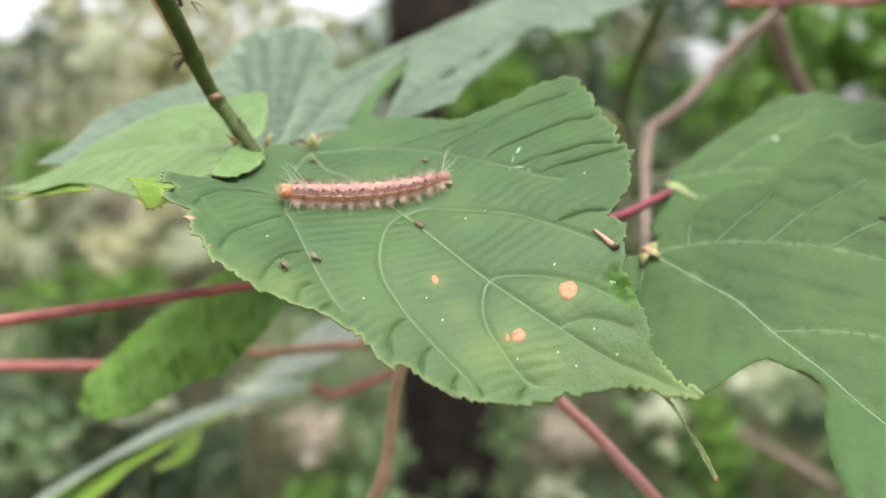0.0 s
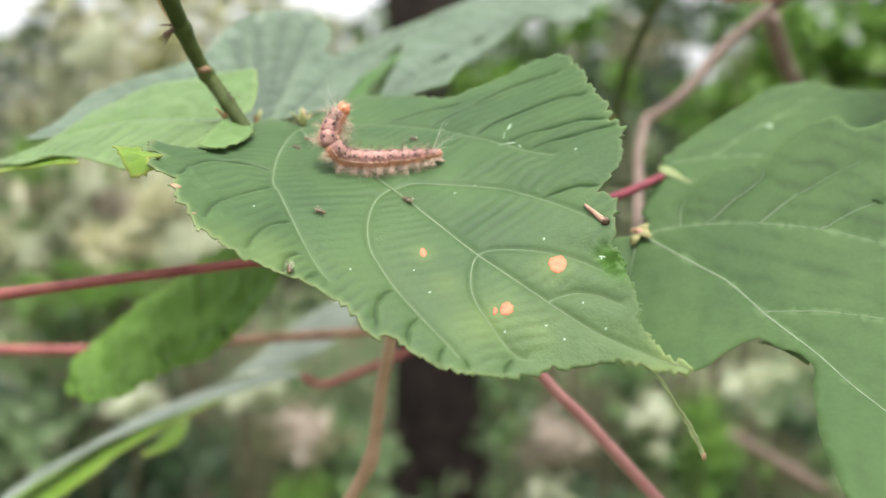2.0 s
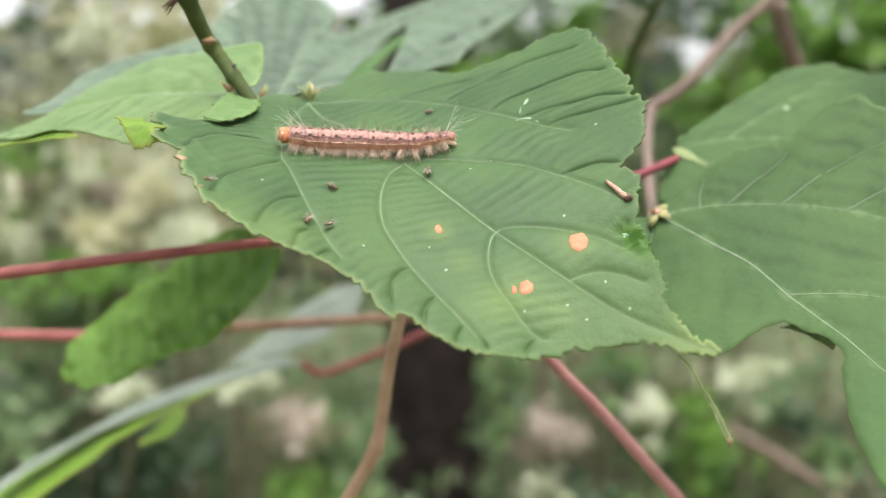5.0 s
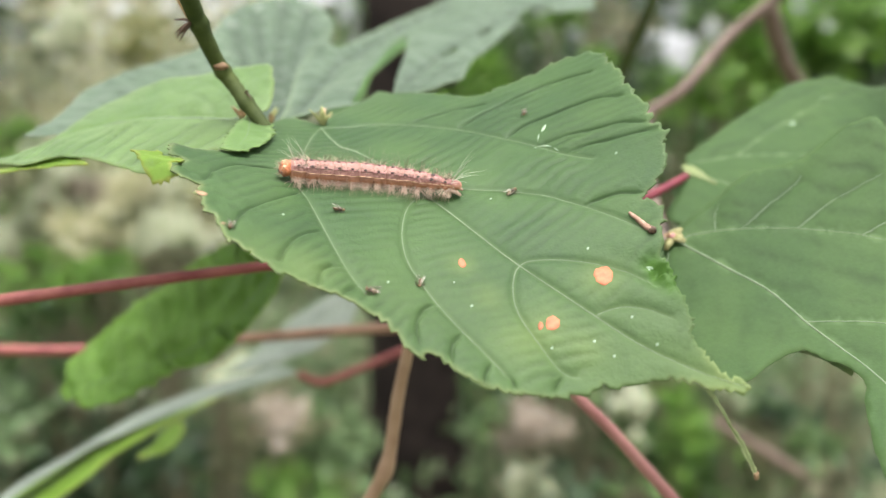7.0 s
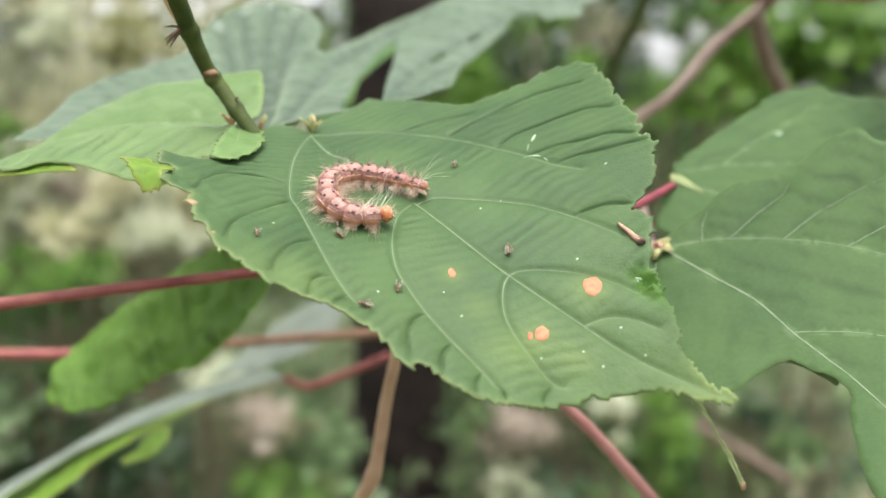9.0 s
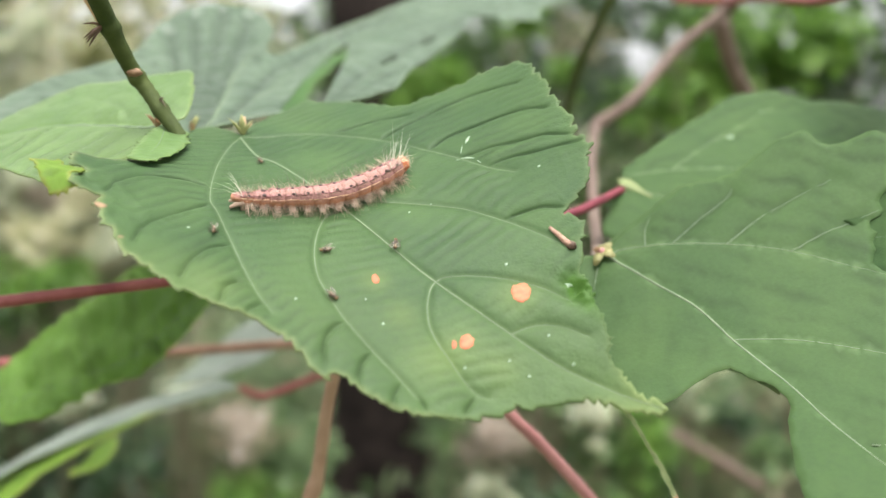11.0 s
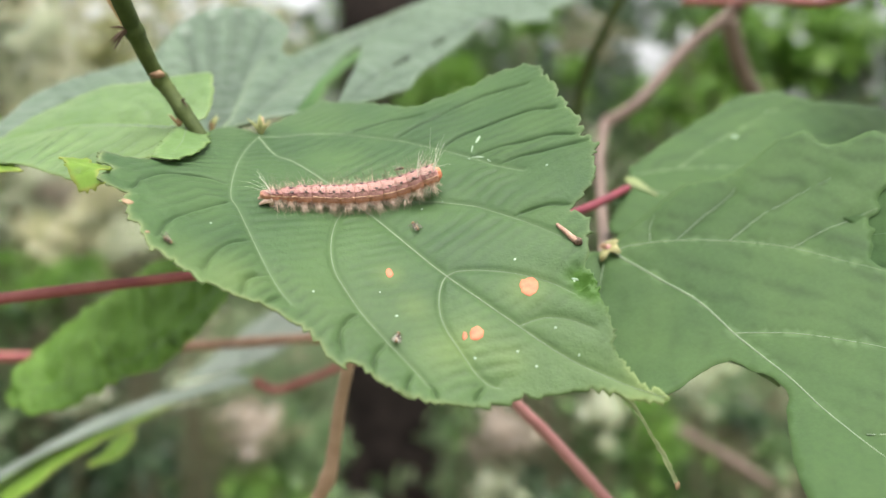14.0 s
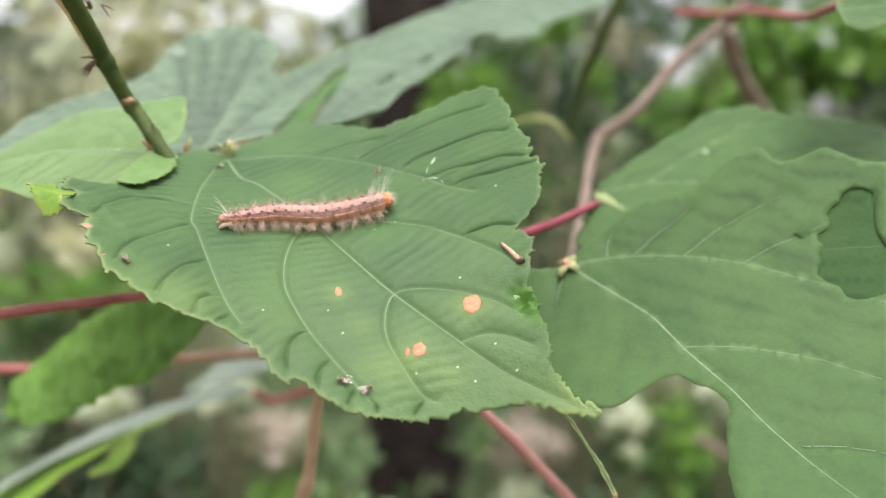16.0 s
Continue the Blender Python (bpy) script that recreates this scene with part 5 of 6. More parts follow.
# ---- marks and scraps on the broad leaf ----
def up_at(a, b):
    return lift_at("blade1", a, b)


def patch(name, a, b, ra, rb, mat, parent, seed, label="", turn=0.0):
    """A thin irregular spot lying on the blade."""
    bm = bmesh.new()
    rings, n = [], 22
    cos_t, sin_t = math.cos(radians(turn)), math.sin(radians(turn))
    for share, lift in ((0.25, 0.016), (0.6, 0.016), (0.9, 0.012), (1.0, 0.004), (1.02, -0.03)):
        ring = []
        for k in range(n):
            t = 2 * math.pi * k / n
            w = share * (1 + 0.22 * noise.noise((math.cos(t) * 1.2, math.sin(t) * 1.2, seed)) + 0.16 * noise.noise((math.cos(t) * 5, math.sin(t) * 5, seed + 3)))
            along_it, across = ra * w * math.cos(t), rb * w * math.sin(t)
            x, y = a + along_it * cos_t - across * sin_t, b + along_it * sin_t + across * cos_t
            ring.append(bm.verts.new(MAIN_SHEET.place(x, y, up_at(x, y) + lift) - parent.location))
        rings.append(ring)
    bm.faces.new(rings[0])
    for r0, r1 in zip(rings, rings[1:]):
        for k in range(n):
            bm.faces.new((r0[k], r1[k], r1[(k + 1) % n], r0[(k + 1) % n]))
    return part(name, bm, mat, parent, label)


# ---- the caterpillar, in segments that follow one another ----
CAT_SKIN, cs_nodes, cs_links, cs_b = material("caterpillar_skin", 0.6)
cs_tc = cs_nodes.new("ShaderNodeTexCoord")
cs_xyz = cs_nodes.new("ShaderNodeSeparateXYZ")
cs_links.new(cs_tc.outputs["Object"], cs_xyz.inputs[0])
cs_up = maths(cs_nodes, cs_links, "ADD", maths(cs_nodes, cs_links, "MULTIPLY", cs_xyz.outputs["Z"], 225.0), 0.5)
cs_up = maths(cs_nodes, cs_links, "ADD", cs_up, maths(cs_nodes, cs_links, "MULTIPLY", noise_tex(cs_nodes, cs_links, 1400, 4), 0.12))
cs_col = ramp(cs_nodes, cs_links, cs_up, [(0.10, (0.30, 0.19, 0.14)), (0.36, (0.36, 0.17, 0.10)), (0.56, (0.43, 0.175, 0.08)), (0.72, (0.36, 0.155, 0.10)), (0.80, (0.25, 0.105, 0.10)), (0.90, (0.265, 0.125, 0.11)), (0.98, (0.29, 0.15, 0.125))])
cs_links.new(mixed(cs_nodes, cs_links, maths(cs_nodes, cs_links, "MULTIPLY", noise_tex(cs_nodes, cs_links, 4000, 3), 0.35), cs_col, (0.34, 0.20, 0.15)), cs_b.inputs["Base Color"])
add_bump(cs_nodes, cs_links, cs_b, noise_tex(cs_nodes, cs_links, 2600, 4), 0.8, 0.0005)
CAT_DARK = plain_material("caterpillar_dark", (0.03, 0.015, 0.015), (0.08, 0.03, 0.03), 1500, 0.6)
CAT_LINE = plain_material("caterpillar_line", (0.38, 0.20, 0.11), (0.60, 0.40, 0.26), 1500, 0.6)
CAT_STRIPE = plain_material("caterpillar_stripe", (0.20, 0.075, 0.08), (0.32, 0.14, 0.14), 1500, 0.6)
CAT_HEAD = plain_material("caterpillar_head", (0.30, 0.085, 0.04), (0.56, 0.20, 0.08), 1500, 0.55, 0.7, 0.0004)
CAT_HAIR = plain_material("caterpillar_hair", (0.44, 0.31, 0.22), (0.60, 0.47, 0.36), 900, 0.6)
CAT_DOWN = plain_material("caterpillar_down", (0.25, 0.13, 0.095), (0.34, 0.20, 0.155), 900, 0.7)
CAT_BRISTLE = plain_material("caterpillar_bristle", (0.48, 0.46, 0.36), (0.66, 0.64, 0.54), 900, 0.5)
CAT_LEG = plain_material("caterpillar_leg", (0.48, 0.30, 0.22), (0.62, 0.45, 0.36), 1500, 0.6)
CAT_HAIR_DARK = plain_material("caterpillar_hair_dark", (0.10, 0.09, 0.06), (0.20, 0.18, 0.12), 900, 0.6)
N_SEG = 13


def blob(bm, centre, radii, u=16, v=10, lump=0.0, seed=0):
    """A rounded body appended to bm; lump roughens it."""
    m = bmesh.ops.create_uvsphere(bm, u_segments=u, v_segments=v, radius=1.0)["verts"]
    for w in m:
        k = 1 + lump * noise.noise(Vector(w.co) * 3 + Vector((seed, 0, 0)))
        w.co = Vector((w.co.x * radii[0] * k, w.co.y * radii[1] * k, w.co.z * radii[2] * k)) + Vector(centre)
    return bm


def hair(bm, root, tip, r, bend=0.15):
    """One tapering bristle."""
    root, tip = Vector(root), Vector(tip)
    d = tip - root
    side = d.orthogonal().normalized()
    mid = root + d * 0.55 + Vector((0, 0, 1)) * d.length * bend
    other = d.cross(side).normalized()
    prev = None
    for c, w in ((root, r), (mid, r * 0.7)):
        ring = [bm.verts.new(c + (side * math.cos(k * 2.094) + other * math.sin(k * 2.094)) * w) for k in range(3)]
        if prev:
            for k in range(3):
                bm.faces.new((prev[k], prev[(k + 1) % 3], ring[(k + 1) % 3], ring[k]))
        prev = ring
    end = bm.verts.new(tip)
    for k in range(3):
        bm.faces.new((prev[k], prev[(k + 1) % 3], end))


def caterpillar():
    """Millimetre-sized pieces; each segment's own space has x to the head and z away from the leaf."""
    base = thing("caterpillar", (0, 0, 0), "pinkish-brown hairy caterpillar with an orange head crawling on the leaf", "caterpillar")
    mm = 0.001
    segments = []
    rng = random.Random(8)
    for i in range(N_SEG):
        seg = None
        bm = bmesh.new()
        if i == 0:
            blob(bm, (-0.45 * mm, 0, 0.0), (1.45 * mm, 1.7 * mm, 1.65 * mm), 24, 16, 0.2)
            seg = part("head", bm, CAT_HEAD, base, "glossy orange head capsule")
            for s in (-1, 1):
                b = blob(bmesh.new(), (0.55 * mm, s * 1.02 * mm, -0.3 * mm), (0.22 * mm, 0.26 * mm, 0.30 * mm), 8, 6)
                part("eye_patch", b, CAT_DARK, seg)
                b = bmesh.new()
                hair(b, (0.7 * mm, s * 0.7 * mm, -0.9 * mm), (1.5 * mm, s * 1.0 * mm, -1.4 * mm), 0.12 * mm, 0)
                part("feeler", b, CAT_SKIN, seg)
            b = blob(bmesh.new(), (0.7 * mm, 0, -0.95 * mm), (0.4 * mm, 0.5 * mm, 0.4 * mm), 8, 6)
            part("mouthparts", b, CAT_DARK, seg)
            b = bmesh.new()
            hair(b, (0.75 * mm, 0, 0.85 * mm), (1.03 * mm, 0, -0.4 * mm), 0.08 * mm, 0.05)
            part("head_seam", b, CAT_DARK, seg)
            for s in (-1, 1):
                b = blob(bmesh.new(), (0.2 * mm, s * 0.85 * mm, 0.95 * mm), (0.5 * mm, 0.42 * mm, 0.40 * mm), 10, 8, 0.4, 6 + s)
                part("cheek_mark", b, CAT_LINE, seg, "pale tan blotch" if s < 0 else "")
            b = bmesh.new()
            for k in range(120):
                d = Vector((rng.uniform(-0.2, 1), rng.gauss(0, 0.7), rng.gauss(0.3, 0.6))).normalized()
                hair(b, d * 1.1 * mm, d * rng.uniform(1.7, 3.0) * mm, 0.022 * mm, 0.05)
            part("head_bristles", b, CAT_HAIR, seg)
        else:
            t = i / (N_SEG - 1)
            r = 2.45 * mm * (0.80 + 0.20 * math.sin(math.pi * min(1, t * 1.15 + 0.06))) * (0.56 if i == N_SEG - 1 else 1) * (0.80 if i == N_SEG - 2 else 1)
            half = 2.25 * mm
            blob(bm, (0, 0, 0), (1, 1, 1), 22, 18)
            for w in bm.verts:
                wide = math.hypot(w.co.y, w.co.z)
                swell = (max(0.0, 1 - abs(w.co.x) ** 3.5)) ** 0.5 / wide if wide > 1e-4 else 0
                k = 1 + 0.05 * noise.noise(Vector(w.co) * 3 + Vector((i, 0, 0))) + 0.02 * math.cos(w.co.x * 11)
                w.co = Vector((w.co.x * half, w.co.y * swell * r * k, w.co.z * swell * r * 0.95 * k))
            seg = part("body_segment", bm, CAT_SKIN, base, "pink wrinkled body segment" if i == 1 else "")
            for s in (-1, 1):
                for ky, kz, q in ((0.84, -0.20, 0.55), (0.62, 0.62, 0.36), (0.72, -0.62, 0.56)):
                    b = blob(bmesh.new(), (0.1 * mm, s * r * ky, r * kz), (q * 1.3 * mm, q * mm, q * mm), 10, 8, 0.2, i)
                    part("wart", b, CAT_SKIN, seg)
                b = blob(bmesh.new(), (0.0, s * r * 0.52, r * 0.80), (1.5 * mm, 0.22 * mm, 0.14 * mm), 10, 6, 0.9, i + s)
                part("back_stripe", b, CAT_STRIPE, seg)
                big = 1.1 if i in (2, N_SEG - 2) else 0.8
                b = blob(bmesh.new(), (0.25 * mm, s * r * 0.42, r * 0.87), (0.46 * mm * big, 0.40 * mm * big, 0.28 * mm), 8, 6, 0.4, i * 3 + s)
                part("dark_spot", b, CAT_DARK, seg)
                b = blob(bmesh.new(), (-0.1 * mm, s * r * 0.86, r * (0.44 + 0.04 * math.sin(i * 2.3))), (1.5 * mm, 0.12 * mm, 0.12 * mm), 14, 6, 1.6, i * 5 + s)
                part("side_line", b, CAT_LINE, seg)
                legs = i in (1, 2, 3) or i in (6, 7, 8, 9) or i == N_SEG - 1
                if legs:
                    true_leg = i <= 3
                    b = bmesh.new()
                    lr = 0.28 * mm if true_leg else 0.56 * mm
                    x = -0.8 * mm if i == N_SEG - 1 else 0.2 * mm
                    tube(b, [(x, s * r * 0.62, -r * 0.55), (x + 0.15 * mm, s * r * 0.80, -r * 0.95), (x + 0.2 * mm, s * r * 0.78, -2.55 * mm)], [lr * 1.15, lr, lr * (0.4 if true_leg else 1.05)], 8)
                    part("leg", b, CAT_SKIN if true_leg else CAT_LEG, seg)
                for zz, spread, ln, cnt in ((-0.50, 0.95, 3.7, 26), (-0.10, 0.35, 4.6, 18)):
                    b = bmesh.new()
                    for k in range(cnt):
                        ang = rng.gauss(0, 0.36 if k % 3 else 0.85)
                        out = Vector((math.sin(ang) * 0.9, s * math.cos(ang), -spread * rng.uniform(0.3, 1.1) + 0.12)).normalized()
                        length = rng.uniform(0.6, 1.2) * ln * mm
                        root = Vector((0.1 * mm + rng.gauss(0, 0.42) * mm, s * r * 0.92, zz * r))
                        if root.z + out.z * length < -2.7 * mm:
                            length = (2.7 * mm + root.z) / -out.z
                        hair(b, root, root + out * length, 0.027 * mm, 0.05)
                    part("side_bristles", b, CAT_HAIR, seg)
                b = bmesh.new()
                for k in range(60):
                    ang = rng.uniform(-0.75, 1.5)
                    root = Vector((rng.uniform(-1.6, 1.6) * mm, s * r * math.cos(ang) * 0.95, r * math.sin(ang) * 0.9))
                    d = Vector((rng.gauss(0, 0.4), s * math.cos(ang), math.sin(ang) - 0.25)).normalized()
                    hair(b, root, root + d * rng.uniform(0.4, 1.3) * mm, 0.026 * mm, 0.0)
                part("down", b, CAT_DOWN, seg)
                b = bmesh.new()
                for k in range(60):
                    ang = rng.uniform(-0.95, 0.0)
                    root = Vector((rng.uniform(-1.7, 1.7) * mm, s * r * math.cos(ang) * 0.95, r * math.sin(ang) * 0.9))
                    d = Vector((rng.gauss(0, 0.5), s * math.cos(ang), math.sin(ang) - 0.45)).normalized()
                    hair(b, root, root + d * rng.uniform(0.5, 1.7) * mm, 0.024 * mm, 0.0)
                part("flank_down", b, CAT_HAIR, seg)
                b = bmesh.new()
                for k in range(16):
                    length = rng.uniform(1.8, 5.4) * mm
                    root = Vector((rng.uniform(-0.9, 0.9) * mm, s * r * 0.6, r * 0.72))
                    hair(b, root, root + Vector((rng.gauss(-0.15, 0.35), s * rng.uniform(0.15, 0.7), 1)).normalized() * length, 0.024 * mm, 0.0)
                part("back_bristles", b, CAT_HAIR_DARK, seg)
            if i == N_SEG - 1:
                part("tail_plate", blob(bmesh.new(), (-1.5 * mm, 0, 0.1 * mm), (1.9 * mm, 1.15 * mm, 1.0 * mm), 14, 10, 0.2, 4), CAT_SKIN, seg)
                for s in (-1, 1):
                    b = tube(bmesh.new(), [(-0.6 * mm, s * 0.7 * mm, -0.5 * mm), (-2.2 * mm, s * 0.8 * mm, -1.1 * mm), (-3.2 * mm, s * 0.9 * mm, -1.9 * mm)], [0.7 * mm, 0.55 * mm, 0.3 * mm], 8)
                    part("clasper", b, CAT_LEG, seg)
            if i in (1, 2, N_SEG - 1):
                b = bmesh.new()
                for k in range(14):
                    sx = 1 if i < 3 else -1
                    root = Vector((sx * 0.9 * mm, rng.uniform(-0.7, 0.7) * r, r * 0.7))
                    hair(b, root, root + Vector((sx * rng.uniform(0.25, 1.0), rng.gauss(0, 0.55), rng.uniform(0.25, 1.1))).normalized() * rng.uniform(5.0, 9.5) * mm, 0.030 * mm, 0.08)
                part("long_bristles", b, CAT_BRISTLE, seg)
        segments.append(seg)
    return base, segments


# ---- small flies ----
FLY_BODY = plain_material("fly_body", (0.030, 0.021, 0.014), (0.10, 0.065, 0.038), 2500, 0.6)
FLY_AMBER = plain_material("fly_amber", (0.08, 0.048, 0.018), (0.17, 0.10, 0.04), 2500, 0.4)
FLY_WING, fw_nodes, fw_links, fw_b = material("fly_wing", 0.2)
fw_b.inputs["Base Color"].default_value = (0.75, 0.75, 0.78, 1)
fw_b.inputs["Alpha"].default_value = 0.3
fw_n = noise_tex(fw_nodes, fw_links, 2500, 2)
fw_links.new(ramp(fw_nodes, fw_links, fw_n, [(0.3, (0.24, 0.21, 0.16)), (0.7, (0.42, 0.39, 0.32))]), fw_b.inputs["Base Color"])


def fly(label, big=1.0, folded=True):
    mm = 0.001 * big
    base = thing("fly", (0, 0, 0), label, "fly", "small flies on the leaf")
    part("thorax", blob(bmesh.new(), (0.15 * mm, 0, 0.65 * mm), (0.5 * mm, 0.40 * mm, 0.42 * mm), 12, 8), FLY_BODY, base)
    part("abdomen", blob(bmesh.new(), (-0.75 * mm, 0, 0.55 * mm), (0.75 * mm, 0.42 * mm, 0.38 * mm), 12, 8), FLY_AMBER, base)
    part("head", blob(bmesh.new(), (0.85 * mm, 0, 0.68 * mm), (0.28 * mm, 0.38 * mm, 0.34 * mm), 10, 8), FLY_AMBER, base)
    for s in (-1, 1):
        b = bmesh.new()
        ang = 0.22 if folded else 0.7
        ax = Vector((-math.cos(ang), s * math.sin(ang), 0.08))
        sd = Vector((math.sin(ang), s * math.cos(ang), 0))
        ring = []
        for k in range(10):
            t = 2 * math.pi * k / 10
            ring.append(b.verts.new(Vector((0.1 * mm, s * 0.25 * mm, 0.98 * mm)) + ax * (1.05 * mm + 1.05 * mm * math.cos(t)) + sd * (0.4 * mm * math.sin(t))))
        b.faces.new(ring)
        bmesh.ops.solidify(b, geom=b.faces[:], thickness=0.02 * mm)
        part("wing", b, FLY_WING, base)
        for k, x in enumerate((0.45, 0.1, -0.2)):
            b = bmesh.new()
            fx = (0.5, 0.0, -0.55)[k]
            tube(b, [(x * mm, s * 0.3 * mm, 0.5 * mm), ((x + fx * 0.6) * mm, s * 0.85 * mm, 0.62 * mm), ((x + fx) * mm, s * 1.15 * mm, 0.02 * mm)], [0.06 * mm, 0.05 * mm, 0.035 * mm], 5)
            part("leg", b, FLY_BODY, base)
    return base


# ---- scraps, specks and spots lying on the broad leaf ----
broad = [o for o in scene.objects if o.name == "broad_leaf"][0]
for k, (a, b, ra, rb, turn) in enumerate(((9.05, 0.14, 0.237, 0.187, 131.0), (9.11, -1.38, 0.16, 0.129, 122.0), (8.99, -1.59, 0.089, 0.049, 131.0), (6.92, -1.71, 0.125, 0.075, 145.0))):
    patch("rust_spot", a, b, ra, rb, SPOT, broad, 40 + k, "dry rust-orange spot" if k == 0 else "", turn)
for k, (a, b, s) in enumerate(((7.84, -2.33, 0.036), (10.06, -0.17, 0.032), (8.39, 0.41, 0.034), (9.46, -1.77, 0.03), (10.37, -1.02, 0.03), (10.77, -0.26, 0.03), (9.91, -1.07, 0.03),
                               (7.16, 2.66, 0.035), (6.03, 0.63, 0.02), (5.92, 0.11, 0.03), (7.2, -2.2, 0.02), (6.5, -3.3, 0.028), (4.0, -3.9, 0.03))):
    patch("pale_speck", a, b, s * 0.75, s, SPECK, broad, 60 + k)
for k, (a, b, ra, rb, turn) in enumerate(((5.17, 2.57, 0.189, 0.062, 112.0), (5.28, 2.28, 0.201, 0.02, 127.0), (5.6, 2.16, 0.265, 0.028, -159.0), (5.9, 2.19, 0.114, 0.018, 173.0), (5.45, 2.01, 0.066, 0.024, -99.0), (9.58, 0.92, 0.12, 0.037, -154.0), (9.6, 0.87, 0.076, 0.027, 131.0))):
    patch("scraped_mark", a, b, ra * 0.62, rb * 0.55, SPECK, broad, 90 + k, "white scraped mark" if k == 0 else "", turn)


def twig_scrap():
    at = MAIN_SHEET.place(8.78, 1.56, up_at(8.78, 1.56))
    base = thing("twig_scrap", at, "short dry reddish-brown twig scrap lying on the leaf", "twig")
    line = [MAIN_SHEET.place(a, b, up_at(a, b) + 0.035) - at for a, b in ((8.45, 1.58), (8.58, 1.565), (8.76, 1.55), (8.92, 1.53), (9.10, 1.51))]
    part("piece", tube(bmesh.new(), smooth_line(line, 4), [0.00034 + 0.00042 * k / 16 + 0.00005 * math.sin(k * 2.1) for k in range(17)], 8), TWIG, base)
    b = blob(bmesh.new(), line[-1], (0.0009, 0.0007, 0.0008), 10, 8, 0.6, 3)
    part("knob", b, DRY, base, "dark broken end")


twig_scrap()


def stipules(at, label, count, size, seed, mats=(STIPULE, WEDGE)):
    """A tuft of small dry bracts where leaf stalks meet."""
    rng = random.Random(seed)
    base = thing("stipule_tuft", at, label, "stipule", "dry bracts at the leaf bases")
    for k in range(count):
        b = bmesh.new()
        d = Vector((rng.gauss(0, 0.6), rng.gauss(-0.2, 0.5), rng.uniform(0.2, 1.0))).normalized()
        n = size * rng.uniform(0.6, 1.1)
        tube(b, [(0, 0, -0.0004), d * n * 0.5 + Vector((0, 0, n * 0.06)), d * n], [n * 0.16, n * 0.17, n * 0.03], 6, flat=0.35)
        part("bract", b, mats[k % 2], base)
    return base


stipules(MAIN_SHEET.place(0.5, -0.30, 0.02), "yellowish-tan pointed bracts at the base of the leaf", 6, 0.0050, 1, (PEACH, WEDGE))
def rosette(sheet, a, b, size, label, seed):
    """Pale bracts spread flat on a leaf base round a red middle, with a few upright points."""
    rng = random.Random(seed)
    base = thing("stipule_tuft", sheet.place(a, b, 0.02), label, "stipule", "dry bracts at the leaf bases")
    for k in range(6):
        turn = math.radians(-80 + 42 * k + rng.uniform(-20, 20))
        out = (sheet.u * math.cos(turn) + sheet.v * math.sin(turn)) * size * rng.uniform(0.45, 1.15)
        petal = tube(bmesh.new(), [sheet.n * 0.0004, out * 0.5 + sheet.n * 0.0010, out + sheet.n * 0.0006], [size * 0.22, size * 0.30, size * 0.12], 8, up=tuple(sheet.n), flat=0.2)
        part("bract", petal, BRACT, base)
    for k in range(5):
        d = (sheet.n + Vector((rng.gauss(-0.4, 0.4), rng.gauss(0, 0.3), rng.gauss(0.2, 0.3)))).normalized() * size * 0.7
        part("bract", tube(bmesh.new(), [(0, 0, 0), d * 0.5, d], [size * 0.10, size * 0.08, size * 0.01], 6), STIPULE, base)
    part("bud", blob(bmesh.new(), sheet.n * 0.0008, (size * 0.26, size * 0.22, size * 0.2), 12, 8, 0.5, seed), STEM_PINK, base, "pinkish-red bud in the middle")
    return base


rosette(RIGHT_SHEET, -0.28, -0.02, 0.0040, "yellowish bracts round a reddish bud at the lobed leaf's base", 2)
stipules(UPPER_SHEET.place(-0.1, -0.1, 0.02), "small tan bracts at a leaf base", 5, 0.004, 4, (PEACH, WEDGE))
stipules(LEFT_SHEET.place(-0.2, 0.55, 0.05), "small orange-tan bracts at the young leaf's base", 6, 0.0036, 5, (PEACH, PEACH))


shoot = [o for o in scene.objects if o.name == "shoot"][0]
for k, (at, way, n) in enumerate((((-0.0613, 0.2240, 1.6362), (-0.6, -0.4, 0.7), 0.004), ((-0.0621, 0.2300, 1.6251), (-0.9, -0.3, -0.2), 0.0045), ((-0.0512, 0.2352, 1.6092), (0.55, -0.3, 0.8), 0.0026), ((-0.0591, 0.2240, 1.6370), (0.7, -0.2, 0.2), 0.003))):
    rng = random.Random(200 + k)
    b = bmesh.new()
    for j in range(5 if n > 0.003 else 2):
        d = (Vector(way) + Vector((rng.gauss(0, 0.5), rng.gauss(0, 0.4), rng.gauss(0, 0.5)))).normalized()
        p = Vector(at) - shoot.location
        tube(b, [p, p + d * n * 0.5 + Vector((0, 0, -n * 0.1)), p + d * n + Vector((0, 0, -n * 0.35))], [n * 0.09, n * 0.07, n * 0.02], 5)
    part("dried_bract", b, DRY, shoot, "dark shrivelled bract" if k == 0 else "")


rear = [o for o in scene.objects if o.get("label", "").startswith("dusty-green leaf half hidden")][0]
for a, b, n in ((4.31, 1.17, 0.11), (6.2, 2.4, 0.04)):
    q = bmesh.new()
    at = RR_SHEET.place(a, b, lift_at("blade3", a, b) + 0.02) - rear.location
    blob(q, (0, 0, 0), (0.01 * n, 0.008 * n, 0.0002), 12, 6, 0.3, 4)
    mark = part("pale_mark", q, SPECK, rear)
    mark.matrix_basis = Matrix.Translation(at) @ RR_SHEET.n.to_track_quat("Z", "Y").to_matrix().to_4x4()


wedge = [RR_SHEET.place(0.09 + (0.40) * k, 0.18 + (-1.01) * k, 0.015) - rear.location for k in (-0.1, 0.15, 0.45, 0.75, 1.1)]
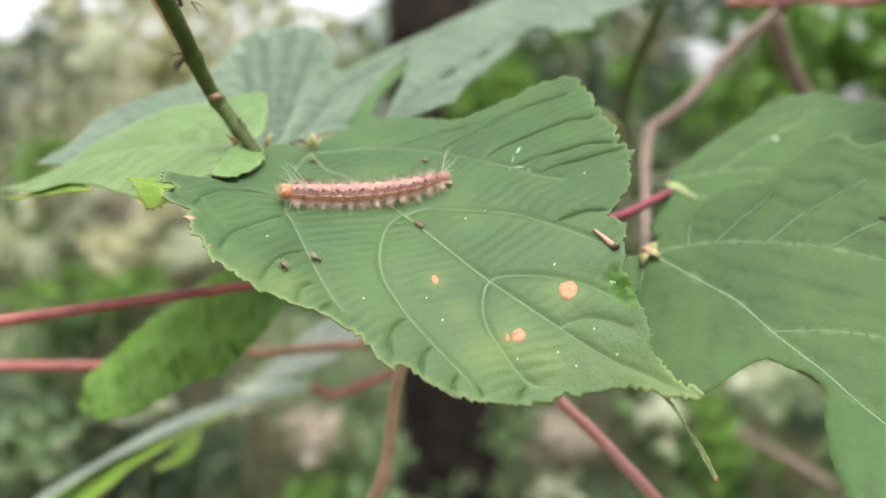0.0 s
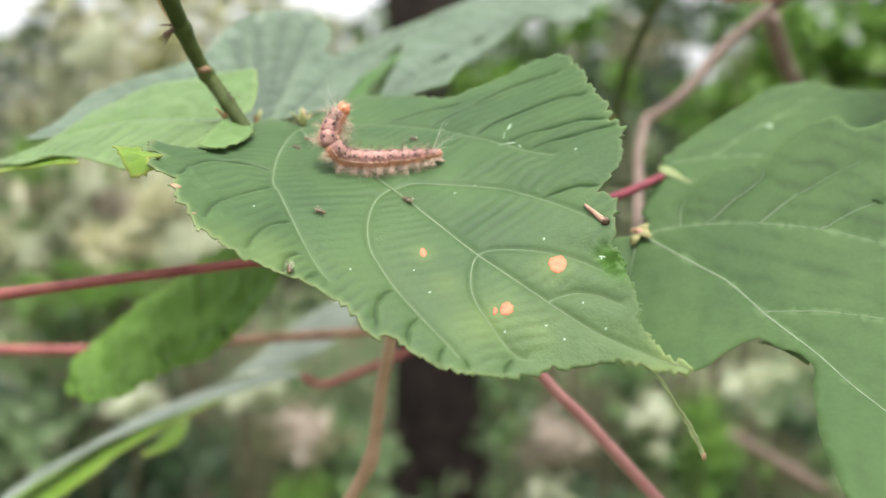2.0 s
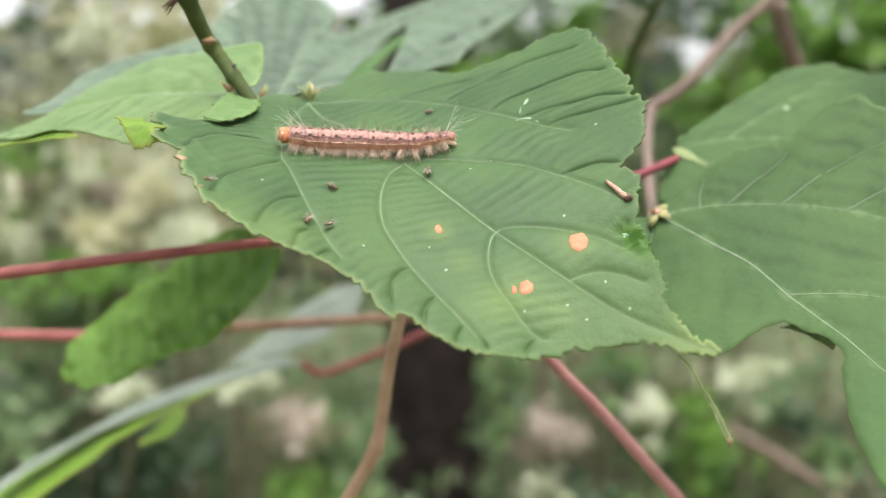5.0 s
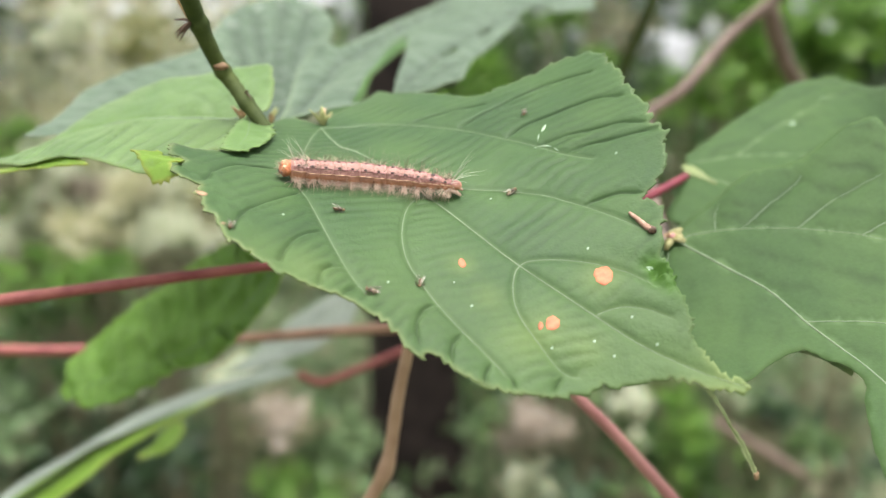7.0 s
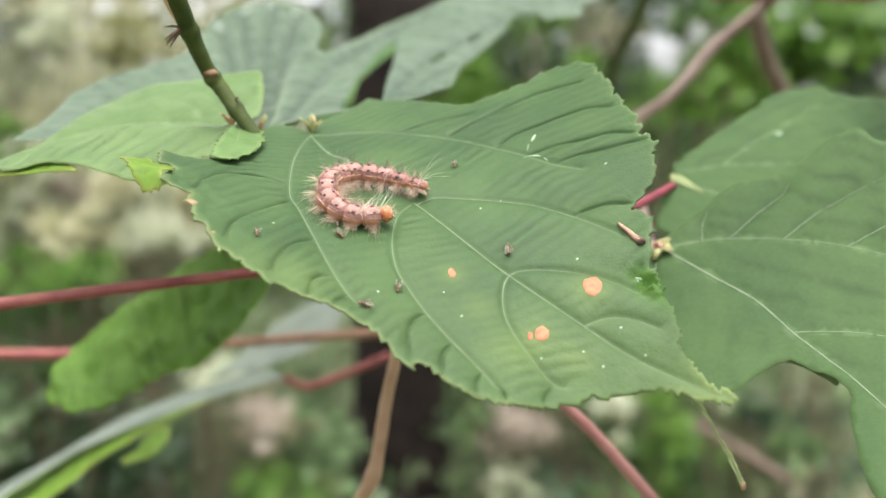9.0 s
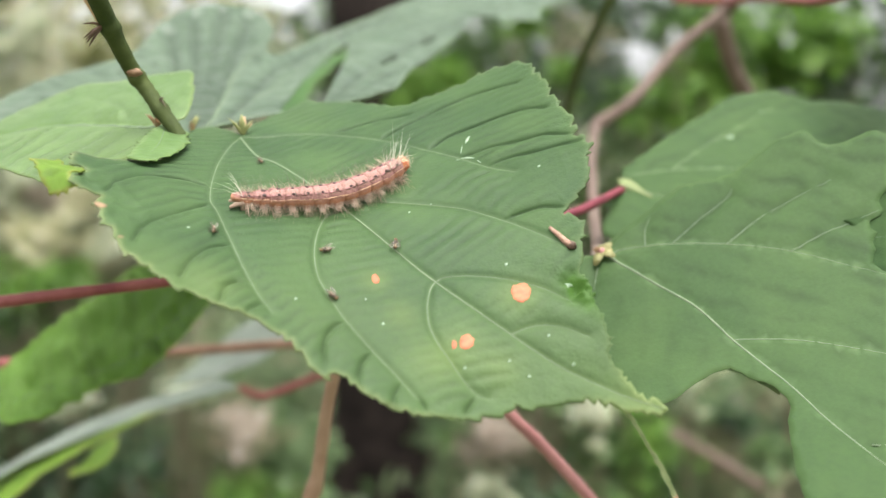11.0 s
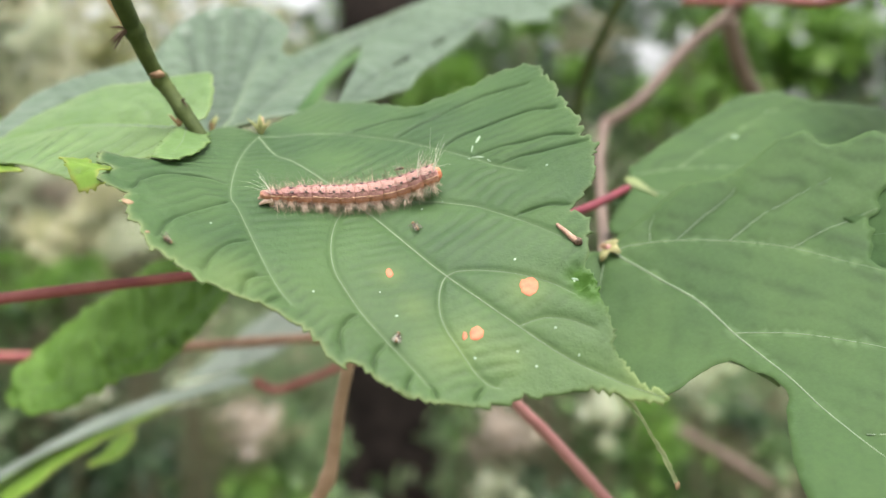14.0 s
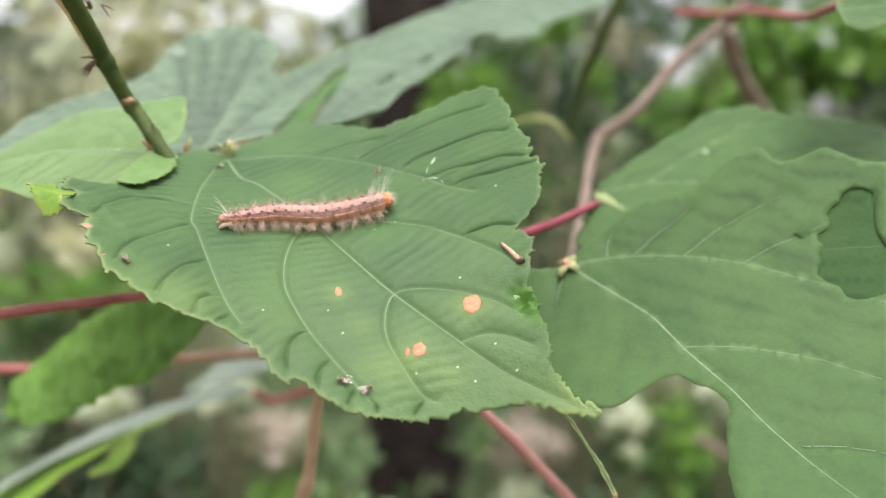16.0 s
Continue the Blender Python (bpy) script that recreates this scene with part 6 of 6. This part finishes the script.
part("swelling", tube(bmesh.new(), wedge, [0.0008, 0.0023, 0.0019, 0.0009, 0.0005], 10, up=tuple(RR_SHEET.n), flat=0.16), SWELL, rear, "pale yellow swollen base")
for k, (a, b, ra, rb) in enumerate(((3.04, -5.07, 0.10, 0.10), (3.99, -5.22, 0.03, 0.05))):
    patch("dry_margin", a, b, ra, rb, SCAB, broad, 130 + k, label="pinkish-brown dried leaf margin" if k == 0 else "")


scar = blob(bmesh.new(), Vector((-0.0571, 0.2362, 1.6152)) - shoot.location, (0.0017, 0.0009, 0.0010), 14, 8, 0.5, 2)
part("leaf_scar", scar, NODE, shoot, "tan leaf scar")
sheath = [Vector(p) - shoot.location for p in ((-0.0672, 0.2175, 1.6385), (-0.0655, 0.2215, 1.6345), (-0.0644, 0.2262, 1.6300), (-0.0630, 0.2300, 1.6256))]
part("sheath", tube(bmesh.new(), smooth_line(sheath, 4), [0.0009, 0.0009, 0.0009, 0.0009, 0.0008, 0.0008, 0.0008, 0.0008, 0.0007, 0.0006, 0.0005, 0.0004, 0.0003], 8), PEACH, shoot, "pale pinkish dry sheath beside the stem")


def dry_strip(points, widths):
    """A withered ribbon of leaf with a torn edge."""
    line = smooth_line(points, 5)
    base = thing("dry_strip", tuple(line[0]), "withered pale green leaf strip hanging below the leaf tip", "leaf strip")
    rng = random.Random(9)
    bm, rows = bmesh.new(), []
    for i, c in enumerate(line):
        w = np.interp(i / (len(line) - 1), np.linspace(0, 1, len(widths)), widths)
        d = Vector(line[min(i + 1, len(line) - 1)] - line[max(i - 1, 0)]).normalized()
        side = d.cross(Vector((0.2 * math.sin(i * 0.5), 1, 0.2))).normalized()
        p = Vector(c) - Vector(line[0])
        rows.append([bm.verts.new(p - side * w * rng.uniform(0.6, 1.3)), bm.verts.new(p + Vector((0, -0.25 * w, 0))), bm.verts.new(p + side * w * rng.uniform(0.6, 1.3))])
    for r0, r1 in zip(rows, rows[1:]):
        for k in (0, 1):
            bm.faces.new((r0[k], r0[k + 1], r1[k + 1], r1[k]))
    bmesh.ops.solidify(bm, geom=bm.faces[:], thickness=0.0002)
    part("blade", bm, WITHERED, base)
    b = blob(bmesh.new(), Vector(line[-1]) - Vector(line[0]), (0.0005, 0.0003, 0.0009), 10, 8, 0.9, 5)
    part("brown_tip", b, SCAB, base, "brown withered tip")


dry_strip([(0.0436, 0.1775, 1.5516), (0.0456, 0.1780, 1.5498), (0.0475, 0.1780, 1.5469), (0.0496, 0.1790, 1.5435), (0.0521, 0.1795, 1.5398), (0.0540, 0.1800, 1.5360), (0.0552, 0.1800, 1.5335)], [0.0003, 0.0005, 0.0003, 0.0004, 0.0006, 0.0006, 0.0004])


# ---- what moves ----
CRAWL = {
    0: [(2.74, -2.77, 0.26), (3.20, -2.05, 0.26), (3.69, -1.29, 0.26), (4.20, -0.34, 0.26), (4.57, 0.57, 0.26)],
    0.5: [(2.79, -2.95, 0.26), (3.22, -2.13, 0.26), (3.61, -1.27, 0.26), (4.07, -0.28, 0.26), (4.44, 0.69, 0.26)],
    1: [(2.83, -2.91, 0.26), (3.21, -2.13, 0.26), (3.61, -1.20, 0.26), (4.06, -0.25, 0.26), (4.40, 0.73, 0.26)],
    1.5: [(2.81, -2.79, 0.26), (3.34, -2.06, 0.26), (3.75, -1.25, 0.26), (4.26, -0.31, 0.26), (4.59, 0.58, 0.26)],
    1.8: [(2.47, -2.05, 0.76), (2.80, -2.12, 0.66), (2.95, -1.92, 0.36), (3.46, -1.44, 0.26), (4.02, -0.72, 0.26), (4.75, 0.48, 0.26)],
    1.9: [(2.41, -1.63, 1.18), (2.59, -1.74, 0.86), (2.94, -1.88, 0.66), (3.10, -1.71, 0.36), (3.57, -1.36, 0.26), (4.20, -0.37, 0.26), (4.75, 0.42, 0.26)],
    2: [(2.76, -0.41, 1.42), (2.75, -0.82, 1.02), (3.01, -1.20, 0.66), (3.31, -1.00, 0.26), (3.99, -0.36, 0.26), (4.64, 0.55, 0.26)],
    2.06: [(3.46, -0.10, 1.21), (3.27, -0.56, 0.98), (3.37, -1.09, 0.66), (3.64, -1.12, 0.36), (4.24, -0.40, 0.26), (4.77, 0.50, 0.26)],
    2.1: [(4.28, 0.02, 0.76), (3.97, -0.53, 0.86), (3.87, -1.16, 0.86), (3.98, -1.50, 0.66), (4.22, -1.11, 0.36), (4.55, -0.42, 0.26), (4.88, 0.44, 0.26)],
    2.27: [(4.26, -0.07, 0.76), (3.96, -0.58, 0.86), (3.87, -1.16, 0.86), (3.98, -1.50, 0.66), (4.22, -1.11, 0.36), (4.55, -0.42, 0.26), (4.88, 0.44, 0.26)],
    2.32: [(3.46, -0.10, 1.21), (3.27, -0.56, 0.98), (3.37, -1.09, 0.66), (3.64, -1.12, 0.36), (4.24, -0.40, 0.26), (4.77, 0.50, 0.26)],
    2.37: [(2.41, -1.63, 1.18), (2.59, -1.74, 0.86), (2.94, -1.88, 0.66), (3.10, -1.71, 0.36), (3.57, -1.36, 0.26), (4.20, -0.37, 0.26), (4.75, 0.42, 0.26)],
    2.41: [(2.62, -2.62, 0.34), (2.86, -2.10, 0.30), (3.22, -1.58, 0.26), (3.76, -1.06, 0.26), (4.16, -0.40, 0.26), (4.58, 0.50, 0.26)],
    2.5: [(2.87, -2.65, 0.46), (2.94, -1.96, 0.26), (3.46, -1.16, 0.26), (4.08, -0.32, 0.26), (4.56, 0.60, 0.26)],
    3: [(3.24, -3.00, 0.26), (3.57, -2.26, 0.26), (3.79, -1.30, 0.26), (4.17, -0.40, 0.26), (4.56, 0.48, 0.26)],
    5.5: [(2.59, -2.66, 0.26), (3.18, -1.96, 0.26), (3.73, -1.22, 0.26), (4.40, -0.55, 0.26), (5.02, 0.18, 0.26)],
    6: [(2.84, -2.96, 0.26), (3.23, -2.12, 0.26), (3.72, -1.33, 0.26), (4.39, -0.67, 0.26), (5.09, -0.09, 0.26)],
    6.5: [(2.77, -2.96, 0.26), (3.14, -2.17, 0.26), (3.66, -1.39, 0.26), (4.33, -0.67, 0.26), (5.07, -0.03, 0.26)],
    7: [(2.67, -3.07, 0.26), (3.09, -2.40, 0.26), (3.65, -1.61, 0.26), (4.36, -0.93, 0.26), (5.16, -0.38, 0.26)],
    7.5: [(2.44, -3.15, 0.26), (2.97, -2.46, 0.26), (3.51, -1.82, 0.26), (4.31, -1.07, 0.26), (5.18, -0.45, 0.26)],
    7.8: [(3.06, -3.04, 0.26), (3.07, -2.46, 0.36), (3.25, -1.55, 0.26), (3.96, -0.87, 0.26), (5.13, -0.42, 0.26)],
    8: [(4.14, -2.86, 0.26), (3.62, -2.78, 0.34), (3.12, -1.98, 0.28), (3.81, -1.03, 0.26), (5.10, -0.46, 0.26)],
    8.5: [(4.73, -2.30, 0.26), (4.15, -2.37, 0.26), (3.45, -2.04, 0.26), (3.39, -1.12, 0.26), (4.19, -0.68, 0.26), (5.04, -0.38, 0.26)],
    8.6: [(4.78, -2.06, 0.26), (4.41, -2.38, 0.26), (3.73, -2.28, 0.26), (3.15, -1.71, 0.26), (3.46, -1.02, 0.26), (4.51, -0.45, 0.26)],
    9.2: [(5.13, -1.42, 0.26), (4.84, -2.18, 0.26), (4.13, -2.43, 0.26), (3.50, -2.05, 0.26), (3.53, -1.15, 0.26), (4.58, -0.50, 0.26)],
    10: [(5.11, -0.07, 0.26), (5.00, -1.13, 0.26), (4.67, -1.96, 0.26), (3.98, -2.23, 0.26), (3.55, -1.81, 0.26), (3.79, -1.13, 0.26)],
    10.5: [(5.03, 0.67, 0.26), (4.99, -0.38, 0.26), (4.78, -1.42, 0.26), (4.32, -1.98, 0.26), (3.58, -2.11, 0.26)],
    11: [(4.80, 1.10, 0.26), (4.80, 0.25, 0.26), (4.65, -0.73, 0.26), (4.23, -1.58, 0.26), (3.74, -2.48, 0.26)],
    11.5: [(5.09, 1.22, 0.26), (5.02, 0.30, 0.26), (4.69, -0.68, 0.26), (4.18, -1.48, 0.26), (3.86, -2.20, 0.26)],
    12: [(4.99, 0.90, 0.83), (5.08, 0.71, 0.59), (5.14, 0.29, 0.51), (4.67, -0.01, 0.26), (4.11, -0.95, 0.26), (3.79, -2.18, 0.26)],
    12.2: [(4.60, 0.87, 0.99), (4.78, 0.73, 0.69), (4.98, 0.45, 0.56), (4.84, 0.21, 0.36), (4.51, -0.32, 0.26), (4.01, -1.05, 0.26), (3.70, -1.97, 0.26)],
    12.3: [(4.38, 0.03, 1.24), (4.77, 0.08, 0.87), (5.22, 0.00, 0.66), (5.08, -0.18, 0.36), (4.59, -0.58, 0.26), (4.05, -1.27, 0.26), (3.88, -2.21, 0.26)],
    12.4: [(4.24, -1.10, 1.16), (4.98, -0.84, 1.06), (5.32, -0.69, 0.76), (5.06, -0.72, 0.36), (4.48, -0.83, 0.26), (3.99, -1.36, 0.26), (3.79, -2.27, 0.26)],
    12.5: [(4.81, -1.56, 0.86), (5.35, -1.18, 0.76), (5.51, -0.74, 0.66), (4.54, -0.56, 0.26), (3.95, -1.26, 0.26), (3.78, -2.24, 0.26)],
    12.7: [(5.38, -1.90, 0.36), (5.73, -1.56, 0.36), (5.71, -0.88, 0.26), (5.24, -0.58, 0.26), (4.48, -0.65, 0.26), (3.90, -1.10, 0.26), (3.72, -2.18, 0.26)],
    13: [(5.67, -1.37, 0.26), (5.44, -0.62, 0.26), (4.72, -0.45, 0.26), (4.02, -1.02, 0.26), (3.71, -2.15, 0.26)],
    13.2: [(6.31, -0.49, 0.36), (5.67, -0.64, 0.26), (4.76, -0.82, 0.26), (3.97, -1.32, 0.26), (3.86, -2.31, 0.26)],
    13.5: [(6.33, -0.06, 0.36), (5.73, -0.30, 0.26), (4.90, -0.68, 0.26), (4.11, -1.26, 0.26), (3.61, -2.09, 0.26)],
    13.6: [(5.76, 0.44, 0.86), (5.29, -0.30, 0.46), (4.92, -0.69, 0.26), (4.27, -1.32, 0.26), (3.80, -2.39, 0.26)],
    14: [(5.50, 0.86, 0.26), (5.62, 0.62, 0.50), (5.22, -0.03, 0.29), (4.72, -0.89, 0.26), (4.22, -1.58, 0.26), (3.82, -2.31, 0.26)],
    14.5: [(5.18, 1.12, 0.24), (5.29, 0.92, 0.50), (5.20, 0.60, 0.42), (4.98, 0.03, 0.28), (4.66, -0.68, 0.26), (4.16, -1.32, 0.26), (3.80, -1.80, 0.26), (3.76, -2.22, 0.24)],
    15: [(5.30, 1.12, 0.24), (5.42, 0.90, 0.50), (5.32, 0.52, 0.42), (5.12, 0.05, 0.30), (4.78, -0.58, 0.26), (4.30, -1.18, 0.26), (3.88, -1.70, 0.26), (3.75, -2.16, 0.24)],
    15.5: [(5.40, 1.10, 0.28), (5.40, 0.80, 0.44), (5.12, 0.22, 0.28), (4.68, -0.60, 0.26), (4.22, -1.32, 0.26), (3.82, -2.20, 0.26)],
    16: [(5.63, 0.93, 0.26), (5.31, 0.24, 0.26), (4.86, -0.63, 0.26), (4.23, -1.35, 0.26), (3.86, -2.32, 0.26)],
}
FLIGHTS = (
    {0: (5.29, -0.78, 0.07), 0.5: (5.30, -0.80, 0.07), 1: (5.31, -0.78, 0.07), 1.5: (5.33, -0.80, 0.07), 2: (5.36, -0.84, 0.07), 2.5: (5.47, -0.95, 0.07), 3: (5.46, -0.93, 0.07), 5.5: (5.46, -0.49, 0.07), 6: (5.96, -0.50, 0.07), 6.5: (5.43, -0.47, 0.07), 7: (6.11, 0.59, 0.07), 7.5: (7.35, -0.33, 0.07), 8: (7.16, -0.22, 0.07), 8.5: (7.29, -0.33, 0.07), 11: (6.43, -0.74, 0.07), 12: (5.68, 0.98, 0.07), 12.5: (5.49, 0.87, 0.07), 13: (6.39, 0.34, 0.07), 14: (6.26, -0.40, 0.07), 14.5: (5.65, -0.13, 0.07), 15: (5.50, -0.79, 0.07), 16: (4.98, -0.33, 0.07)},
    {0: (5.07, -4.21, 0.07), 0.5: (5.60, -4.28, 0.07), 1: (5.86, -4.54, 0.07), 1.5: (5.92, -4.62, 0.07), 2.5: (6.16, -4.29, 0.07), 3: (6.20, -4.33, 0.07), 5.5: (5.35, -3.80, 0.07), 6: (5.46, -3.79, 0.07), 6.5: (5.33, -3.68, 0.07), 7: (6.51, -3.76, 0.07), 7.5: (6.52, -3.78, 0.07), 8.5: (6.58, -3.86, 0.07), 11: (5.73, -2.00, 0.07), 12: (4.18, -0.72, 0.07), 14: (4.37, -0.93, 0.07), 15: (4.26, -1.08, 0.07), 15.5: (4.08, -1.02, 0.07), 16: (8.72, -3.05, 0.07)},
    {0: (5.06, -3.43, 0.07), 0.5: (4.98, -3.30, 0.07), 1: (4.86, -3.03, 0.07), 1.5: (4.81, -2.89, 0.07), 2: (4.74, -2.75, 0.07), 2.5: (4.77, -2.75, 0.07), 3: (4.78, -2.75, 0.07), 5.5: (4.76, -2.73, 0.07), 6: (4.71, -2.73, 0.07), 6.5: (4.48, -2.71, 0.07), 7: (4.31, -2.75, 0.07), 7.5: (4.30, -2.79, 0.07), 8.5: (4.54, -2.91, 0.07), 11: (6.79, -2.65, 0.07), 12: (7.36, -2.77, 0.07), 12.5: (7.66, -2.88, 0.07), 13: (8.39, -3.25, 0.07), 14: (8.23, -2.67, 0.07), 14.5: (8.39, -2.60, 0.07), 15: (8.23, -2.49, 0.07), 16: (9.13, -2.76, 0.07)},
    {0: (1.30, -0.85, 0.07), 0.5: (1.90, -1.14, 0.07), 1: (1.23, -0.53, 0.07), 1.5: (1.29, -1.00, 0.07), 3: (2.28, -0.28, 0.07), 5.5: (6.21, -4.02, 0.07), 6: (6.38, -3.94, 0.07), 6.5: (6.54, -3.83, 0.07), 7: (6.83, -2.78, 0.07), 7.5: (6.88, -2.80, 0.07), 8.5: (6.89, -2.84, 0.07), 11: (4.26, -3.54, 0.07), 12: (5.62, -4.93, 0.07), 13: (4.62, -5.19, 0.07), 14: (4.36, -5.04, 0.07), 14.5: (4.30, -5.00, 0.07), 15: (4.31, -4.96, 0.07), 16: (4.30, -4.96, 0.07)},
    {0: (2.91, -2.06, 0.45), 0.5: (2.96, -2.09, 0.45), 1: (2.95, -2.08, 0.45), 1.5: (2.82, -2.04, 0.45), 2.5: (2.58, -1.80, 0.45), 3: (2.98, -2.01, 0.45), 5.5: (4.06, -5.37, 0.07), 6: (4.13, -5.19, 0.07), 6.5: (4.13, -5.17, 0.07), 7: (4.13, -5.18, 0.07), 7.5: (4.10, -5.16, 0.07), 8: (3.97, -5.00, 0.07), 8.5: (4.01, -5.02, 0.07), 9.8: (4.32, -3.07, -0.25), 11: (1.97, -3.51, -0.35), 13: (1.17, -2.49, -0.35), 15: (1.69, -3.08, -0.35), 15.4: (2.85, -2.20, 0.60), 16: (1.06, -0.95, 0.07)},
    {0: (3.43, 1.07, 0.07), 0.5: (3.43, 1.09, 0.07), 1: (3.34, 1.16, 0.07), 1.5: (3.41, 1.09, 0.07), 2.5: (3.60, 0.81, 0.07), 3: (3.73, 0.78, 0.07), 5.5: (3.44, 1.09, 0.07), 6: (4.19, 0.77, 0.07), 6.5: (4.50, 0.47, 0.07), 7: (4.39, 2.77, 0.07), 7.5: (4.76, 0.91, 0.07), 8.5: (4.72, 0.95, 0.07), 11: (2.26, -1.02, 0.07), 12.5: (3.70, 0.18, 0.07), 14: (4.79, 0.49, 0.30), 15: (4.41, 1.52, 0.20), 16: (4.56, 1.39, 0.20)},
)


def along(points, share):
    """The place and the way at a share of a curve's length, in the broad leaf's own measure."""
    line = smooth_line(points, 10)
    world_line = np.array([tuple(MAIN_SHEET.place(a, b, h)) for a, b, h in line])
    run = np.concatenate([[0], np.cumsum(np.linalg.norm(np.diff(world_line, axis=0), axis=1))])
    s = share * run[-1]
    p = np.array([np.interp(s, run, world_line[:, k]) for k in range(3)])
    q0 = np.array([np.interp(max(0, s - 0.0012), run, world_line[:, k]) for k in range(3)])
    q1 = np.array([np.interp(min(run[-1], s + 0.0012), run, world_line[:, k]) for k in range(3)])
    return Vector(p), Vector(q0 - q1).normalized()


def upright(place, ahead, up):
    y = up.cross(ahead).normalized()
    z = ahead.cross(y)
    return Matrix((( ahead.x, y.x, z.x, place.x), (ahead.y, y.y, z.y, place.y), (ahead.z, y.z, z.z, place.z), (0, 0, 0, 1)))


def eased(rows):
    """Rows between those that turn far, so that no step turns a right angle."""
    out = [rows[0]]
    for (t0, m0), (t1, m1) in zip(rows, rows[1:]):
        n = int(m0.to_quaternion().rotation_difference(m1.to_quaternion()).angle / radians(70))
        for k in range(1, n + 1):
            out.append((t0 + (t1 - t0) * k / (n + 1), m0.lerp(m1, k / (n + 1))))
        out.append((t1, m1))
    return out


def motions():
    base, segments = caterpillar()
    for i, seg in enumerate(segments):
        rows = []
        share = 0.035 + 0.945 * i / (N_SEG - 1)
        for t in sorted(CRAWL):
            p, d = along(CRAWL[t], share)
            up = MAIN_SHEET.n
            if abs(d.dot(up)) > 0.8:
                up = (up - base_way(CRAWL[t]) * 0.8).normalized()
            rows.append((t, upright(p, d, up)))
        walk(seg, eased(rows))
    for k, flight in enumerate(FLIGHTS):
        f = fly(("small dark fly with clear wings resting on the leaf", "small brown fly walking on the leaf")[k % 2], 1.06 - 0.05 * k)
        rows, rng = [], random.Random(30 + k)
        turn = rng.uniform(0, 6.28)
        last = None
        for t in sorted(flight):
            a, b, h = flight[t]
            if last and math.hypot(a - last[0], b - last[1]) > 0.15:
                turn += rng.uniform(-0.9, 0.9)
            last = (a, b)
            n = MAIN_SHEET.normal(a, b)
            ahead = (MAIN_SHEET.u * math.cos(turn) + MAIN_SHEET.v * math.sin(turn))
            ahead = (ahead - n * ahead.dot(n)).normalized()
            rows.append((t, upright(MAIN_SHEET.place(a, b, up_at(a, b) if 0 < h < 0.1 else h - 0.01), ahead, n)))
        walk(f, rows)


def base_way(points):
    """The way of the resting hind part."""
    return (MAIN_SHEET.place(*points[-2]) - MAIN_SHEET.place(*points[-1])).normalized()


motions()
